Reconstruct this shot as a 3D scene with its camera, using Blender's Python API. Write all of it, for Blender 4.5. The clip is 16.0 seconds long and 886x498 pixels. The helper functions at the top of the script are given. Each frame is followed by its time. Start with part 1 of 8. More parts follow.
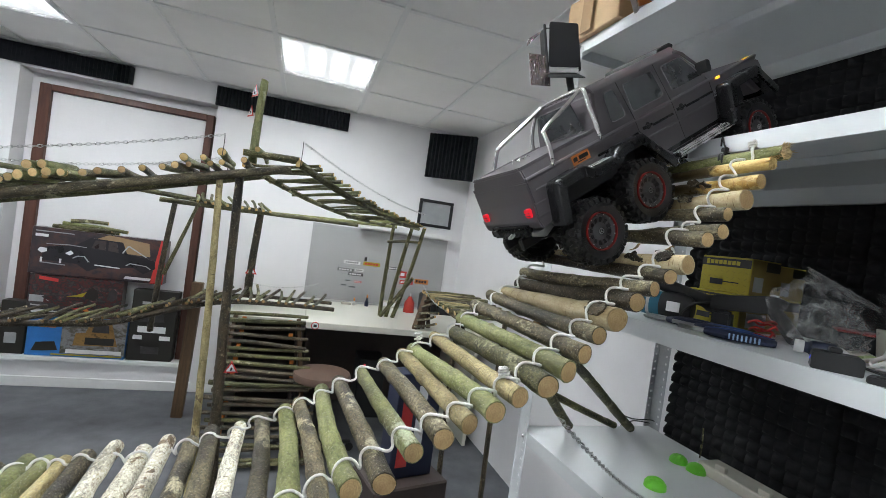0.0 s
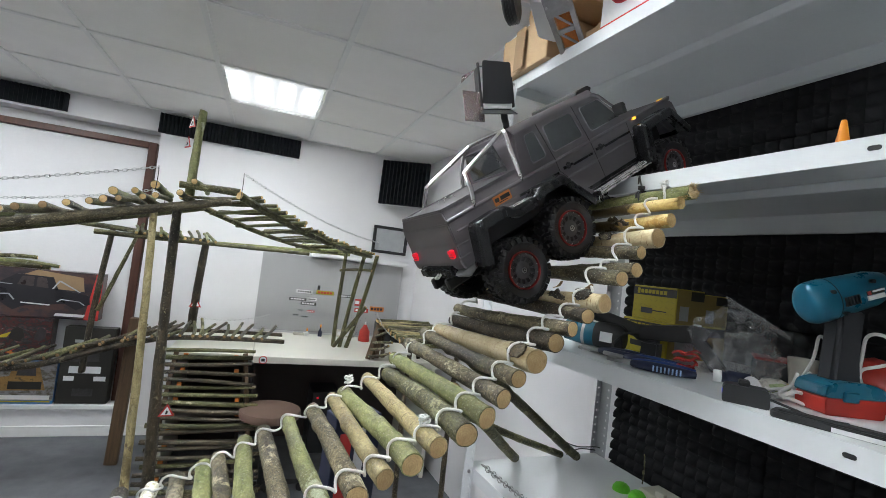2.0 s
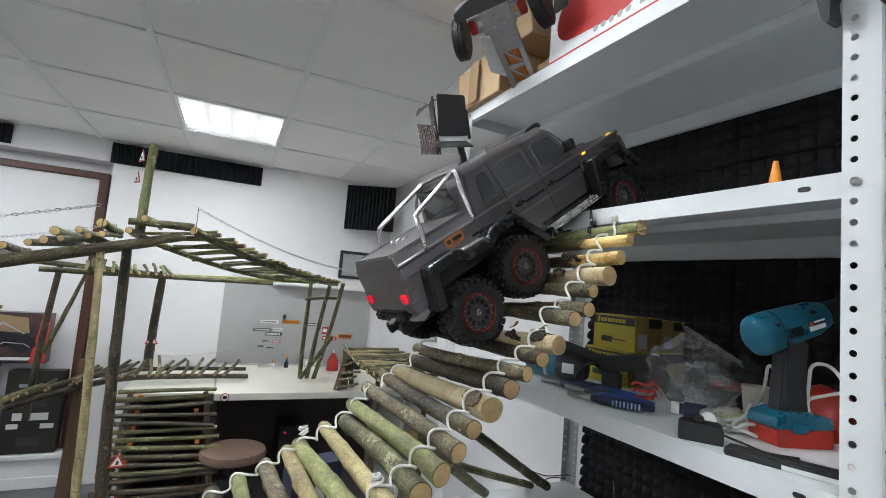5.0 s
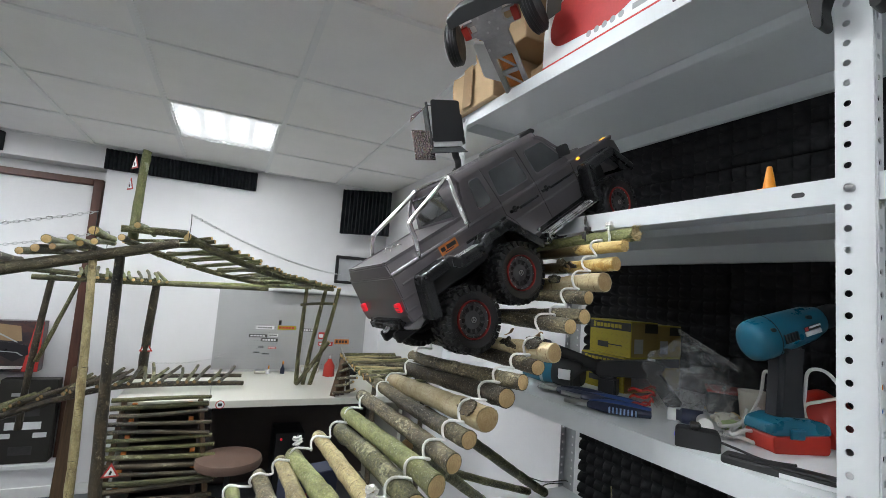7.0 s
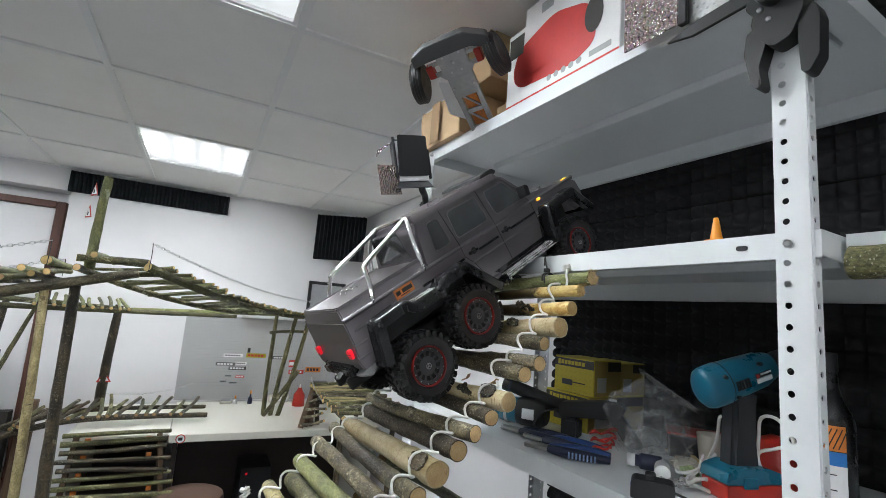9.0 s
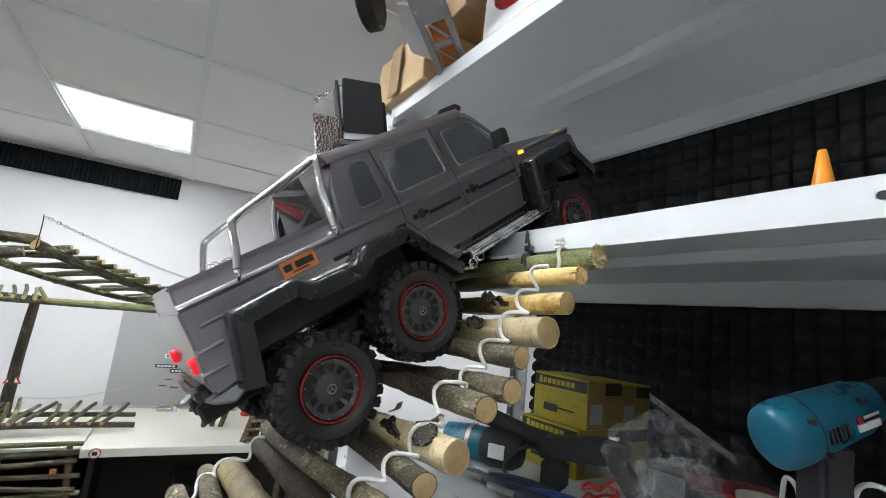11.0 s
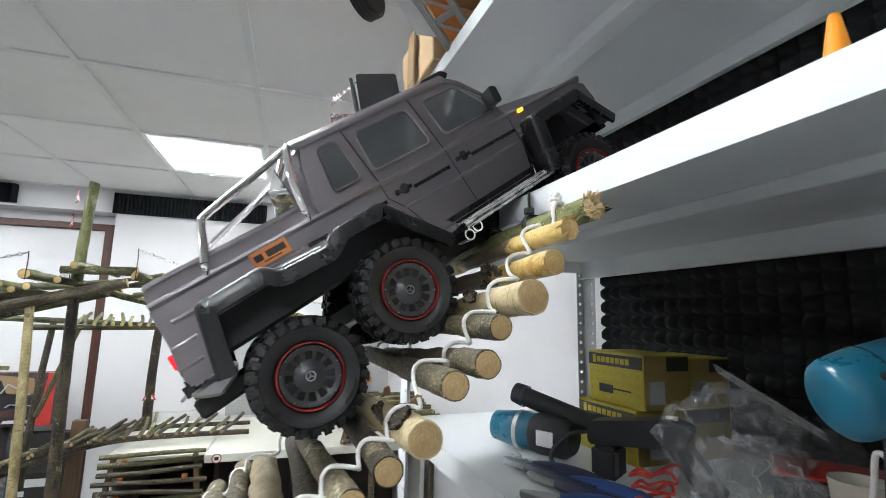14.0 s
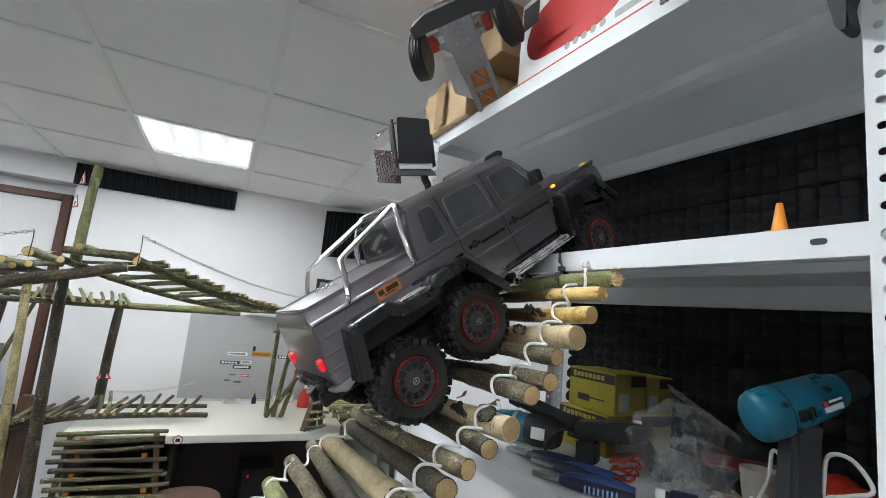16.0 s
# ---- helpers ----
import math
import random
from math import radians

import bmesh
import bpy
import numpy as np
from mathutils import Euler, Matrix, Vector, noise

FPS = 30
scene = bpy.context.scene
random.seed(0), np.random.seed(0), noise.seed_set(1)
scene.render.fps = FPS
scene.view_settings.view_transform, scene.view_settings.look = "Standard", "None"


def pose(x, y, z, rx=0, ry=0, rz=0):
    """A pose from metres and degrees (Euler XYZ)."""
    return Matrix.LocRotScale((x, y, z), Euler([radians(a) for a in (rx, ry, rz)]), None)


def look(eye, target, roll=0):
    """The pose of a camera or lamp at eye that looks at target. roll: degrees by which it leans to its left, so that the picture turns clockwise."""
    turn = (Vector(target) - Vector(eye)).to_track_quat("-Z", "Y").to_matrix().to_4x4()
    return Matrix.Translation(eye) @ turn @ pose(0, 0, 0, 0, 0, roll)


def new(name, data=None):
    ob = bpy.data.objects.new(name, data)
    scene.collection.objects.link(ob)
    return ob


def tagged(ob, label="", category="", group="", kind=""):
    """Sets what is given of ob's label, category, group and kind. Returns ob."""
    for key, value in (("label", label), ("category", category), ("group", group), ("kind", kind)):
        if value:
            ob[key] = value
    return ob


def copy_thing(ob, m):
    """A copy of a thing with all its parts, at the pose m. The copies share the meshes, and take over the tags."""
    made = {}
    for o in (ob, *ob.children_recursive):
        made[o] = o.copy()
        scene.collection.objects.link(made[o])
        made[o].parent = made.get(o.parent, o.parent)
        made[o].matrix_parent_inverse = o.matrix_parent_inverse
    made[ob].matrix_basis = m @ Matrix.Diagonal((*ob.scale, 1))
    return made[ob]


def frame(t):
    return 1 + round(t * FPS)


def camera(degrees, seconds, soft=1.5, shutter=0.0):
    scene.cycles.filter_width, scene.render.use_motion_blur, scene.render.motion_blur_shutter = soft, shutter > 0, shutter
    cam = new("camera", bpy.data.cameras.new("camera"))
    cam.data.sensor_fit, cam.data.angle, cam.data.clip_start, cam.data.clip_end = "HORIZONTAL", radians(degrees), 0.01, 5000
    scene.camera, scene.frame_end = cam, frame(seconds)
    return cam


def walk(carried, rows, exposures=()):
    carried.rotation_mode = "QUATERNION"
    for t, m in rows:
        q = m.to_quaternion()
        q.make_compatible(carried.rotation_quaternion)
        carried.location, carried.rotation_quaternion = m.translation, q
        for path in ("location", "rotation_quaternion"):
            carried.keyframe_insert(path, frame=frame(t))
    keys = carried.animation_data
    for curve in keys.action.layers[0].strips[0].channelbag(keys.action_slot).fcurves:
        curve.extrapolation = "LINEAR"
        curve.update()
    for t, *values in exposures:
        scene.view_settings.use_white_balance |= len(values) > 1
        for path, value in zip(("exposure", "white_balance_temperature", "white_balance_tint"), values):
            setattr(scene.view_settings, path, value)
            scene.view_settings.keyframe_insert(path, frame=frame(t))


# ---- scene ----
cam = camera(87.8, 16.0, 0.85, 0.15)
PATH = [
    (0, (0.102, 0.049, 1.388), (0.775, 1.932, 1.358), 8.1),
    (0.5, (0.129, 0.047, 1.396), (0.831, 1.92, 1.383), 7.7),
    (1, (0.141, 0.045, 1.405), (0.893, 1.898, 1.427), 7.5),
    (1.5, (0.149, 0.038, 1.417), (0.938, 1.875, 1.466), 7.2),
    (2, (0.163, 0.032, 1.431), (0.971, 1.86, 1.516), 6.9),
    (2.5, (0.171, 0.031, 1.444), (1.007, 1.844, 1.553), 6.6),
    (3, (0.177, 0.035, 1.458), (1.031, 1.839, 1.585), 6.1),
    (3.5, (0.181, 0.038, 1.462), (1.05, 1.834, 1.596), 5.6),
    (4, (0.193, 0.034, 1.468), (1.079, 1.822, 1.613), 5.4),
    (4.5, (0.193, 0.034, 1.475), (1.091, 1.813, 1.634), 5.2),
    (5, (0.194, 0.03, 1.48), (1.102, 1.803, 1.653), 4.8),
    (7.5, (0.205, 0.033, 1.494), (1.13, 1.794, 1.694), 4.1),
    (8, (0.215, 0.022, 1.509), (1.173, 1.76, 1.756), 4.3),
    (8.5, (0.224, 0.005, 1.525), (1.197, 1.73, 1.803), 4.3),
    (8.7, (0.229, 0.002, 1.53), (1.204, 1.724, 1.814), 4.3),
    (10.8, (0.399, 0.315, 1.523), (1.449, 1.991, 1.819), 6.7),
    (11, (0.447, 0.245, 1.522), (1.489, 1.921, 1.845), 6.4),
    (11.5, (0.608, 0.281, 1.527), (1.53, 2.025, 1.856), 5.7),
    (12, (0.712, 0.445, 1.589), (1.526, 2.244, 1.907), 6.3),
    (12.5, (0.74, 0.527, 1.63), (1.482, 2.355, 1.959), 4.8),
    (13, (0.768, 0.545, 1.61), (1.454, 2.4, 1.907), 3.3),
    (13.5, (0.72, 0.459, 1.579), (1.417, 2.311, 1.872), 1.8),
    (14, (0.579, 0.226, 1.506), (1.269, 2.081, 1.798), 1.2),
    (14.5, (0.446, 0.163, 1.517), (1.152, 2.018, 1.756), 2.8),
    (15, (0.354, 0.14, 1.531), (1.161, 1.953, 1.774), 4.1),
    (15.5, (0.343, 0.131, 1.533), (1.236, 1.902, 1.791), 4.9),
    (16, (0.332, 0.118, 1.539), (1.255, 1.87, 1.823), 5.6),
]
EXPOSURES = [(0.0, 0.12), (2.5, 0.16), (5.0, 0.13), (8.5, 0.10), (11.0, 0.33), (11.5, 0.33), (12.0, 0.34), (12.5, 0.35), (13.0, 0.35), (13.5, 0.40), (14.0, 0.54), (14.5, 0.45), (15.0, 0.33), (15.5, 0.22), (16.0, 0.18)]
walk(cam, [(t, look(eye, target, roll)) for t, eye, target, roll in PATH], EXPOSURES)

# ---- light ----
world = bpy.data.worlds.new("world")
scene.world = world
world.use_nodes = True
world.node_tree.nodes["Background"].inputs[0].default_value = (0.02, 0.02, 0.022, 1)
LAMP = 130.0  # strength of the ceiling tubes


# ---- materials ----
def nodes_of(name):
    m = bpy.data.materials.new(name)
    m.use_nodes = True
    nt = m.node_tree
    return m, nt, nt.nodes["Principled BSDF"]


def noise_node(nt, scale, detail=4.0, rough=0.55, stretch=(1, 1, 1), coord="Object"):
    tc = nt.nodes.new("ShaderNodeTexCoord")
    mp = nt.nodes.new("ShaderNodeMapping")
    mp.inputs["Scale"].default_value = stretch
    n = nt.nodes.new("ShaderNodeTexNoise")
    n.inputs["Scale"].default_value = scale
    n.inputs["Detail"].default_value = detail
    n.inputs["Roughness"].default_value = rough
    nt.links.new(tc.outputs[coord], mp.inputs["Vector"])
    nt.links.new(mp.outputs["Vector"], n.inputs["Vector"])
    return n


def ramp_node(nt, fac, stops):
    r = nt.nodes.new("ShaderNodeValToRGB")
    while len(r.color_ramp.elements) < len(stops):
        r.color_ramp.elements.new(0.5)
    for e, (p, c) in zip(r.color_ramp.elements, stops):
        e.position, e.color = p, (*c, 1)
    nt.links.new(fac, r.inputs["Fac"])
    return r


def mix_node(nt, fac, a, b, mode="MIX"):
    m = nt.nodes.new("ShaderNodeMix")
    m.data_type, m.blend_type = "RGBA", mode
    for sock, v in ((m.inputs["Factor"], fac), (m.inputs["A"], a), (m.inputs["B"], b)):
        if isinstance(v, (int, float)):
            sock.default_value = v
        elif isinstance(v, tuple):
            sock.default_value = (*v, 1) if len(v) == 3 else v
        else:
            nt.links.new(v, sock)
    return m.outputs["Result"]


def bump_to(nt, b, height, strength, dist=0.002):
    bp = nt.nodes.new("ShaderNodeBump")
    bp.inputs["Strength"].default_value = strength
    bp.inputs["Distance"].default_value = dist
    nt.links.new(height, bp.inputs["Height"])
    nt.links.new(bp.outputs["Normal"], b.inputs["Normal"])


def shade(c, k):
    return tuple(min(1.0, v * k) for v in c)


def surface(name, base, rough=0.5, metal=0.0, vary=0.12, scale=12.0, grain=120.0, bump=0.15, dist=0.0008, coat=0.0, stretch=(1, 1, 1), dirt=None, spec=0.5, rv=0.08):
    """A painted, moulded or plain surface with variation at two scales."""
    m, nt, b = nodes_of(name)
    big = noise_node(nt, scale, 5, 0.6, stretch)
    fine = noise_node(nt, grain, 3, 0.6, stretch)
    r = ramp_node(nt, big.outputs["Fac"], [(0.3, shade(base, 1 - vary)), (0.7, shade(base, 1 + vary))])
    col = mix_node(nt, 0.25, r.outputs["Color"], ramp_node(nt, fine.outputs["Fac"], [(0.35, shade(base, 1 - vary)), (0.65, shade(base, 1 + vary))]).outputs["Color"])
    if dirt:
        d = noise_node(nt, scale * 2.3, 8, 0.7, stretch)
        col = mix_node(nt, ramp_node(nt, d.outputs["Fac"], [(0.56, (0, 0, 0)), (0.75, (1, 1, 1))]).outputs["Color"], col, dirt)
    nt.links.new(col, b.inputs["Base Color"])
    rr = ramp_node(nt, big.outputs["Fac"], [(0.2, (max(0.02, rough - rv),) * 3), (0.8, (min(1, rough + rv),) * 3)])
    nt.links.new(rr.outputs["Color"], b.inputs["Roughness"])
    b.inputs["Metallic"].default_value = metal
    b.inputs["Coat Weight"].default_value = coat
    b.inputs["Specular IOR Level"].default_value = spec
    if bump:
        bump_to(nt, b, fine.outputs["Fac"], bump, dist)
    return m


def bark(name, dark, light, patch, patch_at=0.62, scale=28.0, bump=0.8, lenticel=None, fleck=(0.42, 0.39, 0.30), stain=0.45, stain_at=0.54, rough=0.55, burn=None, speck=0.75):
    """Bark of a young trunk that lies along its own Y axis, each log with its own tone."""
    m, nt, b = nodes_of(name)
    info = nt.nodes.new("ShaderNodeObjectInfo")
    tc = nt.nodes.new("ShaderNodeTexCoord")
    off = nt.nodes.new("ShaderNodeVectorMath")
    off.operation = "MULTIPLY_ADD"
    nt.links.new(info.outputs["Random"], off.inputs[0])
    off.inputs[1].default_value = (37.0, 51.0, 23.0)
    nt.links.new(tc.outputs["Object"], off.inputs[2])

    def moved(stretch):
        mp = nt.nodes.new("ShaderNodeMapping")
        mp.inputs["Scale"].default_value = stretch
        nt.links.new(off.outputs[0], mp.inputs["Vector"])
        return mp.outputs["Vector"]

    def tex(s, det, rg, stretch):
        n = nt.nodes.new("ShaderNodeTexNoise")
        n.inputs["Scale"].default_value, n.inputs["Detail"].default_value, n.inputs["Roughness"].default_value = s, det, rg
        nt.links.new(moved(stretch), n.inputs["Vector"])
        return n

    def mask(n, lo, hi, k=1.0):
        return ramp_node(nt, n, [(lo, (0, 0, 0)), (hi, (k, k, k))]).outputs["Color"]

    run = tex(scale * 1.3, 7, 0.7, (1, 0.30, 1))
    fine = tex(scale * 10, 4, 0.75, (1, 0.55, 1))
    blot = tex(scale * 0.75, 6, 0.65, (1, 0.6, 1))
    wet = tex(scale * 0.45, 6, 0.6, (1, 0.45, 1))
    base = ramp_node(nt, run.outputs["Fac"], [(0.34, dark), (0.62, light)]).outputs["Color"]
    col = mix_node(nt, mask(wet.outputs["Fac"], stain_at, stain_at + 0.07), base, mix_node(nt, 1.0, base, (stain, stain * 0.95, stain * 0.85), "MULTIPLY"))
    col = mix_node(nt, mask(blot.outputs["Fac"], patch_at, patch_at + 0.035), col, patch)
    col = mix_node(nt, speck, col, ramp_node(nt, fine.outputs["Fac"], [(0.36, (0.08, 0.08, 0.08)), (0.64, (0.93, 0.93, 0.93))]).outputs["Color"], "OVERLAY")
    if fleck:
        vo = nt.nodes.new("ShaderNodeTexVoronoi")
        vo.inputs["Scale"].default_value = scale * 5.5
        nt.links.new(moved((1.0, 1.6, 1.0)), vo.inputs["Vector"])
        col = mix_node(nt, ramp_node(nt, vo.outputs["Distance"], [(0.13, (0.8, 0.8, 0.8)), (0.24, (0, 0, 0))]).outputs["Color"], col, fleck)
    if lenticel:
        ring = tex(scale * 2.2, 4, 0.6, (0.5, 5.0, 0.5))
        col = mix_node(nt, mask(ring.outputs["Fac"], 0.62, 0.66), col, lenticel)
    if burn:
        sep = nt.nodes.new("ShaderNodeSeparateXYZ")
        nt.links.new(tc.outputs["Object"], sep.inputs[0])
        add = nt.nodes.new("ShaderNodeMath")
        add.operation = "MULTIPLY_ADD"
        nt.links.new(blot.outputs["Fac"], add.inputs[0])
        add.inputs[1].default_value = 0.09
        nt.links.new(sep.outputs["Y"], add.inputs[2])
        y0, y1 = burn[0] + 0.045, burn[1] + 0.045
        col = mix_node(nt, ramp_node(nt, add.outputs[0], [(y0 - 0.012, (0, 0, 0)), (y0, (0.9, 0.9, 0.9)), (y1, (0.9, 0.9, 0.9)), (y1 + 0.02, (0, 0, 0))]).outputs["Color"], col, (0.012, 0.008, 0.005))
    tone = nt.nodes.new("ShaderNodeHueSaturation")
    mr = nt.nodes.new("ShaderNodeMapRange")
    mr.inputs["To Min"].default_value, mr.inputs["To Max"].default_value = 0.72, 1.22
    nt.links.new(info.outputs["Random"], mr.inputs["Value"])
    nt.links.new(mr.outputs["Result"], tone.inputs["Value"])
    nt.links.new(col, tone.inputs["Color"])
    nt.links.new(tone.outputs["Color"], b.inputs["Base Color"])
    nt.links.new(ramp_node(nt, wet.outputs["Fac"], [(0.4, (rough + 0.15,) * 3), (0.62, (rough - 0.12,) * 3)]).outputs["Color"], b.inputs["Roughness"])
    b.inputs["Specular IOR Level"].default_value = 0.45
    add = nt.nodes.new("ShaderNodeMath")
    nt.links.new(run.outputs["Fac"], add.inputs[0])
    nt.links.new(fine.outputs["Fac"], add.inputs[1])
    bump_to(nt, b, add.outputs[0], bump, 0.003)
    return m


def endgrain(name, light, dark):
    """The sawn end of a log: faint rings round its Y axis, saw scratches, stains."""
    m, nt, b = nodes_of(name)
    info = nt.nodes.new("ShaderNodeObjectInfo")
    tc = nt.nodes.new("ShaderNodeTexCoord")
    mp = nt.nodes.new("ShaderNodeMapping")
    mp.inputs["Location"].default_value = (0.002, 0, 0.001)
    w = nt.nodes.new("ShaderNodeTexWave")
    w.wave_type, w.rings_direction = "RINGS", "Y"
    w.inputs["Scale"].default_value, w.inputs["Distortion"].default_value, w.inputs["Detail"].default_value, w.inputs["Detail Scale"].default_value = 95, 5.0, 4, 1.6
    nt.links.new(tc.outputs["Object"], mp.inputs["Vector"])
    nt.links.new(mp.outputs["Vector"], w.inputs["Vector"])
    n = noise_node(nt, 110, 6, 0.7)
    cut = noise_node(nt, 160, 4, 0.7, (6, 1, 0.7))
    col = ramp_node(nt, w.outputs["Fac"], [(0.0, tuple(0.28 * d + 0.72 * l for d, l in zip(dark, light))), (0.6, light)]).outputs["Color"]
    col = mix_node(nt, ramp_node(nt, n.outputs["Fac"], [(0.52, (0, 0, 0)), (0.74, (0.8, 0.8, 0.8))]).outputs["Color"], col, shade(dark, 0.75))
    col = mix_node(nt, 0.4, col, ramp_node(nt, cut.outputs["Fac"], [(0.3, (0.25, 0.25, 0.25)), (0.7, (0.80, 0.80, 0.80))]).outputs["Color"], "OVERLAY")
    heart = noise_node(nt, 30, 3, 0.5)
    col = mix_node(nt, ramp_node(nt, heart.outputs["Fac"], [(0.42, (0, 0, 0)), (0.66, (0.75, 0.75, 0.75))]).outputs["Color"], col, tuple(0.6 * d + 0.4 * l for d, l in zip(dark, light)))
    tone = nt.nodes.new("ShaderNodeHueSaturation")
    mr = nt.nodes.new("ShaderNodeMapRange")
    mr.inputs["To Min"].default_value, mr.inputs["To Max"].default_value = 0.72, 1.12
    nt.links.new(info.outputs["Random"], mr.inputs["Value"])
    nt.links.new(mr.outputs["Result"], tone.inputs["Value"])
    nt.links.new(col, tone.inputs["Color"])
    nt.links.new(tone.outputs["Color"], b.inputs["Base Color"])
    b.inputs["Roughness"].default_value = 0.8
    bump_to(nt, b, cut.outputs["Fac"], 0.7, 0.002)
    return m


def glow(name, colour, strength):
    m, nt, b = nodes_of(name)
    b.inputs["Base Color"].default_value = (*colour, 1)
    b.inputs["Emission Color"].default_value = (*colour, 1)
    b.inputs["Emission Strength"].default_value = strength
    b.inputs["Roughness"].default_value = 0.3
    return m


def clear(name, tint, rough=0.05, alpha=0.3, crease=0.0):
    m, nt, b = nodes_of(name)
    b.inputs["Base Color"].default_value = (*tint, 1)
    b.inputs["Roughness"].default_value = rough
    b.inputs["Alpha"].default_value = alpha
    b.inputs["Coat Weight"].default_value = 0.5
    if crease:
        # thin whiter lines in an almost clear film imitate highlights along its folds
        n = noise_node(nt, 16, 2, 0.45, (1, 1, 0.6))
        n2 = noise_node(nt, 37, 2, 0.5, (0.6, 1, 1))
        lines = [ramp_node(nt, q.outputs["Fac"], [(0.5 - w, (alpha,) * 3), (0.5, (k,) * 3), (0.5 + w, (alpha,) * 3)]).outputs["Color"] for q, w, k in ((n, 0.022, crease), (n2, 0.030, crease * 0.55))]
        nt.links.new(mix_node(nt, 1.0, *lines, "LIGHTEN"), b.inputs["Alpha"])
        bump_to(nt, b, n2.outputs["Fac"], 0.5, 0.01)
    return m


WALL = surface("wall_paint", (0.75, 0.74, 0.75), 0.75, vary=0.04, scale=2.5, grain=160, bump=0.12, dist=0.001)
CEIL = surface("ceiling_tile", (0.88, 0.87, 0.86), 0.85, vary=0.04, scale=3, grain=220, bump=0.25, dist=0.001)
TBAR = surface("ceiling_bar", (0.82, 0.82, 0.82), 0.5, vary=0.02, bump=0.0)
CARPET = surface("floor_carpet", (0.15, 0.155, 0.165), 0.95, vary=0.25, scale=6, grain=350, bump=0.8, dist=0.003, spec=0.1)
STEEL = surface("painted_steel", (0.68, 0.70, 0.71), 0.38, vary=0.03, scale=5, grain=90, bump=0.05, dist=0.0005)
# darker copy of the shelf steel, shade at the back put into colour
STEEL_SHADE = surface("steel_in_shade", (0.42, 0.43, 0.44), 0.45, 0.3, vary=0.1, scale=20, grain=90)
FOAM = surface("acoustic_foam", (0.031, 0.031, 0.033), 0.95, vary=0.3, scale=20, grain=600, bump=0.5, dist=0.001, spec=0.15)
FOAM_STRIP = surface("foam_strip", (0.022, 0.023, 0.028), 0.95, vary=0.3, scale=20, grain=600, bump=0.5, dist=0.001, spec=0.15)
BROWN = surface("brown_wood", (0.085, 0.030, 0.018), 0.45, vary=0.35, scale=9, grain=70, stretch=(6, 6, 0.6), bump=0.2)
PLANK = surface("stained_plank", (0.10, 0.058, 0.028), 0.6, vary=0.45, scale=12, grain=80, stretch=(6, 6, 0.5), bump=0.3)
DESK = surface("desk_laminate", (0.72, 0.70, 0.62), 0.4, vary=0.03, scale=4, grain=200, bump=0.03)
BLIND = surface("white_panel", (0.76, 0.75, 0.76), 0.6, vary=0.04, scale=2, grain=80, bump=0.05)
TRUCK = surface("truck_paint", (0.228, 0.207, 0.221), 0.33, 0.82, vary=0.02, scale=14, grain=1400, bump=0.0, coat=0.8, rv=0.012)
TRIM = surface("black_trim", (0.012, 0.012, 0.013), 0.27, vary=0.1, scale=25, grain=500, bump=0.03, dist=0.0002, rv=0.02)
MATTE = surface("black_plastic", (0.012, 0.012, 0.013), 0.55, vary=0.3, scale=30, grain=300, bump=0.1)
RUBBER = surface("tyre_rubber", (0.010, 0.010, 0.0105), 0.46, vary=0.35, scale=40, grain=500, bump=0.25, dist=0.0006, dirt=(0.020, 0.019, 0.017), rv=0.14)
RIM = surface("rim_black", (0.040, 0.040, 0.042), 0.36, 0.1, vary=0.15, scale=60)
# near-black, shade behind the rim windows painted into the barrel
RIM_SHADE = surface("rim_inside_shade", (0.004, 0.004, 0.004), 0.7, vary=0.1)
RED_RING = surface("rim_red", (0.26, 0.014, 0.012), 0.45, vary=0.15, scale=60)
CHROME = surface("chrome", (0.80, 0.79, 0.78), 0.10, 1.0, vary=0.04, scale=30, bump=0.0)
ALU = surface("aluminium", (0.88, 0.88, 0.88), 0.28, 0.75, vary=0.05, scale=40, grain=200, stretch=(1, 8, 8), bump=0.05)
GREY_METAL = surface("grey_metal", (0.42, 0.42, 0.42), 0.35, 0.9, vary=0.12, scale=30)
GLASS_DARK = surface("tinted_window", (0.060, 0.064, 0.067), 0.06, 0.0, vary=0.3, scale=9, grain=60, bump=0.0, coat=1.0, rv=0.02, spec=0.9)
AMBER = glow("amber_lamp", (1.0, 0.45, 0.03), 1.6)
RED_LAMP = glow("red_lamp", (0.75, 0.012, 0.03), 0.45)


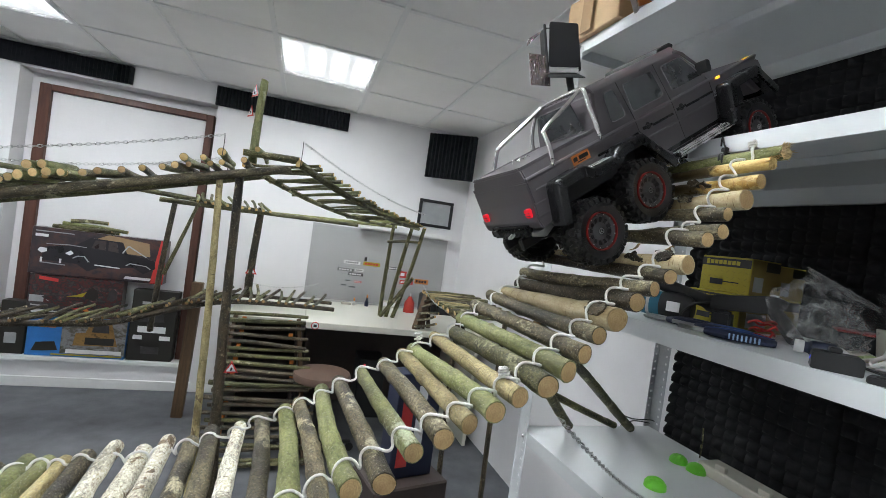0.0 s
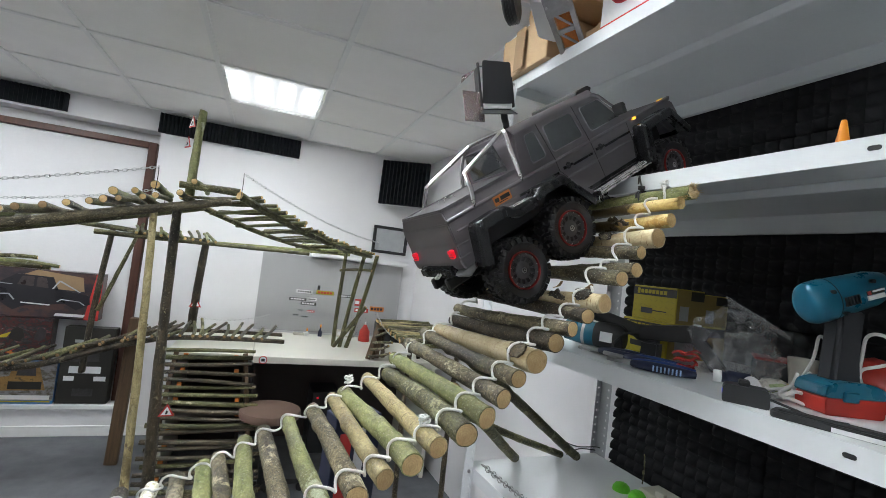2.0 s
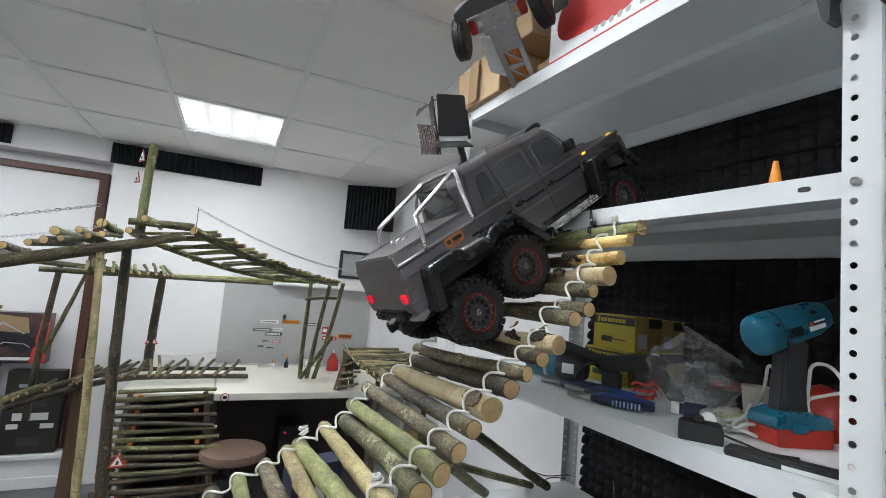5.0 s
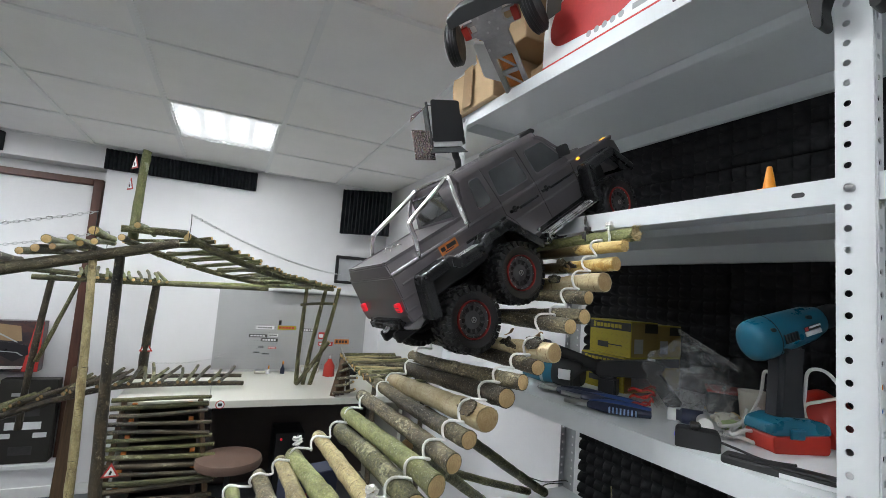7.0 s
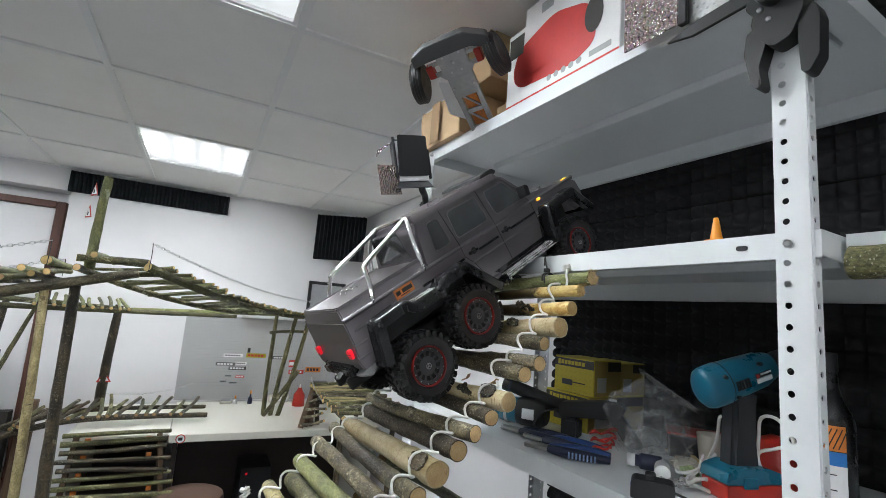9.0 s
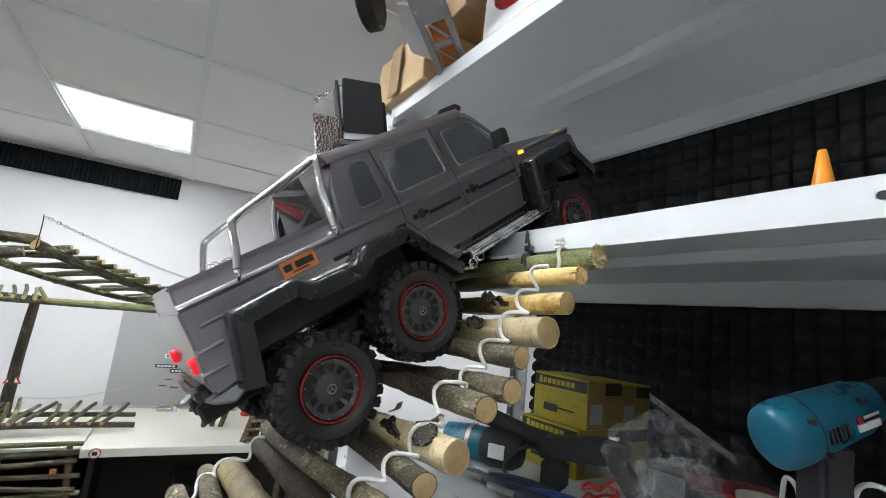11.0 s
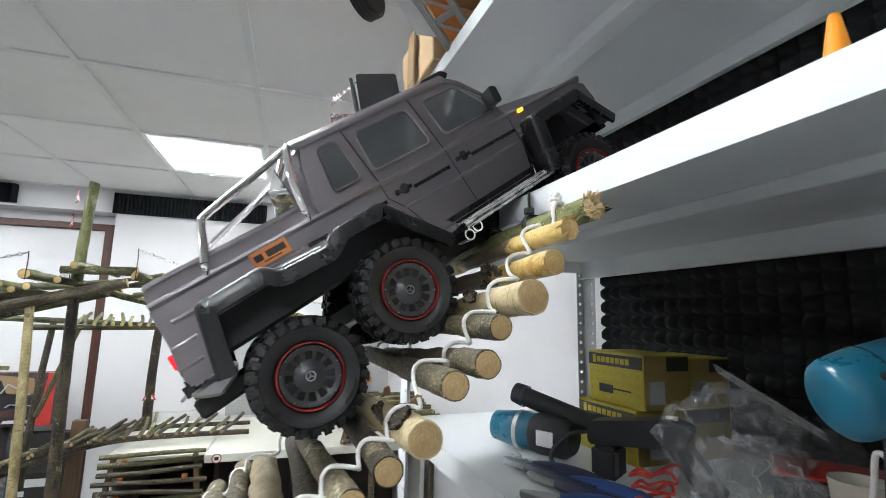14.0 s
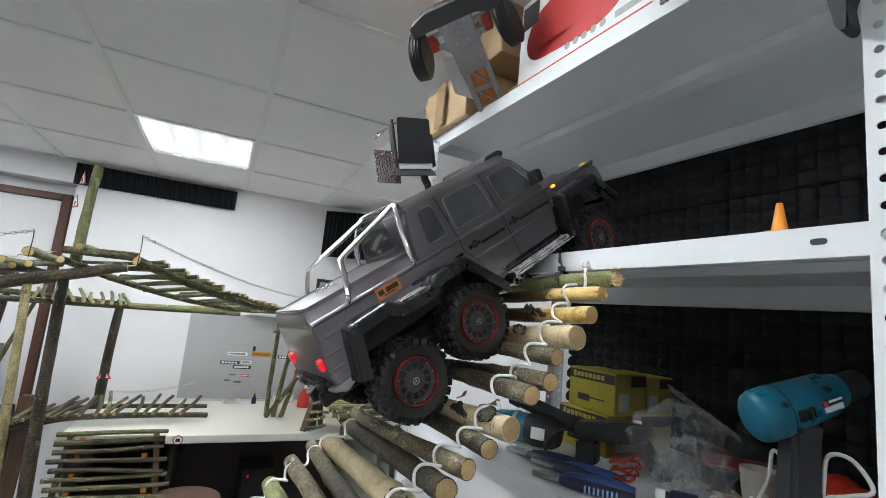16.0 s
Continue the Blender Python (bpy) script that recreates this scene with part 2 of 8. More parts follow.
def tube_panel(name, colour, strength, half_x, half_y):
    """A prismatic lamp cover with four tubes shining through it side by side."""
    m, nt, b = nodes_of(name)
    tc = nt.nodes.new("ShaderNodeTexCoord")
    sep = nt.nodes.new("ShaderNodeSeparateXYZ")
    nt.links.new(tc.outputs["Object"], sep.inputs[0])

    def op(kind, a, c=None):
        n = nt.nodes.new("ShaderNodeMath")
        n.operation = kind
        for sock, v in zip(n.inputs, (a, c)):
            if v is None:
                continue
            if isinstance(v, (int, float)):
                sock.default_value = v
            else:
                nt.links.new(v, sock)
        return n.outputs[0]

    across = op("ABSOLUTE", op("SUBTRACT", op("FRACT", op("ADD", op("MULTIPLY", sep.outputs["X"], 2.0 / half_x), 10.0)), 0.5))
    along = op("DIVIDE", op("ABSOLUTE", sep.outputs["Y"]), half_y)
    sa = ramp_node(nt, across, [(0.05, (1, 1, 1)), (0.44, (0, 0, 0))]).outputs["Color"]
    sb = ramp_node(nt, along, [(0.35, (1, 1, 1)), (0.90, (0, 0, 0))]).outputs["Color"]
    both = op("POWER", op("MULTIPLY", sa, sb), 3.0)
    nt.links.new(op("ADD", op("MULTIPLY", both, strength), 0.62), b.inputs["Emission Strength"])
    b.inputs["Emission Color"].default_value = (*colour, 1)
    b.inputs["Base Color"].default_value = (0.7, 0.7, 0.7, 1)
    b.inputs["Roughness"].default_value = 0.4
    return m


LAMP_COLOUR = (0.91, 0.965, 1.0)
REFLECTOR = surface("lamp_reflector", (0.9, 0.9, 0.9), 0.3, vary=0.02, bump=0.0)
ROPE = surface("white_rope", (0.74, 0.73, 0.70), 0.85, vary=0.12, scale=60, grain=700, bump=1.0, dist=0.0015, stretch=(1, 1, 1))
TIE = surface("black_tie", (0.015, 0.015, 0.015), 0.4, vary=0.2)
CHAIN = surface("chain_steel", (0.55, 0.55, 0.55), 0.3, 1.0, vary=0.1, scale=60)
ORANGE = surface("orange_plastic", (0.85, 0.30, 0.015), 0.42, vary=0.05, scale=20, bump=0.05)
LABEL_ORANGE = surface("orange_label", (0.62, 0.20, 0.05), 0.5, vary=0.08, scale=30)
INK = surface("dark_ink", (0.02, 0.018, 0.016), 0.6, vary=0.1)
TEAL = surface("teal_plastic", (0.005, 0.105, 0.17), 0.30, vary=0.06, scale=20, grain=500, bump=0.05)
RED = surface("red_plastic", (0.40, 0.022, 0.012), 0.42, vary=0.06, scale=20, grain=500, bump=0.05)
GREY_GRIP = surface("dark_grip", (0.017, 0.018, 0.021), 0.6, vary=0.15, scale=40, grain=500, bump=0.3)
BLUE = surface("blue_plastic", (0.018, 0.055, 0.20), 0.45, vary=0.12, scale=40)
NAVY = surface("navy_plastic", (0.012, 0.017, 0.045), 0.5, vary=0.2, scale=40)
LIGHT_BLUE = surface("grip_ridge", (0.30, 0.42, 0.62), 0.5, vary=0.1)
CARTON = surface("cardboard", (0.47, 0.33, 0.19), 0.8, vary=0.10, scale=8, grain=140, bump=0.25, stretch=(1, 1, 4))
CARTON_DARK = surface("cardboard_dark", (0.30, 0.20, 0.11), 0.8, vary=0.12, scale=8, grain=140, bump=0.2)
YELLOW = surface("yellow_print", (0.39, 0.315, 0.012), 0.5, vary=0.06, scale=15, bump=0.05)
OLIVE_INK = surface("olive_print", (0.30, 0.24, 0.01), 0.5, vary=0.08, scale=15)
TAN_PRINT = surface("tan_print", (0.27, 0.20, 0.06), 0.5, vary=0.1, scale=15)
BLACK_PRINT = surface("black_print", (0.02, 0.018, 0.014), 0.45, vary=0.2, scale=15)
WHITE_PRINT = surface("white_print", (0.78, 0.78, 0.78), 0.45, vary=0.04, scale=15)
GREY_PRINT = surface("grey_print", (0.36, 0.37, 0.38), 0.45, vary=0.1, scale=15)
DARK_PRINT = surface("dark_print", (0.045, 0.04, 0.042), 0.4, vary=0.5, scale=14)
RED_PRINT = surface("red_print", (0.55, 0.04, 0.035), 0.4, vary=0.12, scale=10)
BLUE_PRINT = surface("blue_print", (0.03, 0.18, 0.52), 0.4, vary=0.15, scale=12)
ORANGE_PRINT = surface("orange_print", (0.62, 0.20, 0.04), 0.45, vary=0.3, scale=25)
GREEN = surface("green_plastic", (0.14, 0.55, 0.03), 0.4, vary=0.08, scale=30)
GREEN_PAPER = surface("green_paper", (0.36, 0.44, 0.22), 0.8, vary=0.1, scale=20)
IVORY = surface("ivory_plastic", (0.58, 0.55, 0.47), 0.45, vary=0.06, scale=20)
WHITE = surface("white_plastic", (0.78, 0.78, 0.77), 0.4, vary=0.04, scale=20)
BAG = clear("clear_bag", (0.90, 0.91, 0.92), 0.14, 0.045, 0.30)
SHEET = clear("clear_sleeve", (0.80, 0.82, 0.82), 0.08, 0.035)


def glitter(name, base):
    """Hammered reflective foil: round dents that each mirror another part of the room."""
    m, nt, b = nodes_of(name)
    tc = nt.nodes.new("ShaderNodeTexCoord")
    vo = nt.nodes.new("ShaderNodeTexVoronoi")
    vo.inputs["Scale"].default_value = 190
    nt.links.new(tc.outputs["Object"], vo.inputs["Vector"])
    col = mix_node(nt, 0.15, base, vo.outputs["Color"])
    nt.links.new(col, b.inputs["Base Color"])
    b.inputs["Metallic"].default_value, b.inputs["Roughness"].default_value = 1.0, 0.16
    bump_to(nt, b, vo.outputs["Distance"], 1.0, 0.004)
    return m


def photo(name, stops, scale=7.0):
    """A glossy printed picture: patches of a few ink colours."""
    m, nt, b = nodes_of(name)
    n = noise_node(nt, scale, 9, 0.72, (1, 1, 1.6))
    n2 = noise_node(nt, scale * 2.7, 6, 0.7)
    mx = nt.nodes.new("ShaderNodeMath")
    mx.operation = "MULTIPLY_ADD"
    nt.links.new(n2.outputs["Fac"], mx.inputs[0])
    mx.inputs[1].default_value = 0.35
    nt.links.new(n.outputs["Fac"], mx.inputs[2])
    r = ramp_node(nt, mx.outputs[0], [(0.46 + 0.40 * k / (len(stops) - 1), c) for k, c in enumerate(stops)])
    nt.links.new(r.outputs["Color"], b.inputs["Base Color"])
    b.inputs["Roughness"].default_value = 0.3
    return m


PHOTO_DUSK = photo("picture_dusk", [(0.012, 0.010, 0.013), (0.025, 0.020, 0.026), (0.045, 0.030, 0.034), (0.085, 0.040, 0.032), (0.030, 0.025, 0.032)], 4)
PHOTO_RACE = photo("picture_race", [(0.20, 0.14, 0.03), (0.016, 0.016, 0.018), (0.030, 0.032, 0.030), (0.10, 0.018, 0.015), (0.018, 0.018, 0.020), (0.05, 0.05, 0.05), (0.15, 0.02, 0.02), (0.20, 0.20, 0.20)], 11)
PHOTO_LAND = photo("picture_trail", [(0.05, 0.048, 0.045), (0.13, 0.12, 0.11), (0.26, 0.26, 0.27), (0.10, 0.085, 0.06), (0.05, 0.06, 0.05)], 8)
PHOTO_CAR = photo("picture_car", [(0.02, 0.02, 0.022), (0.22, 0.12, 0.035), (0.30, 0.17, 0.05), (0.05, 0.035, 0.02)], 14)
FOIL = glitter("hammered_foil", (0.62, 0.50, 0.49))
PEG = surface("grey_pegboard", (0.40, 0.40, 0.40), 0.6, vary=0.08, scale=6)
SEAT = surface("brown_seat", (0.16, 0.10, 0.075), 0.5, vary=0.15, scale=14, bump=0.3)
# dark brown stands in for shade under desk, table and kit box
SHADOW_BOX = surface("shaded_panel", (0.05, 0.035, 0.03), 0.6, vary=0.2)
B_GREEN = bark("bark_green", (0.095, 0.105, 0.032), (0.27, 0.28, 0.115), (0.38, 0.40, 0.26), 0.62, stain=0.62, speck=0.35)
B_GREY = bark("bark_grey", (0.042, 0.033, 0.017), (0.175, 0.145, 0.082), (0.36, 0.32, 0.21), 0.59, stain=0.36, stain_at=0.51, rough=0.5)
B_DARK = bark("bark_dark", (0.020, 0.015, 0.008), (0.095, 0.071, 0.040), (0.27, 0.23, 0.14), 0.62, stain=0.40, stain_at=0.51, rough=0.46)
B_BIRCH = bark("bark_birch", (0.47, 0.35, 0.17), (0.72, 0.61, 0.38), (0.33, 0.19, 0.075), 0.645, bump=0.35, lenticel=(0.26, 0.16, 0.07), fleck=None, stain=0.72, stain_at=0.56, speck=0.16)
B_PEEL = bark("bark_peeled", (0.46, 0.28, 0.07), (0.72, 0.57, 0.24), (0.47, 0.27, 0.065), 0.60, speck=0.18, bump=0.28, lenticel=(0.34, 0.19, 0.06), fleck=None, stain=0.72, stain_at=0.56, rough=0.36, burn=(0.115, 0.225))
B_WHITE = bark("bark_white", (0.46, 0.42, 0.32), (0.72, 0.68, 0.56), (0.17, 0.115, 0.06), 0.575, bump=0.8, lenticel=(0.09, 0.07, 0.05), fleck=(0.80, 0.77, 0.68), stain=0.45, stain_at=0.54)
B_OLIVE = bark("bark_olive", (0.044, 0.044, 0.016), (0.155, 0.145, 0.060), (0.29, 0.28, 0.16), 0.585, stain=0.45, stain_at=0.53)
B_PALE = bark("bark_pale", (0.22, 0.175, 0.075), (0.46, 0.38, 0.19), (0.14, 0.10, 0.045), 0.63, lenticel=(0.10, 0.08, 0.04), stain=0.55, speck=0.35)
CUT = endgrain("sawn_end", (0.64, 0.45, 0.22), (0.40, 0.24, 0.10))
CUT_DARK = endgrain("sawn_end_dark", (0.46, 0.30, 0.15), (0.28, 0.16, 0.07))
CUT_YELLOW = endgrain("sawn_end_yellow", (0.66, 0.46, 0.20), (0.40, 0.22, 0.075))
TORN = surface("torn_wood", (0.66, 0.52, 0.29), 0.8, vary=0.25, scale=60, grain=300, bump=0.3)


# ---- mesh helpers ----
def part(name, bm, material, parent=None, label="", smooth=False, at=None, soft=False):
    """Links a bmesh as one mesh object under a thing or a part."""
    me = bpy.data.meshes.new(name)
    if smooth:
        for f in bm.faces:
            f.smooth = True
    bm.to_mesh(me)
    bm.free()
    for m in material if isinstance(material, (list, tuple)) else (material,):
        me.materials.append(m)
    if smooth and not soft:
        me.set_sharp_from_angle(angle=radians(38))
    ob = new(name, me)
    if parent:
        ob.parent = parent
    if at is not None:
        ob.matrix_basis = at
    return tagged(ob, label)


def thing(name, label, category, m=None, group="", kind=""):
    ob = new(name)
    ob.empty_display_size = 0.02
    if m is not None:
        ob.matrix_basis = m
    return tagged(ob, label, category, group, kind)


def box(bm, x0, x1, y0, y1, z0, z1, bevel=0.0, seg=1, m=None):
    r = bmesh.ops.create_cube(bm, size=1.0)
    vs = r["verts"]
    for v in vs:
        v.co = Vector(((x0 + x1) / 2 + v.co.x * (x1 - x0), (y0 + y1) / 2 + v.co.y * (y1 - y0), (z0 + z1) / 2 + v.co.z * (z1 - z0)))
    if bevel:
        es = list({e for v in vs for e in v.link_edges})
        r = bmesh.ops.bevel(bm, geom=es, offset=bevel, segments=seg, affect="EDGES", clamp_overlap=True)
        vs = r["verts"]
    if m is not None:
        bmesh.ops.transform(bm, matrix=m, verts=list({v for v in vs}))
    return vs


def boxes(*rows, bevel=0.0, seg=1):
    bm = bmesh.new()
    for r in rows:
        box(bm, *r, bevel=bevel, seg=seg)
    return bm


def frame_at(d):
    d = Vector(d).normalized()
    a = Vector((0, 0, 1)) if abs(d.z) < 0.9 else Vector((1, 0, 0))
    s = d.cross(a).normalized()
    return s, s.cross(d).normalized()


def sweep(bm, pts, radii, seg=8, closed=False, caps=True, cap_mat=0, jitter=0.0, mat=0, squash=(1, 1), strand=0.0):
    """A tube along points, with a radius at each; strand: how deep the lay of a rope is."""
    pts = [Vector(p) for p in pts]
    n = len(pts)
    if not isinstance(radii, (list, tuple)):
        radii = [radii] * n
    rings, s0 = [], None
    for i, p in enumerate(pts):
        d = (pts[(i + 1) % n] - pts[i - 1]) if closed else (pts[min(i + 1, n - 1)] - pts[max(i - 1, 0)])
        d = d.normalized() if d.length > 1e-9 else Vector((0, 1, 0))
        if s0 is None:
            s, u = frame_at(d)
        else:
            s = (s0 - d * s0.dot(d)).normalized()
            u = s.cross(d).normalized()
        s0 = s
        ring = []
        for k in range(seg):
            a = 2 * math.pi * k / seg
            rr = radii[i] * (1 + (jitter * noise.noise((p * 31) + Vector((math.cos(a) * 1.7, math.sin(a) * 1.7, i * 0.4))) if jitter else 0))
            if strand:
                rr *= 1 + strand * math.cos(4 * a + i * 0.62) * math.cos(4 * a - i * 0.62)
            ring.append(bm.verts.new(p + s * (math.cos(a) * rr * squash[0]) + u * (math.sin(a) * rr * squash[1])))
        rings.append(ring)
    for i in range(n if closed else n - 1):
        a, b = rings[i], rings[(i + 1) % n]
        for k in range(seg):
            f = bm.faces.new((a[k], a[(k + 1) % seg], b[(k + 1) % seg], b[k]))
            f.smooth, f.material_index = True, mat
    if caps and not closed:
        for ring, flip in ((rings[0], False), (rings[-1], True)):
            f = bm.faces.new(ring if flip else ring[::-1])
            f.material_index = cap_mat
    bm.normal_update()
    return rings


def tube(pts, radii, seg=8, **kw):
    bm = bmesh.new()
    sweep(bm, pts, radii, seg, **kw)
    bmesh.ops.recalc_face_normals(bm, faces=bm.faces)
    return bm


def even(pts, step):
    """The same curve with points at even steps."""
    out, left = [pts[0].copy()], step
    for a, b in zip(pts, pts[1:]):
        d = (b - a).length
        t = left
        while t <= d:
            out.append(a.lerp(b, t / d))
            t += step
        left = t - d
    return out


def arc(pts, steps=6):
    """A smooth curve through points (Catmull-Rom)."""
    pts = [Vector(p) for p in pts]
    out = []
    for i in range(len(pts) - 1):
        p0, p1, p2, p3 = pts[max(i - 1, 0)], pts[i], pts[i + 1], pts[min(i + 2, len(pts) - 1)]
        for k in range(steps):
            t = k / steps
            out.append(0.5 * ((2 * p1) + (p2 - p0) * t + (2 * p0 - 5 * p1 + 4 * p2 - p3) * t * t + (3 * p1 - p0 - 3 * p2 + p3) * t ** 3))
    out.append(pts[-1])
    return out


def lathe(bm, profile, seg=32, axis="y", centre=(0, 0, 0)):
    """Turns a profile of (radius, along) about an axis through centre."""
    rings = []
    c = Vector(centre)
    for r, h in profile:
        ring = []
        for k in range(seg):
            a = 2 * math.pi * k / seg
            u, v = math.cos(a) * r, math.sin(a) * r
            ring.append(bm.verts.new(c + (Vector((u, h, v)) if axis == "y" else Vector((u, v, h)) if axis == "z" else Vector((h, u, v)))))
        rings.append(ring)
    for a, b in zip(rings, rings[1:]):
        for k in range(seg):
            f = bm.faces.new((a[k], a[(k + 1) % seg], b[(k + 1) % seg], b[k]))
            f.smooth = True
    return rings


def turned(profile, seg=32, axis="y", centre=(0, 0, 0), caps=True):
    bm = bmesh.new()
    rings = lathe(bm, profile, seg, axis, centre)
    if caps:
        for r in (rings[0], rings[-1]):
            bm.faces.new(r)
    bmesh.ops.recalc_face_normals(bm, faces=bm.faces)
    return bm


def prism(bm, outline, a, b, axis="y", bevel=0.0, seg=1, taper=None):
    """Extrudes a 2D outline between a and b along an axis. taper: a function that moves each corner."""
    def put(p, h):
        q = Vector((p[0], h, p[1])) if axis == "y" else Vector((p[0], p[1], h)) if axis == "z" else Vector((h, p[0], p[1]))
        return taper(q) if taper else q
    va = [bm.verts.new(put(p, a)) for p in outline]
    vb = [bm.verts.new(put(p, b)) for p in outline]
    n = len(outline)
    fs = [bm.faces.new(va), bm.faces.new(vb[::-1])]
    for i in range(n):
        fs.append(bm.faces.new((va[i], vb[i], vb[(i + 1) % n], va[(i + 1) % n])))
    bmesh.ops.recalc_face_normals(bm, faces=fs)
    if bevel:
        es = list({e for f in fs for e in f.edges})
        bmesh.ops.bevel(bm, geom=es, offset=bevel, segments=seg, affect="EDGES", clamp_overlap=True)


def solid(outline, a, b, axis="y", bevel=0.0, seg=1, taper=None):
    bm = bmesh.new()
    prism(bm, outline, a, b, axis, bevel, seg, taper)
    return bm


def rounded(w, h, r, n=4):
    """A rounded rectangle about the origin."""
    out = []
    for cx, cy, a0 in ((w / 2 - r, h / 2 - r, 0), (-w / 2 + r, h / 2 - r, 90), (-w / 2 + r, -h / 2 + r, 180), (w / 2 - r, -h / 2 + r, 270)):
        for k in range(n + 1):
            a = radians(a0 + 90 * k / n)
            out.append((cx + r * math.cos(a), cy + r * math.sin(a)))
    return out


def fit_round(outline, r, n=4):
    """Rounds the corners of a convex outline."""
    out, m = [], len(outline)
    for i in range(m):
        p, a, b = Vector(outline[i]), Vector(outline[i - 1]), Vector(outline[(i + 1) % m])
        pa, pb = p + (a - p).normalized() * r, p + (b - p).normalized() * r
        for k in range(n + 1):
            t = k / n
            out.append(tuple(pa * (1 - t) ** 2 + p * (2 * t * (1 - t)) + pb * t * t))
    return out

# ---- the room ----
ROOM = pose(1.60, 3.80, 0, 0, 0, -2.8)  # x along the far wall, y out through it
HIGH = 2.32


def structure(name, bm, material, label, category, m=None, smooth=False):
    return tagged(part(name, bm, material, None, label, smooth, m), label, category, kind="structure")


structure("floor", boxes((-4.4, 0.4, -6.6, 0.3, -0.06, 0.0)), CARPET, "dark grey low-pile carpet floor", "floor", ROOM)
# far wall, with a deep window recess
NU0, NU1, NZ0, NZ1, ND = -3.26, -2.045, 0.20, 2.165, 0.16
structure("wall_far", boxes((-4.2, NU0, 0, 0.3, 0, HIGH), (NU1, 0.35, 0, 0.3, 0, HIGH), (NU0, NU1, 0, 0.3, 0, NZ0), (NU0, NU1, 0, 0.3, NZ1, HIGH), (NU0, NU1, ND, 0.3, NZ0, NZ1)),
          WALL, "white painted wall with a deep window recess", "wall", ROOM)
structure("wall_left", boxes((-4.3, -4.2, -6.5, 0.3, 0, HIGH)), WALL, "plain white painted side wall", "wall", ROOM)
structure("wall_behind", boxes((-4.2, 0.35, -6.5, -6.4, 0, HIGH)), WALL, "plain white painted wall", "wall", ROOM)
structure("wall_right", solid([(1.46, -2.9), (1.60, 3.83), (1.8, 3.83), (1.8, -2.9)], 0, HIGH, "z"), WALL, "white painted wall behind the steel shelving", "wall")
# ceiling: tiles and bars in one mesh, panels left out where the lamps sit
TILE, TILEW, TU, TW = 0.556, 0.630, -1.585, -1.268
# (-3, -3) and both lamps at j = -6 are guessed, added out of view
LAMPS = [(0, 0), (0, -3), (-3, 0), (-3, -3), (0, -6), (-3, -6)]
bm = bmesh.new()
for i in range(-5, 4):
    for j in range(-10, 2):
        if (i, j) in LAMPS:
            continue
        u, w = TU + i * TILE, TW + j * TILEW
        box(bm, u + 0.010, u + TILE - 0.010, w + 0.010, w + TILEW - 0.010, HIGH + 0.004, HIGH + 0.02)
structure("ceiling", bm, CEIL, "white suspended ceiling of square mineral tiles", "ceiling", ROOM)
bm = bmesh.new()
for i in range(-5, 5):
    box(bm, TU + i * TILE - 0.012, TU + i * TILE + 0.012, -6.5, 0.3, HIGH - 0.003, HIGH + 0.03)
for j in range(-10, 3):
    for i in range(-5, 4):
        box(bm, TU + i * TILE + 0.012, TU + (i + 1) * TILE - 0.012, TW + j * TILEW - 0.012, TW + j * TILEW + 0.012, HIGH - 0.003, HIGH + 0.03)
structure("ceiling_trim", bm, TBAR, "white metal grid of the suspended ceiling", "ceiling grid", ROOM)
structure("ceiling_slab", boxes((-4.3, 0.4, -6.5, 0.3, HIGH + 0.14, HIGH + 0.2)), WALL, "slab above the suspended ceiling", "ceiling", ROOM)
TUBES = tube_panel("light_tubes", LAMP_COLOUR, LAMP, TILE / 2 - 0.0255, TILEW / 2 - 0.0255)
for i, j in LAMPS:
    u, w = TU + i * TILE, TW + j * TILEW
    lamp = thing("ceiling_light", "recessed ceiling light with four bright tubes", "ceiling light", ROOM @ pose(u + TILE / 2, w + TILEW / 2, HIGH), "recessed ceiling lights")
    h, k2 = TILE / 2 - 0.013, TILEW / 2 - 0.013
    part("housing", boxes((-h, h, -k2, k2, 0.085, 0.09), (-h, -h + 0.012, -k2, k2, 0, 0.085), (h - 0.012, h, -k2, k2, 0, 0.085), (-h + 0.012, h - 0.012, -k2, -k2 + 0.012, 0, 0.085), (-h + 0.012, h - 0.012, k2 - 0.012, k2, 0, 0.085)), REFLECTOR, lamp, "white reflector housing")
    part("cover", boxes((-h + 0.0125, h - 0.0125, -k2 + 0.0125, k2 - 0.0125, 0.010, 0.014)), TUBES, lamp, "prismatic cover with four glowing tubes behind it")

# window frame and its white blind in the recess
win = tagged(thing("window_1", "brown wooden window frame with a plain white blind", "window", ROOM, kind="structure"))
FU0, FU1, FZ1 = -3.185, -2.075, 2.095
part("window_frame", boxes((FU0, FU0 + 0.07, 0.09, 0.155, NZ0 + 0.002, FZ1), (FU1 - 0.055, FU1, 0.09, 0.155, NZ0 + 0.002, FZ1), (FU0 + 0.07, FU1 - 0.055, 0.09, 0.155, FZ1 - 0.045, FZ1), bevel=0.004), BROWN, win, "brown stained frame")
part("blind", boxes((FU0 + 0.072, FU1 - 0.057, 0.118, 0.13, NZ0 + 0.004, FZ1 - 0.047)), BLIND, win, "white blind panel")
part("window_sill", boxes((NU0 + 0.004, NU1 - 0.004, -0.025, 0.088, NZ0 - 0.018, NZ0 + 0.012), bevel=0.004), WHITE, win, "white sill")
bm = boxes((-4.2, NU1 + 0.0, -0.016, -0.002, 0.0, 0.07), bevel=0.003)
box(bm, NU1 + 0.003, 0.02, -0.016, -0.002, 0.0, 0.07, 0.003)
structure("baseboard", bm, WHITE, "scuffed white skirting along the wall", "skirting", ROOM)


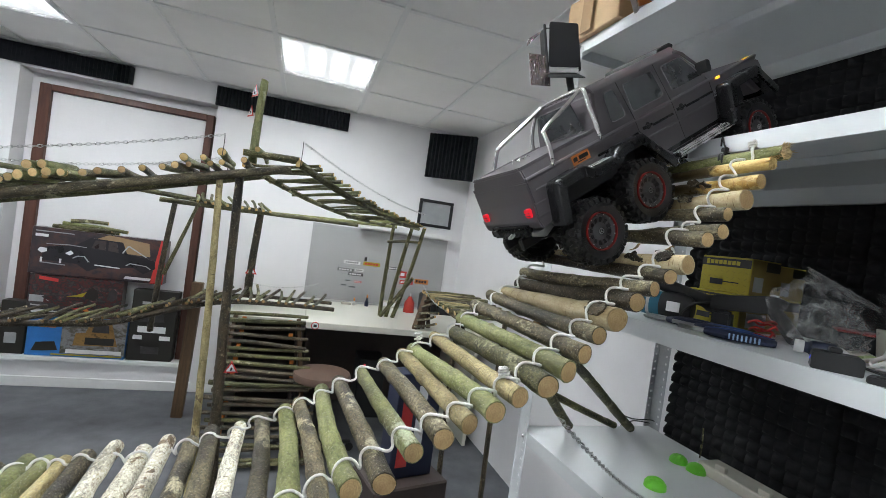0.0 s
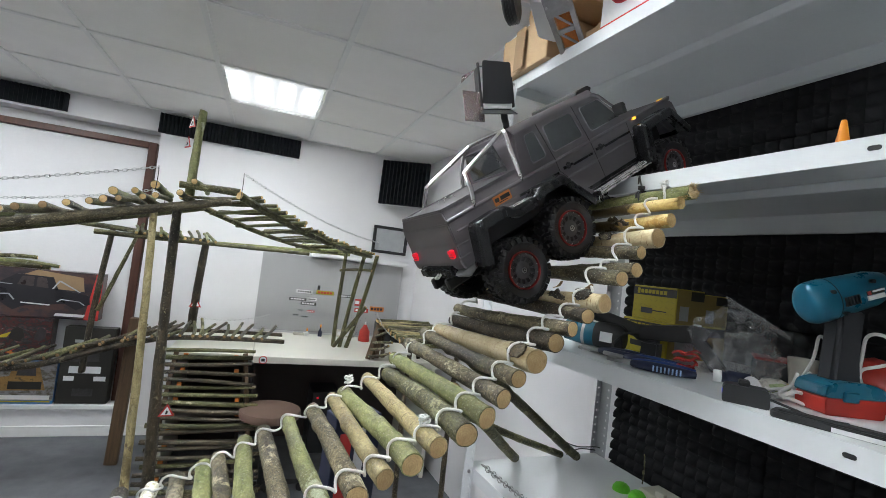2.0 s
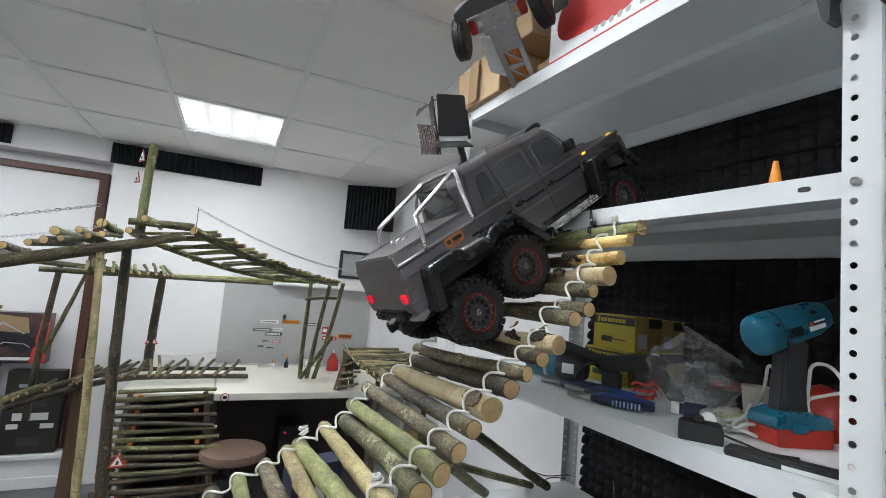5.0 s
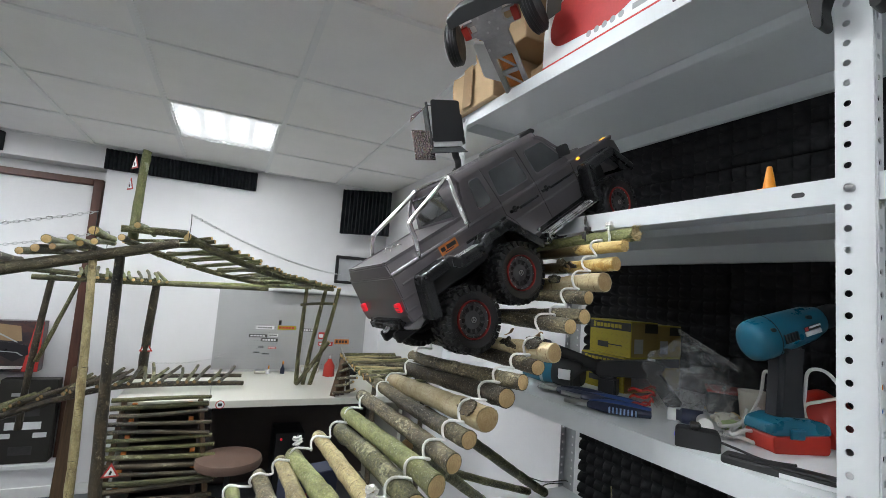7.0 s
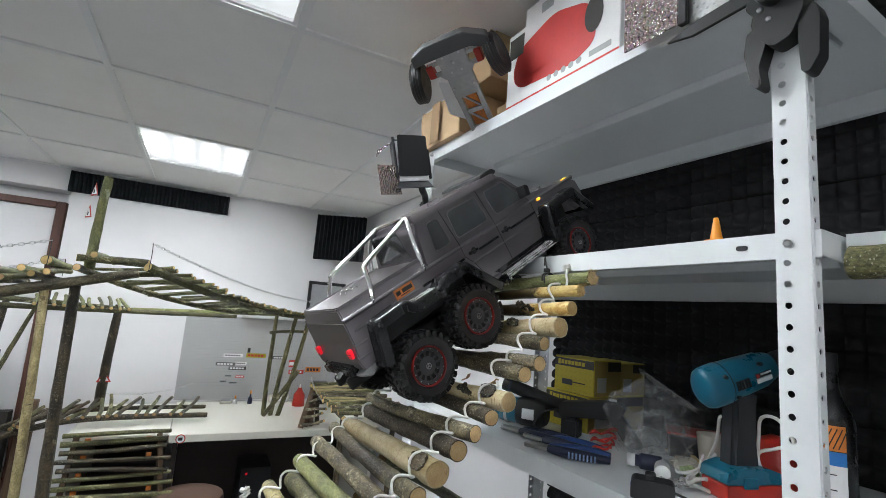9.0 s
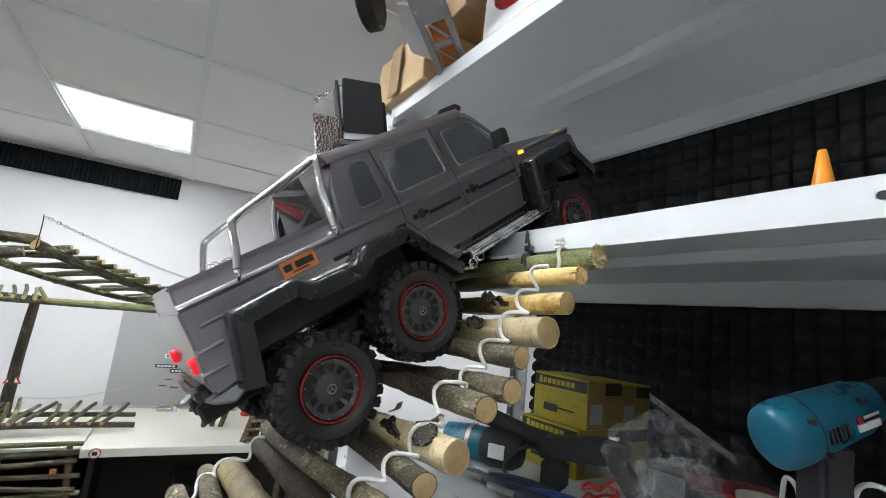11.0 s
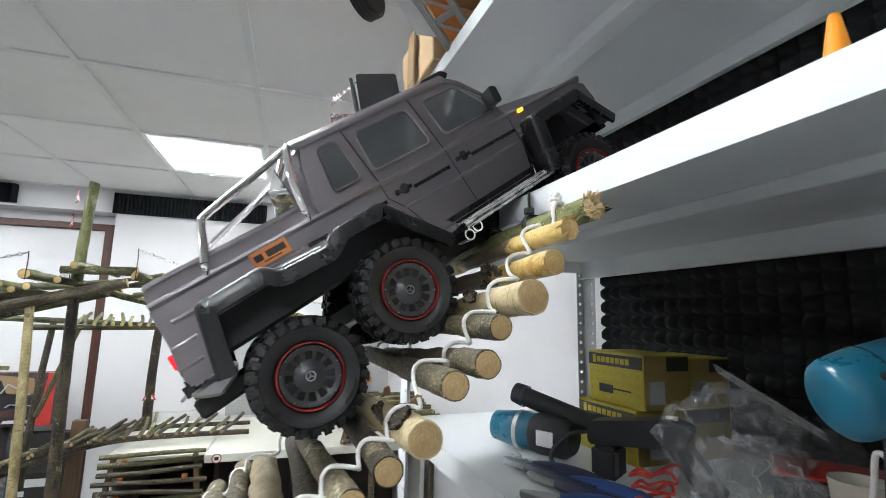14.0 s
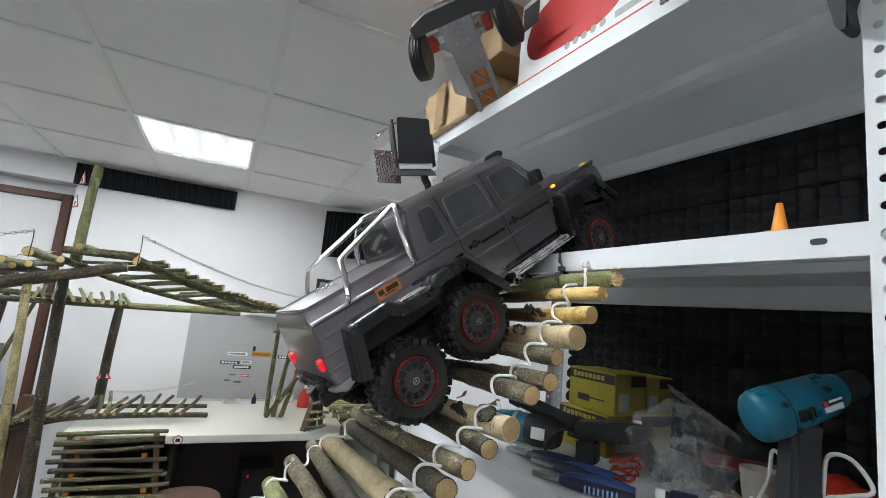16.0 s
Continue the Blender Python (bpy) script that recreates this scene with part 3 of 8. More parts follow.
def wedge_strip(name, u0, u1, z0, z1, m, depth=0.05, pitch=0.024, label=""):
    """A strip of black foam with upright wedges."""
    t = thing(name, label, "acoustic foam", m, "foam strips on the walls")
    bm = bmesh.new()
    n = max(1, round((u1 - u0) / pitch))
    out = [(u0, 0.0)]
    for k in range(n):
        a = u0 + (u1 - u0) * k / n
        out += [(a + 0.001, -depth * 0.55), (a + (u1 - u0) / n / 2, -depth), (a + (u1 - u0) / n - 0.001, -depth * 0.55)]
    out.append((u1, 0.0))
    prism(bm, out[::-1], z0, z1, "z")
    part("foam", bm, FOAM_STRIP, t)
    return t


wedge_strip("foam_strip", -2.062, -1.086, 2.160, 2.296, ROOM @ pose(0, -0.002, 0), label="long black ribbed foam strip on the wall")
wedge_strip("foam_strip", -3.42, -2.602, 2.180, 2.300, ROOM @ pose(0, -0.002, 0), label="long black ribbed foam strip above the window")
wedge_strip("corner_foam", -0.20, 0.20, 1.905, 2.262, ROOM @ pose(-0.245, -0.175, 0, 0, 0, -30), 0.06, 0.03, "black ribbed foam block across the room corner")

# ---- steel shelving ----
FRONT, BACK, SY0, SY1 = 0.879, 1.394, 0.255, 1.292
LEVELS = (2.044, 1.666, 1.277, 0.853, 0.37)


def perforated(bm, w, z0, z1, pitch, r, col, thick=0.0018, z_first=0.0, seg=12):
    """An upright plate in the local XZ plane (x from 0 to w), with one column of round holes."""
    n = int((z1 - z0) / pitch)
    for k in range(n):
        a, b = z0 + k * pitch, z0 + (k + 1) * pitch
        c = Vector((col, 0, (a + b) / 2))
        for y, flip in ((0.0, False), (thick, True)):
            outer = []
            for s in range(seg):
                t = 2 * math.pi * (s + 0.5) / seg
                d = Vector((math.cos(t), 0, math.sin(t)))
                kx = ((w - col) if d.x > 0 else col) / max(abs(d.x), 1e-6)
                kz = (pitch / 2) / max(abs(d.z), 1e-6)
                outer.append(bm.verts.new(c + d * min(kx, kz) + Vector((0, y, 0))))
            corner = [bm.verts.new(Vector((x, y, z))) for x, z in ((w, b), (0, b), (0, a), (w, a))]
            inner = [bm.verts.new(c + Vector((math.cos(2 * math.pi * (s + 0.5) / seg) * r, y, math.sin(2 * math.pi * (s + 0.5) / seg) * r))) for s in range(seg)]
            for s in range(seg):
                q = (inner[s], outer[s], outer[(s + 1) % seg], inner[(s + 1) % seg])
                bm.faces.new(q[::-1] if flip else q)
                p0, p1 = outer[s].co - c, outer[(s + 1) % seg].co - c
                side = lambda p: "x" if abs(abs(p.x) - ((w - col) if p.x > 0 else col)) < 1e-5 else "z"
                if side(p0) != side(p1):
                    q = corner[(0 if p0.x + p1.x > 0 else 1) if p0.z + p1.z > 0 else (3 if p0.x + p1.x > 0 else 2)]
                    f = (outer[s], q, outer[(s + 1) % seg])
                    bm.faces.new(f[::-1] if flip else f)
            if y == 0.0:
                first = inner
            else:
                for s in range(seg):
                    bm.faces.new((first[s], first[(s + 1) % seg], inner[(s + 1) % seg], inner[s]))
    t = thick
    box(bm, -t, 0, 0, t, z0, z0 + n * pitch)
    box(bm, w, w + t, 0, t, z0, z0 + n * pitch)


PITCH = 0.026
POST_TOP = 2.30


def post(parent, x, y, dx, dy, top, wide=0.048):
    """An angle-steel upright with its corner at x, y; a wide leg along y and a narrow one along x."""
    bm = bmesh.new()
    for w, col, turn in ((wide, wide - 0.0105, Matrix(((0, dx, 0, 0), (dy, 0, 0, 0), (0, 0, 1, 0), (0, 0, 0, 1)))), (0.020, 0.012, Matrix(((dx, 0, 0, 0), (0, dy, 0, 0), (0, 0, 1, 0), (0, 0, 0, 1))))):
        leg = bmesh.new()
        perforated(leg, w, 0.002, top, PITCH, 0.0042, col)
        bmesh.ops.transform(leg, matrix=turn, verts=leg.verts)
        me = bpy.data.meshes.new("leg")
        leg.to_mesh(me)
        leg.free()
        bm.from_mesh(me)
        bpy.data.meshes.remove(me)
    bmesh.ops.recalc_face_normals(bm, faces=bm.faces)
    # back uprights take the darker steel to imitate their shade
    return part("upright", bm, STEEL if dx > 0 else STEEL_SHADE, parent, "perforated angle-steel upright", at=pose(x, y, 0))


def shelf_board(parent, y0, y1, z, lip, x0=FRONT + 0.003, x1=BACK - 0.003):
    t = 0.0015
    deep = lip + 0.016
    fold = [(x0, z - lip), (x0, z), (x1, z), (x1, z - deep), (x1 - 0.016, z - deep), (x1 - 0.016, z - deep + t), (x1 - t, z - deep + t), (x1 - t, z - t), (x0 + t, z - t), (x0 + t, z - lip + t), (x0 + 0.016, z - lip + t), (x0 + 0.016, z - lip)]
    board = part("shelf", solid(fold, y0, y1, "y"), STEEL, parent, "grey painted sheet-steel shelf")
    part("end_lip", boxes((x0 + t, x1 - t, y0, y0 + t, z - lip, z - t)), STEEL, board)
    part("end_lip", boxes((x0 + t, x1 - t, y1 - t, y1, z - lip, z - t)), STEEL, board)
    c = (x0 + x1) / 2 - 0.01
    part("stiffener", solid([(c - 0.034, z - t), (c - 0.022, z - 0.017), (c + 0.022, z - 0.017), (c + 0.034, z - t)], y0 + 0.06, y1 - 0.06, "y", 0.002), STEEL, board, "stiffening channel under the shelf")
    return board


def bolt(parent, x, y, z):
    bm = turned([(0.0005, -0.0060), (0.0045, -0.0055), (0.0052, -0.0030), (0.0052, 0.0)], 6, "x", (0, 0, 0))
    lathe(bm, [(0.0062, -0.0012), (0.0062, 0.0)], 16, "x")
    part("bolt", bm, GREY_METAL, parent, "zinc hex bolt", at=pose(x, y, z))


rack = thing("steel_shelving", "grey perforated steel shelving with sheet-metal shelves", "shelving", pose(0, 0, 0))
for x, dx in ((FRONT, 1), (BACK, -1)):
    post(rack, x, SY0 + (0.011 if dx > 0 else 0), dx, 1, POST_TOP, 0.037 if dx > 0 else 0.048)
    post(rack, x, SY1, dx, -1, 2.046)
for z, lip in zip(LEVELS, (0.034, 0.033, 0.038, 0.038, 0.038)):
    shelf_board(rack, SY0 + 0.003, SY1 - 0.003, z, lip)
    bolt(rack, FRONT - 0.001, SY0 + 0.035, z - 0.016)
    bolt(rack, FRONT - 0.001, SY1 - 0.035, z - 0.016)
# slots in the front lips
for z in LEVELS[1:3]:
    part("slot", solid(rounded(0.0150, 0.0066, 0.0032), FRONT + 0.0024, FRONT + 0.006, "x"), MATTE, rack, "dark oval slot", at=pose(0, 0.346, z - 0.016))
rack2 = thing("steel_shelving", "second grey steel shelving bay alongside", "shelving", pose(0, 0, 0))
for z, lip in zip(LEVELS[1:], (0.033, 0.038, 0.038, 0.038)):
    shelf_board(rack2, -0.75, SY0 - 0.004, z, lip, FRONT + 0.05)
for x, dx in ((FRONT + 0.047, 1), (BACK, -1)):
    post(rack2, x, -0.753, dx, 1, POST_TOP)

# pyramid foam on the wall behind the shelves
def foam_panel(size=0.5, n=14, depth=0.030):
    bm = bmesh.new()
    s = size / n
    grid = {}
    for i in range(n + 1):
        for j in range(n + 1):
            grid[i, j] = bm.verts.new((0, i * s, j * s))
    back = [bm.verts.new((0.018, a, b)) for a, b in ((0, 0), (size, 0), (size, size), (0, size))]
    bm.faces.new(back)
    for i in range(n):
        for j in range(n):
            # soft blunt pyramids that sag a little
            c = Vector((0, (i + 0.5) * s + random.uniform(-0.0015, 0.0015), (j + 0.5) * s + random.uniform(-0.003, 0.0)))
            base = [grid[i, j], grid[i + 1, j], grid[i + 1, j + 1], grid[i, j + 1]]
            rings = [base]
            for k, h in ((0.66, 0.55), (0.36, 0.88), (0.12, 1.0)):
                rings.append([bm.verts.new((-depth * h, c.y + (v.co.y - c.y) * k, c.z + (v.co.z - c.z) * k)) for v in base])
            for p, q in zip(rings, rings[1:]):
                for k in range(4):
                    bm.faces.new((p[k], p[(k + 1) % 4], q[(k + 1) % 4], q[k])).smooth = True
            bm.faces.new(rings[-1]).smooth = True
    edge = [[grid[i, 0] for i in range(n + 1)], [grid[n, j] for j in range(n + 1)], [grid[n - i, n] for i in range(n + 1)], [grid[0, n - j] for j in range(n + 1)]]
    for e, a, b in zip(edge, back, back[1:] + back[:1]):
        bm.faces.new([*e, b, a])
    bmesh.ops.recalc_face_normals(bm, faces=bm.faces)
    return bm


panel = tagged(part("acoustic_foam", foam_panel(), FOAM, None, "", at=pose(1.436, 0.752, 1.88)), "black pyramid acoustic foam panel on the wall", "acoustic foam", "foam panels behind the shelves")
for j, z in enumerate((1.88, 1.38, 0.88, 0.38)):
    for i, y in enumerate((0.752, 0.252, -0.248, -0.748)):
        if (i, j) != (0, 0):
            copy_thing(panel, pose(1.436, y, z))

# ---- the log bridge up to the shelf ----
def log_mesh(length, r0, r1, bend=0.006, seg=20, rings=28, knots=2, seed=0, frayed=0.0):
    """A log along its own Y axis, bark outside and sawn ends. Material 0 is bark, 1 the ends."""
    rnd = random.Random(seed)
    ph, ph2 = rnd.uniform(0, 6), rnd.uniform(0, 6)
    pts, rad = [], []
    ks = [(rnd.uniform(0.08, 0.92) * length, rnd.uniform(0, 6.28), rnd.uniform(0.12, 0.34), rnd.uniform(0.45, 0.8) * r0) for _ in range(knots)]
    for i in range(rings + 1):
        t = i / rings
        pts.append((bend * math.sin(t * 3.3 + ph) - bend * math.sin(ph), t * length, bend * math.sin(t * 2.6 + ph2) - bend * math.sin(ph2)))
        rad.append(r0 + (r1 - r0) * t)
    bm = bmesh.new()
    rg = sweep(bm, pts, rad, seg, caps=False)
    off = rnd.uniform(0, 50)
    for i, ring in enumerate(rg):
        c = Vector(pts[i])
        for v in ring:
            d = v.co - c
            k = 1 + 0.10 * noise.noise(v.co * 40 + Vector((off, 0, 0))) + 0.05 * noise.noise(v.co * 150 + Vector((0, off, 0)))
            for y, a, h, w in ks:
                dy, da = v.co.y - y, (math.atan2(d.z, d.x) - a + math.pi) % (2 * math.pi) - math.pi
                q = (dy / w) ** 2 + (da * r0 / w) ** 2
                k += h * math.exp(-q) - 0.6 * h * math.exp(-q * 9)
            v.co = c + d * k
    # the bark ends in a thin rim round the sawn wood
    for ring, c, s in ((rg[0], Vector(pts[0]), -1), (rg[-1], Vector(pts[-1]), 1)):
        inner = [bm.verts.new(c + (v.co - c) * 0.90 + Vector((0, s * 0.0006, 0))) for v in ring]
        for k in range(seg):
            bm.faces.new((ring[k], ring[(k + 1) % seg], inner[(k + 1) % seg], inner[k]))
        mid = bm.verts.new(c + Vector((rnd.uniform(-0.1, 0.1) * r0, s * 0.0012, rnd.uniform(-0.1, 0.1) * r0)))
        for k in range(seg):
            bm.faces.new((inner[k], inner[(k + 1) % seg], mid)).material_index = 1
        ring.extend(inner)
        ring.append(mid)
    # saw cuts are a little off square
    for ring, s in ((rg[0], rnd.uniform(-0.22, 0.22)), (rg[-1], rnd.uniform(-0.22, 0.22))):
        for v in ring:
            v.co.y += s * v.co.x
    if frayed:
        for v in rg[0]:
            v.co.y += rnd.uniform(-0.0015, 0.003)
        for k in range(round(60 * frayed)):
            rim = k < 34
            a = rnd.gauss(1.5, 0.8) if k < 20 else rnd.uniform(0, 6.28)
            q = rnd.uniform(0.82, 1.0) if rim else math.sqrt(rnd.uniform(0.0, 0.7))
            p = Vector((math.cos(a) * r0 * q, 0.006, math.sin(a) * r0 * q))
            out = rnd.uniform(0.006, 0.013) + (0.006 if k < 5 else 0.0)
            flare = rnd.uniform(-0.002, 0.006) if rim else rnd.uniform(-0.002, 0.002)
            e = p + Vector((math.cos(a) * flare + rnd.uniform(-0.002, 0.002), -out, math.sin(a) * flare + rnd.uniform(-0.002, 0.002)))
            w = rnd.uniform(0.0005, 0.0012)
            sweep(bm, arc([p, p.lerp(e, 0.5) - Vector((math.cos(a), 0, math.sin(a))) * flare * 0.3, p.lerp(e, 0.85), e], 2), [w, w, w, w * 0.9, w * 0.7, w * 0.5, w * 0.2], 4, mat=1, cap_mat=1, squash=(1.5, 0.5))
    bmesh.ops.recalc_face_normals(bm, faces=bm.faces)
    bm.faces.ensure_lookup_table()
    return bm


def log_between(name, parent, a, b, r0, r1, barkm, cut, label="", **kw):
    a, b = Vector(a), Vector(b)
    m = Matrix.Translation(a) @ (b - a).to_track_quat("Y", "Z").to_matrix().to_4x4()
    return part(name, log_mesh((b - a).length, r0, r1, **kw), (barkm, cut), parent, label, smooth=True, at=m)


bridge = thing("log_bridge", "hanging ramp of sawn logs lashed together with white rope", "log bridge", pose(0, 0, 0))
# near ends of the logs from the shelf down: x, z, radius, bark, cut
KINDS = {"g": (B_GREEN, CUT), "p": (B_PEEL, CUT_YELLOW), "b": (B_BIRCH, CUT), "y": (B_GREY, CUT), "d": (B_DARK, CUT), "o": (B_OLIVE, CUT), "w": (B_WHITE, CUT), "s": (B_PALE, CUT)}
RAMP = [
    (0.874, 1.617, 0.0132, "g"), (0.843, 1.592, 0.0106, "p"), (0.828, 1.560, 0.0124, "p"), (0.808, 1.527, 0.0168, "b"), (0.776, 1.498, 0.0119, "y"),
    (0.758, 1.467, 0.0127, "y"), (0.728, 1.450, 0.0130, "y"), (0.706, 1.407, 0.0158, "b"), (0.677, 1.384, 0.0122, "d"), (0.648, 1.362, 0.0126, "y"),
    (0.624, 1.338, 0.0175, "d"), (0.592, 1.309, 0.0220, "b"), (0.562, 1.283, 0.0160, "y"), (0.535, 1.256, 0.0170, "y"), (0.508, 1.232, 0.0190, "g"), (0.480, 1.208, 0.0200, "o"),
    (0.447, 1.186, 0.0175, "s"), (0.411, 1.166, 0.0190, "g"), (0.376, 1.148, 0.0165, "s"), (0.340, 1.130, 0.0180, "y"), (0.302, 1.110, 0.0170, "g"),
    (0.262, 1.082, 0.0180, "y"), (0.226, 1.064, 0.0185, "g"), (0.190, 1.046, 0.0165, "y"), (0.153, 1.028, 0.0190, "g"), (0.116, 1.010, 0.0170, "y"),
    (0.078, 0.992, 0.0165, "w"), (0.036, 0.978, 0.0185, "y"), (0.000, 0.966, 0.0175, "y"), (-0.036, 0.957, 0.0180, "w"), (-0.072, 0.950, 0.0190, "w"),
    (-0.110, 0.946, 0.0170, "w"), (-0.147, 0.942, 0.0175, "y"), (-0.181, 0.938, 0.0160, "s"), (-0.212, 0.935, 0.0160, "g"), (-0.243, 0.932, 0.0170, "g"), (-0.275, 0.930, 0.0165, "y"),
    (-0.308, 0.929, 0.0170, "g"), (-0.342, 0.929, 0.0165, "s"), (-0.376, 0.930, 0.0170, "y"),
]
NEAR, FAR_END = 0.600, 0.975
LOGS = []
rnd = random.Random(7)
for i, (x, z, r, k) in enumerate(RAMP):
    r *= 1.0 if i < 10 else 0.84
    y0 = NEAR + (-0.008 if i == 0 else rnd.uniform(-0.012, 0.012))
    y1 = (1.0 if i < 3 else FAR_END) + rnd.uniform(-0.012, 0.012)
    b, c = KINDS[k]
    c = TORN if i == 0 else c
    dx = -0.010 if i == 0 else -0.003 if i < 3 else -0.004 + rnd.uniform(-0.004, 0.004)
    dz = -0.016 if i < 3 else (-0.012 if i < 12 else -0.003) + rnd.uniform(-0.003, 0.003)
    log_between("log", bridge, (x, y0, z), (x + dx, y1, z + dz), r, r * rnd.uniform(0.82, 0.95), b, c, {"g": "green-barked log", "p": "peeled yellow log", "b": "pale birch log", "w": "white birch log"}.get(k, "grey-brown barked log"),
                bend=0.0 if i == 0 else rnd.uniform(0.002, 0.006), seed=100 + i, knots=rnd.choice((1, 2, 3)), frayed={0: 1.0, 1: 0.3}.get(i, 0.0))
    LOGS.append((Vector((x, 0, z)), Vector((x + dx, 0, z + dz)), r))
# torn strips of bark on some logs
for i, y, a in ((7, 0.66, 1.3), (7, 0.72, 1.9), (2, 0.70, 3.6)):
    c, _, r = LOGS[i]
    bm = bmesh.new()
    rows = []
    for k in range(5):
        t = k / 4
        p = c + Vector((math.cos(a) * (r + 0.001 + 0.010 * t * t), y - 0.02 * t, math.sin(a) * (r + 0.001 + 0.012 * t * t)))
        s = Vector((-math.sin(a), 0, math.cos(a))) * 0.006 * (1 - 0.5 * t)
        n = Vector((math.cos(a), 0, math.sin(a))) * 0.0006
        rows.append([bm.verts.new(p + s + n), bm.verts.new(p - s + n), bm.verts.new(p - s - n), bm.verts.new(p + s - n)])
    for q, w in zip(rows, rows[1:]):
        for k in range(4):
            bm.faces.new((q[k], q[(k + 1) % 4], w[(k + 1) % 4], w[k]))
    bm.faces.new(rows[-1])
    bm.faces.new(rows[0][::-1])
    bmesh.ops.recalc_face_normals(bm, faces=bm.faces)
    part("bark_curl", bm, CARTON_DARK, bridge, "curl of torn bark")


def bark_flake(i, y, a, length, span, seed):
    """A thin torn plate of bark left on a peeled log, with a ragged outline."""
    c, _, r = LOGS[i]
    bm = bmesh.new()
    n, w = 14, 9
    top, low = {}, {}
    for k in range(n + 1):
        t = k / n
        wide = span * (0.35 + 0.65 * math.sin(math.pi * (0.08 + 0.84 * t))) * (1 + 0.55 * noise.noise((t * 5, seed, 0)))
        for j in range(w + 1):
            u = j / w - 0.5
            q = a + wide * u + 0.25 * noise.noise((t * 4, seed, u))
            yy = y + length * (t - 0.5) + 0.006 * noise.noise((u * 6, seed, t * 2))
            lift = 0.0010 + 0.0016 * abs(noise.noise((t * 7, u * 5, seed))) + 0.0022 * max(0.0, abs(u) - 0.36) / 0.14
            for grid, h in ((top, lift + 0.0007), (low, -0.0006)):
                grid[k, j] = bm.verts.new((c.x + math.cos(q) * (r + h), yy, c.z + math.sin(q) * (r + h)))
    for k in range(n):
        for j in range(w):
            for grid in (top, low):
                bm.faces.new((grid[k, j], grid[k, j + 1], grid[k + 1, j + 1], grid[k + 1, j]))
    rim = [(k, 0) for k in range(n)] + [(n, j) for j in range(w)] + [(k, w) for k in range(n, 0, -1)] + [(0, j) for j in range(w, 0, -1)]
    for p, q in zip(rim, rim[1:] + rim[:1]):
        bm.faces.new((top[p], top[q], low[q], low[p]))
    bmesh.ops.recalc_face_normals(bm, faces=bm.faces)
    part("bark_flake", bm, B_DARK, bridge, "dark torn flake of bark", smooth=True)


for i, y, a, length, span, seed in ((2, 0.692, 3.7, 0.034, 1.5, 1.3), (2, 0.716, 2.9, 0.022, 1.0, 4.4), (3, 0.705, 3.0, 0.030, 0.8, 7.1), (7, 0.640, 2.4, 0.036, 1.3, 2.9), (7, 0.700, 3.4, 0.045, 1.6, 8.8), (3, 0.660, 4.3, 0.020, 0.7, 5.6), (11, 0.640, 2.5, 0.040, 1.2, 3.2)):
    bark_flake(i, y, a, length, span, seed)


def rope_line(y, logs, far, first=0):
    """The lashing: over the back of each log and down between it and the next."""
    pts = []
    q = 0.0022
    for i, (c0, c1, r) in enumerate(logs):
        c = (c1 if far else c0).copy()
        c.y = y
        nxt = logs[min(i + 1, len(logs) - 1)][1 if far else 0]
        prv = logs[max(i - 1, 0)][1 if far else 0]
        d = Vector((nxt.x - prv.x, 0, nxt.z - prv.z)).normalized()
        n = Vector((d.z, 0, -d.x))
        if n.z < 0:
            n = -n
        rr = r + q * 0.8
        if far:
            rr = r * 0.9 + q * 0.8
        wave = Vector((0, 0.003 * math.sin(i * 1.7), 0))
        if abs(d.z) > 0.45:
            # on the steep part it crosses the top of a log and drops straight to the next
            over = max(-0.1, min(0.8, (prv.x - 1.1 * logs[max(i - 1, 0)][2] - c.x) / rr))
            for u, w, slip in ((over, 1.0, -0.013), (min(over, 0.15) - 0.1, 1.03, -0.006), (-0.60, 0.92, 0.001), (-1.02, 0.50, 0.003), (-1.10, -0.05, 0.002), (-1.10, -0.62, -0.004)):
                pts.append(c + Vector((u * rr, slip, w * rr)) + wave)
        else:
            for a in [-64 + 168 * k / 6 for k in range(7)]:
                t = radians(a)
                pts.append(c + d * (math.sin(t) * rr) + n * (math.cos(t) * rr) + Vector((0, 0.006 * math.sin(t + i), 0)))
    return pts


part("rope", tube(even(arc(rope_line(0.652, LOGS[1:], False), 4), 0.0011), 0.0021, 12, strand=0.10), ROPE, bridge, "white braided rope round the near log ends", smooth=True, soft=True)
part("rope", tube(even(arc(rope_line(0.944, LOGS[1:], True), 4), 0.0011), 0.0021, 12, strand=0.10), ROPE, bridge, "white braided rope round the far log ends", smooth=True, soft=True)
c = LOGS[0][0]
part("rope", tube(even(arc([(c.x - 0.008, 0.646, c.z + 0.018), (c.x - 0.0150, 0.641, c.z + 0.006), (c.x - 0.0155, 0.638, c.z - 0.004), (c.x - 0.017, 0.637, c.z - 0.011), (c.x - 0.019, 0.637, c.z - 0.016)], 5), 0.0011), 0.0022, 12, strand=0.10), ROPE, bridge, "rope hanging from the top log", smooth=True, soft=True)


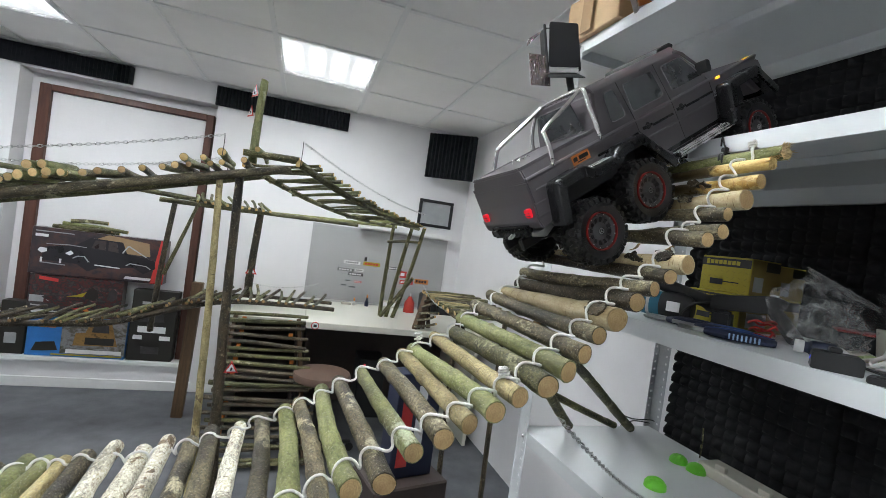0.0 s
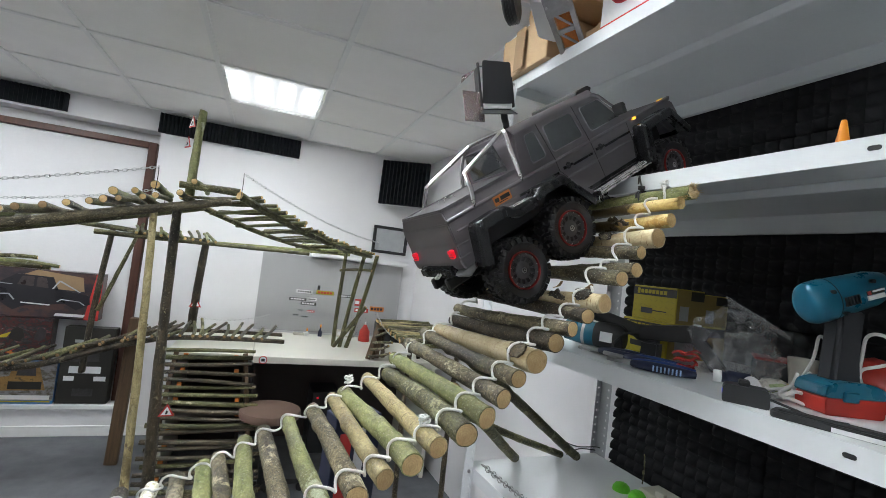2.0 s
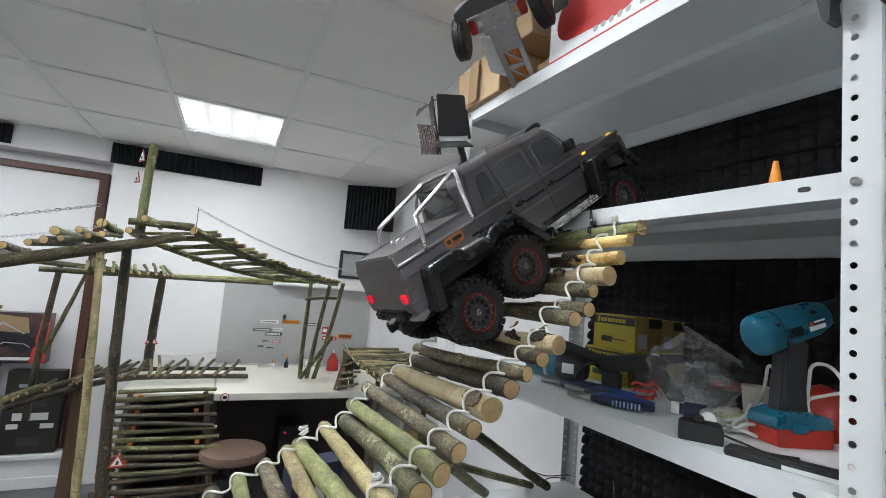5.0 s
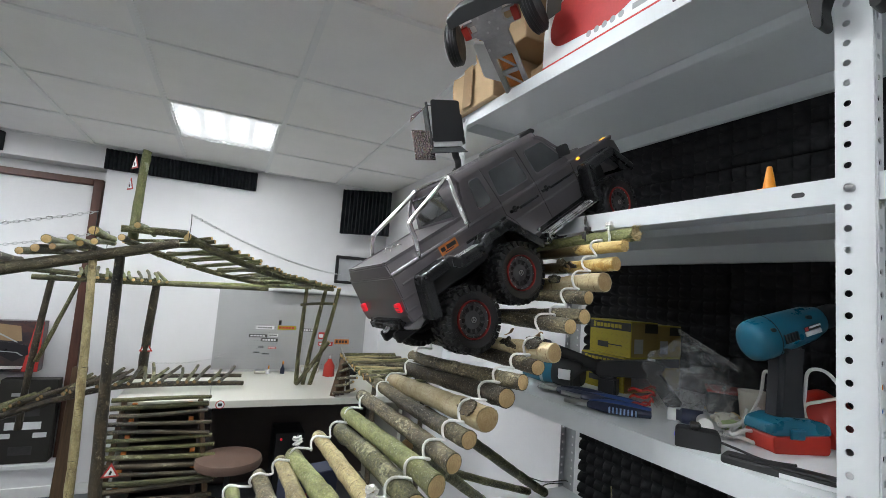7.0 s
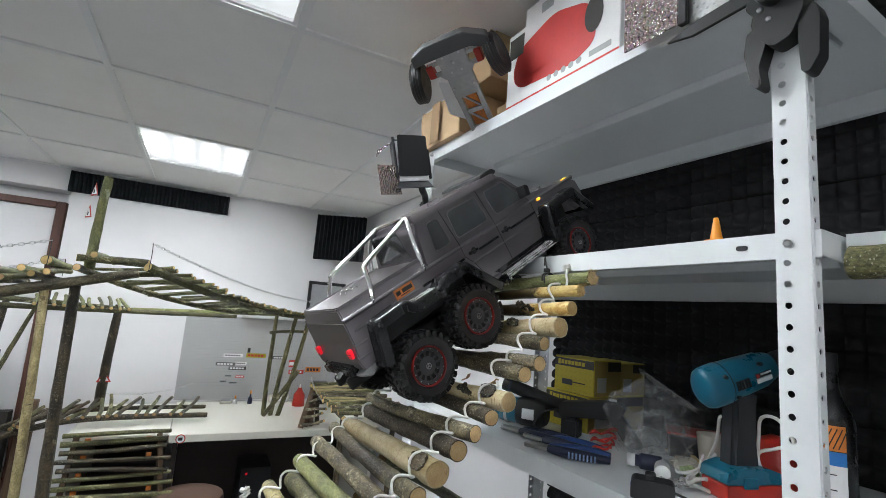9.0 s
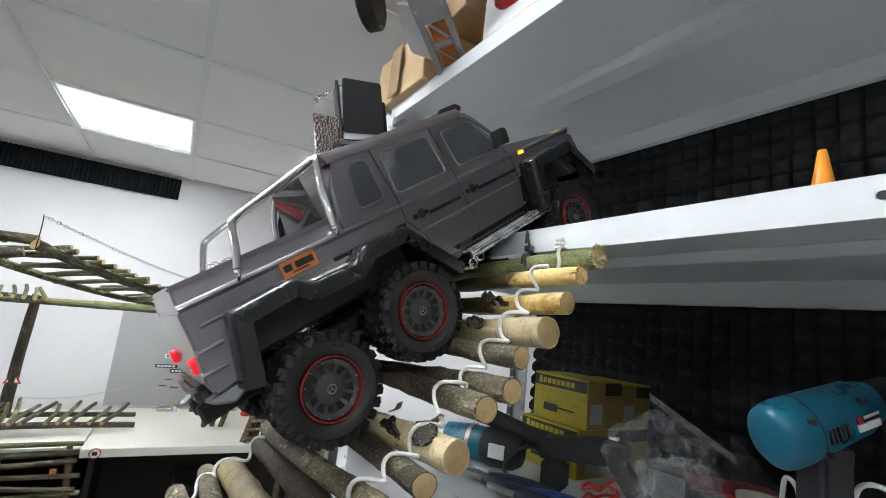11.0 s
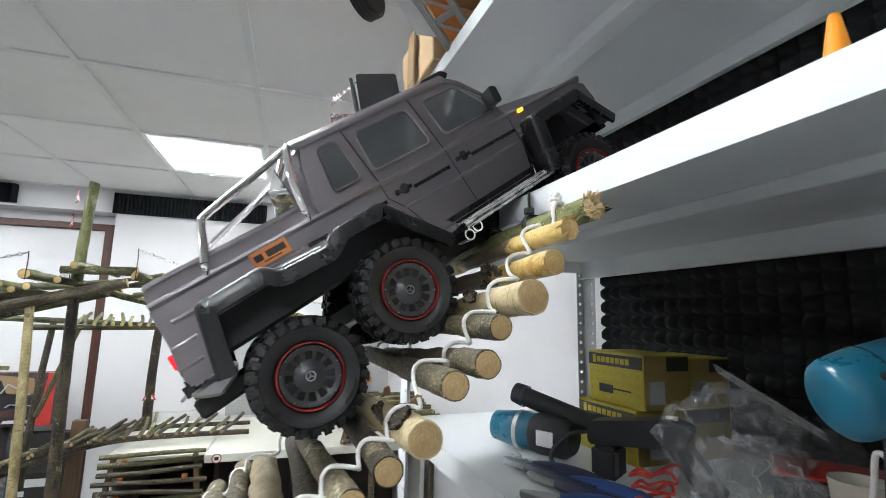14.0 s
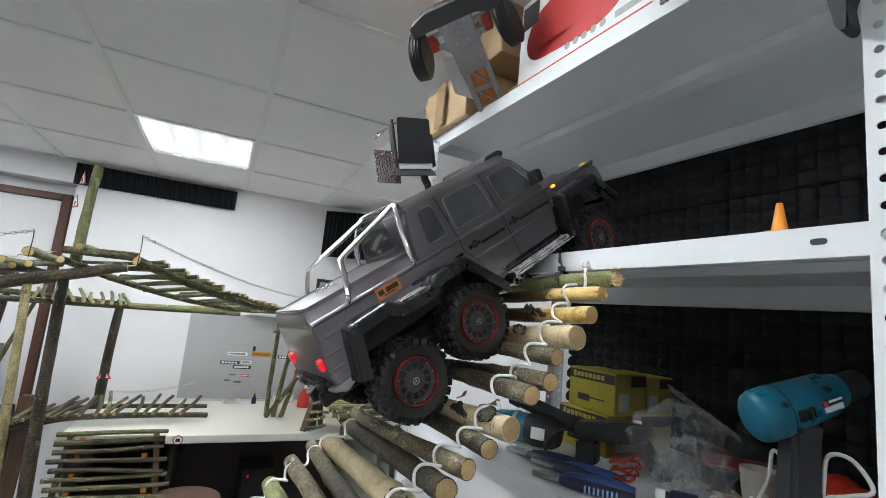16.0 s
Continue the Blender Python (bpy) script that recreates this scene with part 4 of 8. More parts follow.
def knot(parent, p, size, seed):
    """A lumpy knot: a rope wound about itself."""
    rnd = random.Random(seed)
    pts = []
    tilt = Euler((rnd.uniform(-0.6, 0.6), rnd.uniform(-0.6, 0.6), rnd.uniform(0, 3)))
    for k in range(44):
        a = k * 0.55
        e = math.sin(k * 0.23 + seed)
        q = Vector((math.cos(a) * (0.75 + 0.25 * math.cos(a * 0.37)), math.sin(a) * 0.8, e * 0.8))
        q.rotate(tilt)
        pts.append(Vector(p) + q * size * (0.72 + 0.2 * math.sin(k * 1.3 + seed)))
    part("knot", tube(even(arc(pts, 5), 0.0011), 0.0021, 12, strand=0.10), ROPE, parent, "frayed white rope knot", smooth=True, soft=True)
    bm = bmesh.new()
    for k in range(16):
        d = Vector((rnd.gauss(0, 1), rnd.gauss(0, 1), rnd.gauss(0.4, 1))).normalized()
        sweep(bm, [Vector(p) + d * size * 0.7, Vector(p) + d * size * 1.15 + Vector((rnd.uniform(-1, 1), rnd.uniform(-1, 1), rnd.uniform(-1, 1))) * 0.002], [0.0007, 0.0003], 4)
    part("fray", bm, ROPE, parent, "loose rope fibres")


knot(bridge, (c.x - 0.006, 0.649, c.z + 0.0195), 0.0086, 3)
knot(bridge, LOGS[16][0] + Vector((-0.006, 0.655, 0.024)), 0.0095, 4)
knot(bridge, LOGS[17][1] + Vector((-0.006, 0.955, 0.026)), 0.010, 5)
# cable ties that hold the top log to the shelf edge
for y in (0.70, 0.80, 0.865):
    loop = [Vector((c.x + math.cos(a) * 0.0150, y + 0.004 * math.sin(a), c.z - 0.001 + math.sin(a) * 0.0150)) for a in [2 * math.pi * k / 14 for k in range(14)]]
    bm = bmesh.new()
    sweep(bm, loop, 0.0022, 6, closed=True, squash=(1.4, 0.6))
    sweep(bm, [p + Vector((0.0006, 0.006, 0.0003)) for p in loop], 0.0022, 6, closed=True, squash=(1.4, 0.6))
    sweep(bm, arc([(c.x - 0.006, y, c.z + 0.017), (c.x - 0.004, y + 0.008, c.z + 0.030), (FRONT - 0.0015, y + 0.020, c.z + 0.047), (FRONT - 0.001, y + 0.021, c.z + 0.030)], 5), 0.0017, 6)
    box(bm, c.x - 0.013, c.x - 0.003, y - 0.004, y + 0.006, c.z + 0.014, c.z + 0.022, 0.001)
    bmesh.ops.recalc_face_normals(bm, faces=bm.faces)
    part("cable_tie", bm, TIE, bridge, "black plastic cable tie", smooth=True)

# props under the ramp, a hanging chain
prop = thing("prop_branch", "bare grey branch leaning under the log ramp", "branch", pose(0, 0, 0), "props under the ramp")
log_between("branch", prop, (1.27, 1.245, 0.866), (0.62, 0.90, 1.225), 0.014, 0.011, B_OLIVE, CUT_DARK, bend=0.012, seed=301, knots=4)
prop = thing("prop_branch", "thin grey branch crossing under the log ramp", "branch", pose(0, 0, 0), "props under the ramp")
log_between("branch", prop, (1.225, 1.27, 0.864), (0.56, 0.955, 1.165), 0.011, 0.009, B_OLIVE, CUT_DARK, bend=0.010, seed=302, knots=3)

prop = thing("prop_branch", "short thick branch standing on the shelf under the ramp", "branch", pose(0, 0, 0), "props under the ramp")
log_between("branch", prop, (1.035, 1.257, 0.868), (0.552, 0.798, 1.207), 0.014, 0.012, B_OLIVE, CUT_DARK, bend=0.006, seed=303, knots=3)


def chain(name, a, b, sag, pitch, wire, label, m=None):
    """A hanging chain of oval links, each turned a quarter against the last."""
    t = thing(name, label, "chain", m or pose(0, 0, 0), "thin chains")
    a, b = Vector(a), Vector(b)
    n = max(4, round((b - a).length * 1.05 / pitch))
    pts = [a.lerp(b, k / n) - Vector((0, 0, sag * 4 * (k / n) * (1 - k / n))) for k in range(n + 1)]
    bm = bmesh.new()
    for k in range(n):
        p, d = (pts[k] + pts[k + 1]) / 2, (pts[k + 1] - pts[k]).normalized()
        s, u = frame_at(d)
        if k % 2:
            s, u = u, s
        L, W = pitch * 0.66, pitch * 0.34
        loop = [p + d * (L * math.cos(q)) + s * (W * math.sin(q)) for q in [2 * math.pi * j / 8 for j in range(8)]]
        sweep(bm, loop, wire, 4, closed=True)
    bmesh.ops.recalc_face_normals(bm, faces=bm.faces)
    tagged(part("chain_run", bm, CHAIN, t), kind="stuff")
    return t


chain("hanging_chain", (0.535, 0.632, 1.148), (0.985, 0.872, 0.855), 0.012, 0.0128, 0.0008, "thin steel chain hanging from the ramp to the shelf")

# ---- the model truck ----
FWD, LEFT, UP = Vector((0.8171, 0.0756, 0.5715)), Vector((-0.0513, 0.9970, -0.0585)), Vector((-0.5742, 0.0184, 0.8185))
HUB = Vector((0.610, 0.8290, 1.4375))
TRUCK_AT = Matrix.Translation(HUB) @ Matrix((FWD, LEFT, UP)).transposed().to_4x4()
truck = thing("model_truck", "dark grey six-wheeled model pickup truck climbing the log ramp", "model truck", TRUCK_AT)
SIDE = 0.097  # half width of the body


def taper_cab(q):
    """The sides of the cab lean inwards above the belt line."""
    k = max(0.0, min(1.0, (q.z - 0.137) / 0.099))
    return Vector((q.x, q.y * (1 - 0.13 * k), q.z))


TUB = [(-0.0905, 0.137), (-0.0925, 0.098), (-0.0985, 0.066), (-0.0945, 0.052), (-0.064, 0.055), (-0.056, 0.100), (0.168, 0.104), (0.226, 0.043), (0.404, 0.043), (0.424, 0.104), (0.520, 0.106),
       (0.552, 0.066), (0.592, 0.066), (0.596, 0.100), (0.590, 0.128), (0.560, 0.137)]
body = part("body", solid(TUB, -SIDE, SIDE, "y", 0.0025, 2), TRUCK, truck, "dark grey metallic lower body", smooth=True)


def lean_in(q):
    """The shoulders of the bed and the bonnet fold inwards above the waist line."""
    k = max(0.0, q.z - 0.1368) * 0.45
    return Vector((q.x, q.y - math.copysign(k, q.y), q.z))


part("bed_shoulder", solid([(-0.0895, 0.1368), (0.104, 0.1368), (0.104, 0.157), (-0.0860, 0.158)], -SIDE + 0.0008, SIDE - 0.0008, "y", 0.0025, 2, lean_in), TRUCK, body, "folded upper edge of the bed", smooth=True)
part("bonnet", solid([(0.418, 0.1368), (0.5595, 0.1368), (0.552, 0.1415), (0.423, 0.157), (0.418, 0.157)], -SIDE + 0.0008, SIDE - 0.0008, "y", 0.0025, 2, lean_in), TRUCK, body, "dark grey bonnet", smooth=True)
CAB = [(0.098, 0.122), (0.100, 0.150), (0.112, 0.200), (0.124, 0.2245), (0.140, 0.230), (0.360, 0.2275), (0.376, 0.221), (0.424, 0.158), (0.420, 0.122)]
cab = part("cab", solid(CAB, -SIDE + 0.0008, SIDE - 0.0008, "y", 0.010, 4, taper_cab), TRUCK, truck, "dark grey metallic cab with a ribbed roof", smooth=True)
bm = bmesh.new()
for k in range(9):
    y = (k - 4) * 0.0165
    prism(bm, [(y - 0.003, 0.2278), (y - 0.002, 0.2326), (y + 0.002, 0.2326), (y + 0.003, 0.2278)], 0.145, 0.345, "x", 0.0006)
part("roof_ribs", bm, TRUCK, cab, "raised roof ribs")
for s in (-1, 1):
    part("gutter", tube([taper_cab(Vector((x, s * (SIDE + 0.0005), z))) for x, z in ((0.356, 0.2205), (0.366, 0.2185), (0.378, 0.211), (0.420, 0.160))], [0.0034, 0.0036, 0.0034, 0.0020], 10), TRUCK, cab, smooth=True)
    Y = SIDE * (1 - 0.13 * 0.84)
    part("roof_rail", solid([(s * (Y - 0.012), 0.2240), (s * (Y + 0.0022), 0.2170), (s * (Y + 0.0024), 0.2195), (s * (Y - 0.0005), 0.2262), (s * (Y - 0.0055), 0.2318), (s * (Y - 0.012), 0.2326)], 0.124, 0.366, "x", 0.0012, 2), TRUCK, cab, "rounded drip rail along the roof edge", smooth=True)
# rear cab window
part("rear_window", solid([(-0.062, 0.163), (0.062, 0.163), (0.052, 0.218), (-0.052, 0.218)], 0.0, 0.0015, "x"), GLASS_DARK, cab, "dark rear window", at=pose(0.099, 0, 0) @ Matrix.Rotation(radians(0), 4, "Y"))
part("windscreen", solid([(-0.078, 0.0), (0.078, 0.0), (0.068, 0.070), (-0.068, 0.070)], 0.0, 0.0015, "x", 0.0), GLASS_DARK, cab, "dark windscreen", at=pose(0.4195, 0, 0.165, 0, -35.5, 0))


def side_pane(outline, s, name="window"):
    """A side window: a raised rubber lip round a dark pane, on the leaning side of the cab."""
    o = fit_round(outline, 0.0085, 5)
    n = len(o)
    cx, cz = sum(p[0] for p in o) / n, sum(p[1] for p in o) / n
    inner = [(cx + (x - cx) * 0.93, cz + (z - cz) * 0.90) for x, z in o]
    mid = [(cx + (x - cx) * 0.968, cz + (z - cz) * 0.955) for x, z in o]

    def at(p, d):
        q = taper_cab(Vector((p[0], s * SIDE, p[1])))
        return q + Vector((0, s * d, 0))
    bm = bmesh.new()
    rings = [[bm.verts.new(at(p, d)) for p in ring] for ring, d in ((o, 0.0001), (o, 0.0004), (mid, 0.0013), (inner, 0.0004), (inner, -0.001))]
    for a, b in zip(rings, rings[1:]):
        for k in range(n):
            bm.faces.new((a[k], a[(k + 1) % n], b[(k + 1) % n], b[k]))
    bmesh.ops.recalc_face_normals(bm, faces=bm.faces)
    w = part(name, bm, TRUCK, cab, "side window with a raised lip", smooth=True)
    bm = bmesh.new()
    f = bm.faces.new([bm.verts.new(at(p, 0.0001)) for p in inner])
    g = bmesh.ops.extrude_face_region(bm, geom=[f])
    for v in g["geom"]:
        if isinstance(v, bmesh.types.BMVert):
            v.co.y -= s * 0.001
    bmesh.ops.recalc_face_normals(bm, faces=bm.faces)
    part("pane", bm, GLASS_DARK, w, "tinted dusty pane")


for s in (-1, 1):
    side_pane([(0.135, 0.153), (0.176, 0.153), (0.175, 0.211), (0.147, 0.211)], s)
    side_pane([(0.193, 0.153), (0.289, 0.153), (0.285, 0.210), (0.199, 0.210)], s)
    side_pane([(0.311, 0.153), (0.408, 0.153), (0.373, 0.209), (0.309, 0.209)], s)
    y0, y1 = (s * SIDE, s * (SIDE + 0.0016))
    a, b = min(y0, y1) - 0.0001, max(y0, y1)
    # pressed lines of the doors and sides
    for x0, z0, x1, z1 in ((-0.089, 0.1385, 0.585, 0.1385), (0.192, 0.0985, 0.415, 0.0985), (-0.079, 0.1165, 0.07, 0.1165), (-0.092, 0.0945, -0.066, 0.0945), (-0.097, 0.0735, -0.072, 0.0735), (0.235, 0.0525, 0.40, 0.0525)):
        part("crease", solid([(s * (SIDE - 0.003), z0 + 0.0036), (s * (SIDE - 0.0006), z0 + 0.0030), (s * (SIDE + 0.0013), z0 + 0.0002), (s * (SIDE + 0.0012), z0 - 0.0008), (s * (SIDE - 0.003), z0 - 0.0075)], x0, x1, "x", 0.0003), TRUCK, body, "pressed body line")
    for pts in ([(0.297, 0.0), (0.3005, 0.045)], [(0.190, 0.0), (0.190, 0.118), (0.205, 0.098), (0.226, 0.048)], [(0.418, 0.0), (0.418, 0.06)]):
        pts = [(pts[0][0], 0.137)] + [p for p in pts[1:]]
        part("door_seam", tube([(p[0], s * (SIDE + 0.0001), p[1]) for p in pts], 0.0007, 5), INK, body, "dark door gap")
    for x0, x1 in ((0.191, 0.187), (0.297, 0.2935)):
        part("door_seam", tube([taper_cab(Vector((x0 + (x1 - x0) * k / 4, s * (SIDE + 0.0001), 0.138 + 0.0215 * k))) for k in range(5)], 0.0007, 5), INK, body, "dark door gap")
    for x0, x1 in ((0.075, 0.186), (0.229, 0.290), (0.330, 0.418)):
        part("side_strip", solid([(x0, 0.1132), (x1, 0.1132), (x1, 0.1177), (x0, 0.1177)], a, b + 0.001 if s > 0 else b, "y", 0.0006), TRIM, body, "black rubbing strip")
    for x in (0.201, 0.303):
        dish = part("handle_dish", turned([(0.0066, -0.0004), (0.0066, 0.0004), (0.0056, 0.0006)], 20, "y"), MATTE, body, "dark round dish", at=pose(x + 0.0155, s * SIDE, 0.1190))
        grip = boxes((x, x + 0.025, min(s * (SIDE + 0.0015), s * (SIDE + 0.0040)), max(s * (SIDE + 0.0015), s * (SIDE + 0.0040)), 0.1162, 0.1210), (x + 0.0003, x + 0.006, min(s * (SIDE - 0.0005), s * (SIDE + 0.0042)), max(s * (SIDE - 0.0005), s * (SIDE + 0.0042)), 0.1155, 0.1217), bevel=0.0007)
        h = part("door_handle", grip, TRIM, body, "black door handle", smooth=True)
    # amber repeater, mirror, badge
    part("indicator", solid(rounded(0.010, 0.005, 0.002), -0.003, 0.003, "y", 0.001, 2), AMBER, body, "lit amber side lamp", smooth=True, at=pose(0.444, s * (SIDE + 0.001), 0.136))
    mir = part("mirror", solid(fit_round([(-0.006, -0.010), (0.008, -0.012), (0.010, 0.010), (-0.002, 0.014)], 0.004, 3), -0.012, 0.012, "y", 0.003, 2), MATTE, truck, "black door mirror", smooth=True, at=pose(0.402, s * 0.104, 0.168))
    part("mirror_arm", tube([(0.0, -s * 0.018, -0.018), (0.0, -s * 0.004, -0.006)], 0.003, 6), MATTE, mir)
    part("bonnet_lamp", solid(rounded(0.016, 0.008, 0.003), 0, 0.006, "z", 0.002, 2), AMBER, body, "amber lamp on the wing", smooth=True, at=pose(0.566, s * 0.086, 0.1365))
    # running board and twin tailpipes
    step = part("running_board", solid([(0.246, 0.032), (0.418, 0.032), (0.418, 0.042), (0.246, 0.042)], s * 0.086 - (0.027 if s < 0 else 0), s * 0.086 + (0.027 if s > 0 else 0), "y", 0.002), TRIM, truck, "running board with aluminium ribs")
    bm = bmesh.new()
    for k in range(4):
        y = s * (0.0905 + k * 0.0062)
        sweep(bm, [(0.250, y, 0.0415), (0.414, y, 0.0415)], 0.0027, 8, squash=(1, 1))
    for z in (0.0340, 0.0388):
        sweep(bm, [(0.250, s * 0.1125, z), (0.414, s * 0.1125, z)], 0.0022, 8)
    part("tread_rib", bm, ALU, step, smooth=True)
    part("end_cap", boxes((0.412, 0.422, s * 0.099 - 0.0155, s * 0.099 + 0.0155, 0.028, 0.052), bevel=0.003), TRIM, step, "black end cap")
    for k, x in enumerate((0.246, 0.262)):
        bm = turned([(0.0055, 0.0), (0.0075, 0.0), (0.0075, 0.03), (0.0055, 0.03), (0.0055, 0.001)], 16, "y", caps=False)
        part("tailpipe", bm, CHROME, truck, "chrome tailpipe", smooth=True, at=pose(x + 0.006, s * 0.106, 0.025 + 0.004 * k, 0, 0, 0 if s < 0 else 180))
    part("rocker_panel", solid([(0.262, 0.0435), (0.406, 0.0435), (0.412, 0.0600), (0.242, 0.0600)], min(s * (SIDE - 0.002), s * (SIDE + 0.0012)), max(s * (SIDE - 0.002), s * (SIDE + 0.0012)), "y", 0.0006), TRIM, body, "black rocker panel")
    # wheel-arch flares
    def flare(points, name, label):
        bm = bmesh.new()
        rows = []
        n = len(points)
        for i, (x, z) in enumerate(points):
            pa, pb = Vector(points[max(i - 1, 0)]), Vector(points[min(i + 1, n - 1)])
            d = (pb - pa).normalized()
            nrm = Vector((-d.y, d.x))
            def v(y, o):
                return bm.verts.new((x + nrm.x * o, s * y, z + nrm.y * o))
            rows.append([v(SIDE - 0.003, 0.004), v(0.112, 0.0040), v(0.1205, 0.0034), v(0.1245, 0.0016), v(0.1265, -0.0016), v(0.1275, -0.0150), v(0.1225, -0.0155), v(0.117, -0.007), v(SIDE - 0.003, -0.004)])
        for a, b in zip(rows, rows[1:]):
            for k in range(9):
                bm.faces.new((a[k], a[(k + 1) % 9], b[(k + 1) % 9], b[k]))
        bm.faces.new(rows[0][::-1])
        bm.faces.new(rows[-1])
        bmesh.ops.recalc_face_normals(bm, faces=bm.faces)
        return part(name, bm, TRIM, truck, label, smooth=True)

    def smooth2(pts, r=0.0045, n=3):
        out = [pts[0]]
        for p0, p1, p2 in zip(pts, pts[1:], pts[2:]):
            P, A, B = Vector(p1), Vector(p0), Vector(p2)
            pa, pb = P + (A - P).normalized() * r, P + (B - P).normalized() * r
            out += [tuple(pa * (1 - t) ** 2 + P * 2 * t * (1 - t) + pb * t * t) for t in [k / n for k in range(n + 1)]]
        return out + [pts[-1]]

    arch = flare(smooth2([(-0.070, 0.046), (-0.052, 0.115), (0.014, 0.117), (0.030, 0.104), (0.086, 0.102), (0.104, 0.114), (0.166, 0.114), (0.226, 0.040)]), "rear_flare", "satin black flare over both rear wheels")
    # added bright plate imitates the lamp's reflection on the flat black ledge
    part("step_plate", solid(rounded(0.050, 0.022, 0.0015, 2), 0.0, 0.0012, "z", 0.0003), ALU, arch, "bright metal plate imitating sheen on the flare between the rear wheels", at=pose(0.058, s * 0.1095, 0.1072, 0, 2, 0))
    flare(smooth2([(0.416, 0.040), (0.434, 0.118), (0.534, 0.121), (0.580, 0.060)]), "front_flare", "satin black front wheel flare")
    # lamps and bumper of the tail
    tl = part("tail_lamp", solid(rounded(0.017, 0.016, 0.004), -0.1005, -0.090, "x", 0.002, 2), RED_LAMP, truck, "lit red tail lamp", smooth=True, at=pose(0, s * 0.076, 0.083))
    part("lamp_rib", boxes((-0.1012, -0.1004, -0.007, 0.007, 0.0006, 0.0016), (-0.1012, -0.1004, -0.007, 0.007, -0.0044, -0.0034)), RIM, tl)
part("tonneau", boxes((-0.078, 0.094, -0.078, 0.078, 0.1575, 0.1595), bevel=0.002), TRUCK, truck, "flat bed cover")
part("bed_rim", boxes((-0.0855, 0.100, -0.0885, -0.0795, 0.155, 0.1615), (-0.0855, 0.100, 0.0795, 0.0885, 0.155, 0.1615), (-0.0870, -0.0785, -0.0790, 0.0790, 0.155, 0.1615), bevel=0.002, seg=2), TRUCK, truck, smooth=True)
for y in (-0.012, 0.012):
    part("clip", tube(arc([(-0.03, y, 0.161), (-0.024, y, 0.168), (-0.016, y, 0.163), (-0.008, y, 0.166), (-0.002, y, 0.161)], 4), 0.0009, 5), CHROME, truck, "small wire body clip")
part("rear_bumper", boxes((-0.108, -0.092, -0.066, 0.066, 0.040, 0.062), bevel=0.005, seg=2), TRIM, truck, "black rear bumper", smooth=True)
part("tow_hook", tube(arc([(-0.106, -0.02, 0.050), (-0.117, -0.022, 0.046), (-0.118, -0.012, 0.046), (-0.106, -0.012, 0.050)], 5), 0.002, 6), GREY_METAL, truck)
part("tail_guard", solid([(-0.094, 0.044), (-0.044, 0.046), (-0.046, 0.036), (-0.070, 0.026), (-0.088, 0.036)], -0.075, 0.075, "y", 0.003), GREY_METAL, truck, "scratched grey skid plate")
part("front_bumper", boxes((0.588, 0.612, -0.085, 0.085, 0.050, 0.088), bevel=0.006, seg=2), TRIM, truck, "black front bumper", smooth=True)
part("grille", boxes((0.594, 0.600, -0.058, 0.058, 0.092, 0.124), bevel=0.002), MATTE, truck, "black grille")
bm = boxes((0.46, 0.56, -0.020, 0.020, 0.1395, 0.1440), bevel=0.002)
box(bm, 0.455, 0.565, -0.082, -0.060, 0.1375, 0.1410, 0.0015)
box(bm, 0.455, 0.565, 0.060, 0.082, 0.1375, 0.1410, 0.0015)
part("bonnet_bulge", bm, TRUCK, body)
bm = bmesh.new()
for k in range(6):
    box(bm, 0.470 + k * 0.008, 0.4735 + k * 0.008, -0.052, -0.030, 0.1425, 0.1452, 0.0004)
    box(bm, 0.470 + k * 0.008, 0.4735 + k * 0.008, 0.030, 0.052, 0.1425, 0.1452, 0.0004)
part("bonnet_vent", bm, MATTE, body, "black bonnet louvres")
bar = part("roof_bar", solid(fit_round([(-0.030, 0.0), (0.020, 0.0), (0.026, 0.006), (0.016, 0.013), (-0.022, 0.011)], 0.003, 2), -0.072, 0.072, "y", 0.002), MATTE, truck, "black roof light bar", smooth=True, at=pose(0.362, 0, 0.2275))
for k in range(4):
    part("bar_lamp", boxes((0.020, 0.0262, -0.058 + k * 0.030, -0.036 + k * 0.030, 0.003, 0.010), bevel=0.001), GREY_METAL, bar)
# chrome roll bar over the bed
TOPX, TOPZ = 0.122, 0.231
for s in (-1, 1):
    hoop = [(0.088, s * 0.1005, 0.148), (0.092, s * 0.0985, 0.168), (0.100, s * 0.090, 0.195), (0.115, s * 0.077, 0.224), (TOPX, s * 0.066, TOPZ)]
    part("roll_post", tube(arc(hoop, 6), 0.0046, 10), CHROME, truck, "chrome roll-bar post", smooth=True)
    rail = [(TOPX - 0.002, s * 0.060, TOPZ - 0.001), (0.062, s * 0.068, 0.2135), (0.000, s * 0.077, 0.1965), (-0.010, s * 0.083, 0.188), (-0.020, s * 0.095, 0.166), (-0.029, s * 0.1005, 0.148)]
    part("roll_rail", tube(arc(rail, 6), 0.0044, 10), CHROME, truck, "chrome sloping rail", smooth=True)
    part("roll_foot", turned([(0.0015, -0.012), (0.0042, -0.004), (0.0046, 0.0)], 12, "z"), CHROME, truck, at=pose(-0.029, s * 0.1005, 0.148, 0, 18, 0))
    part("roll_foot", turned([(0.0015, -0.012), (0.0042, -0.004), (0.0046, 0.0)], 12, "z"), CHROME, truck, at=pose(0.088, s * 0.1005, 0.148))
part("roll_bar", tube(arc([(TOPX, -0.066, TOPZ), (TOPX + 0.001, -0.03, TOPZ + 0.002), (TOPX + 0.001, 0.03, TOPZ + 0.002), (TOPX, 0.066, TOPZ)], 6), 0.0046, 10), CHROME, truck, "chrome crossbar", smooth=True)
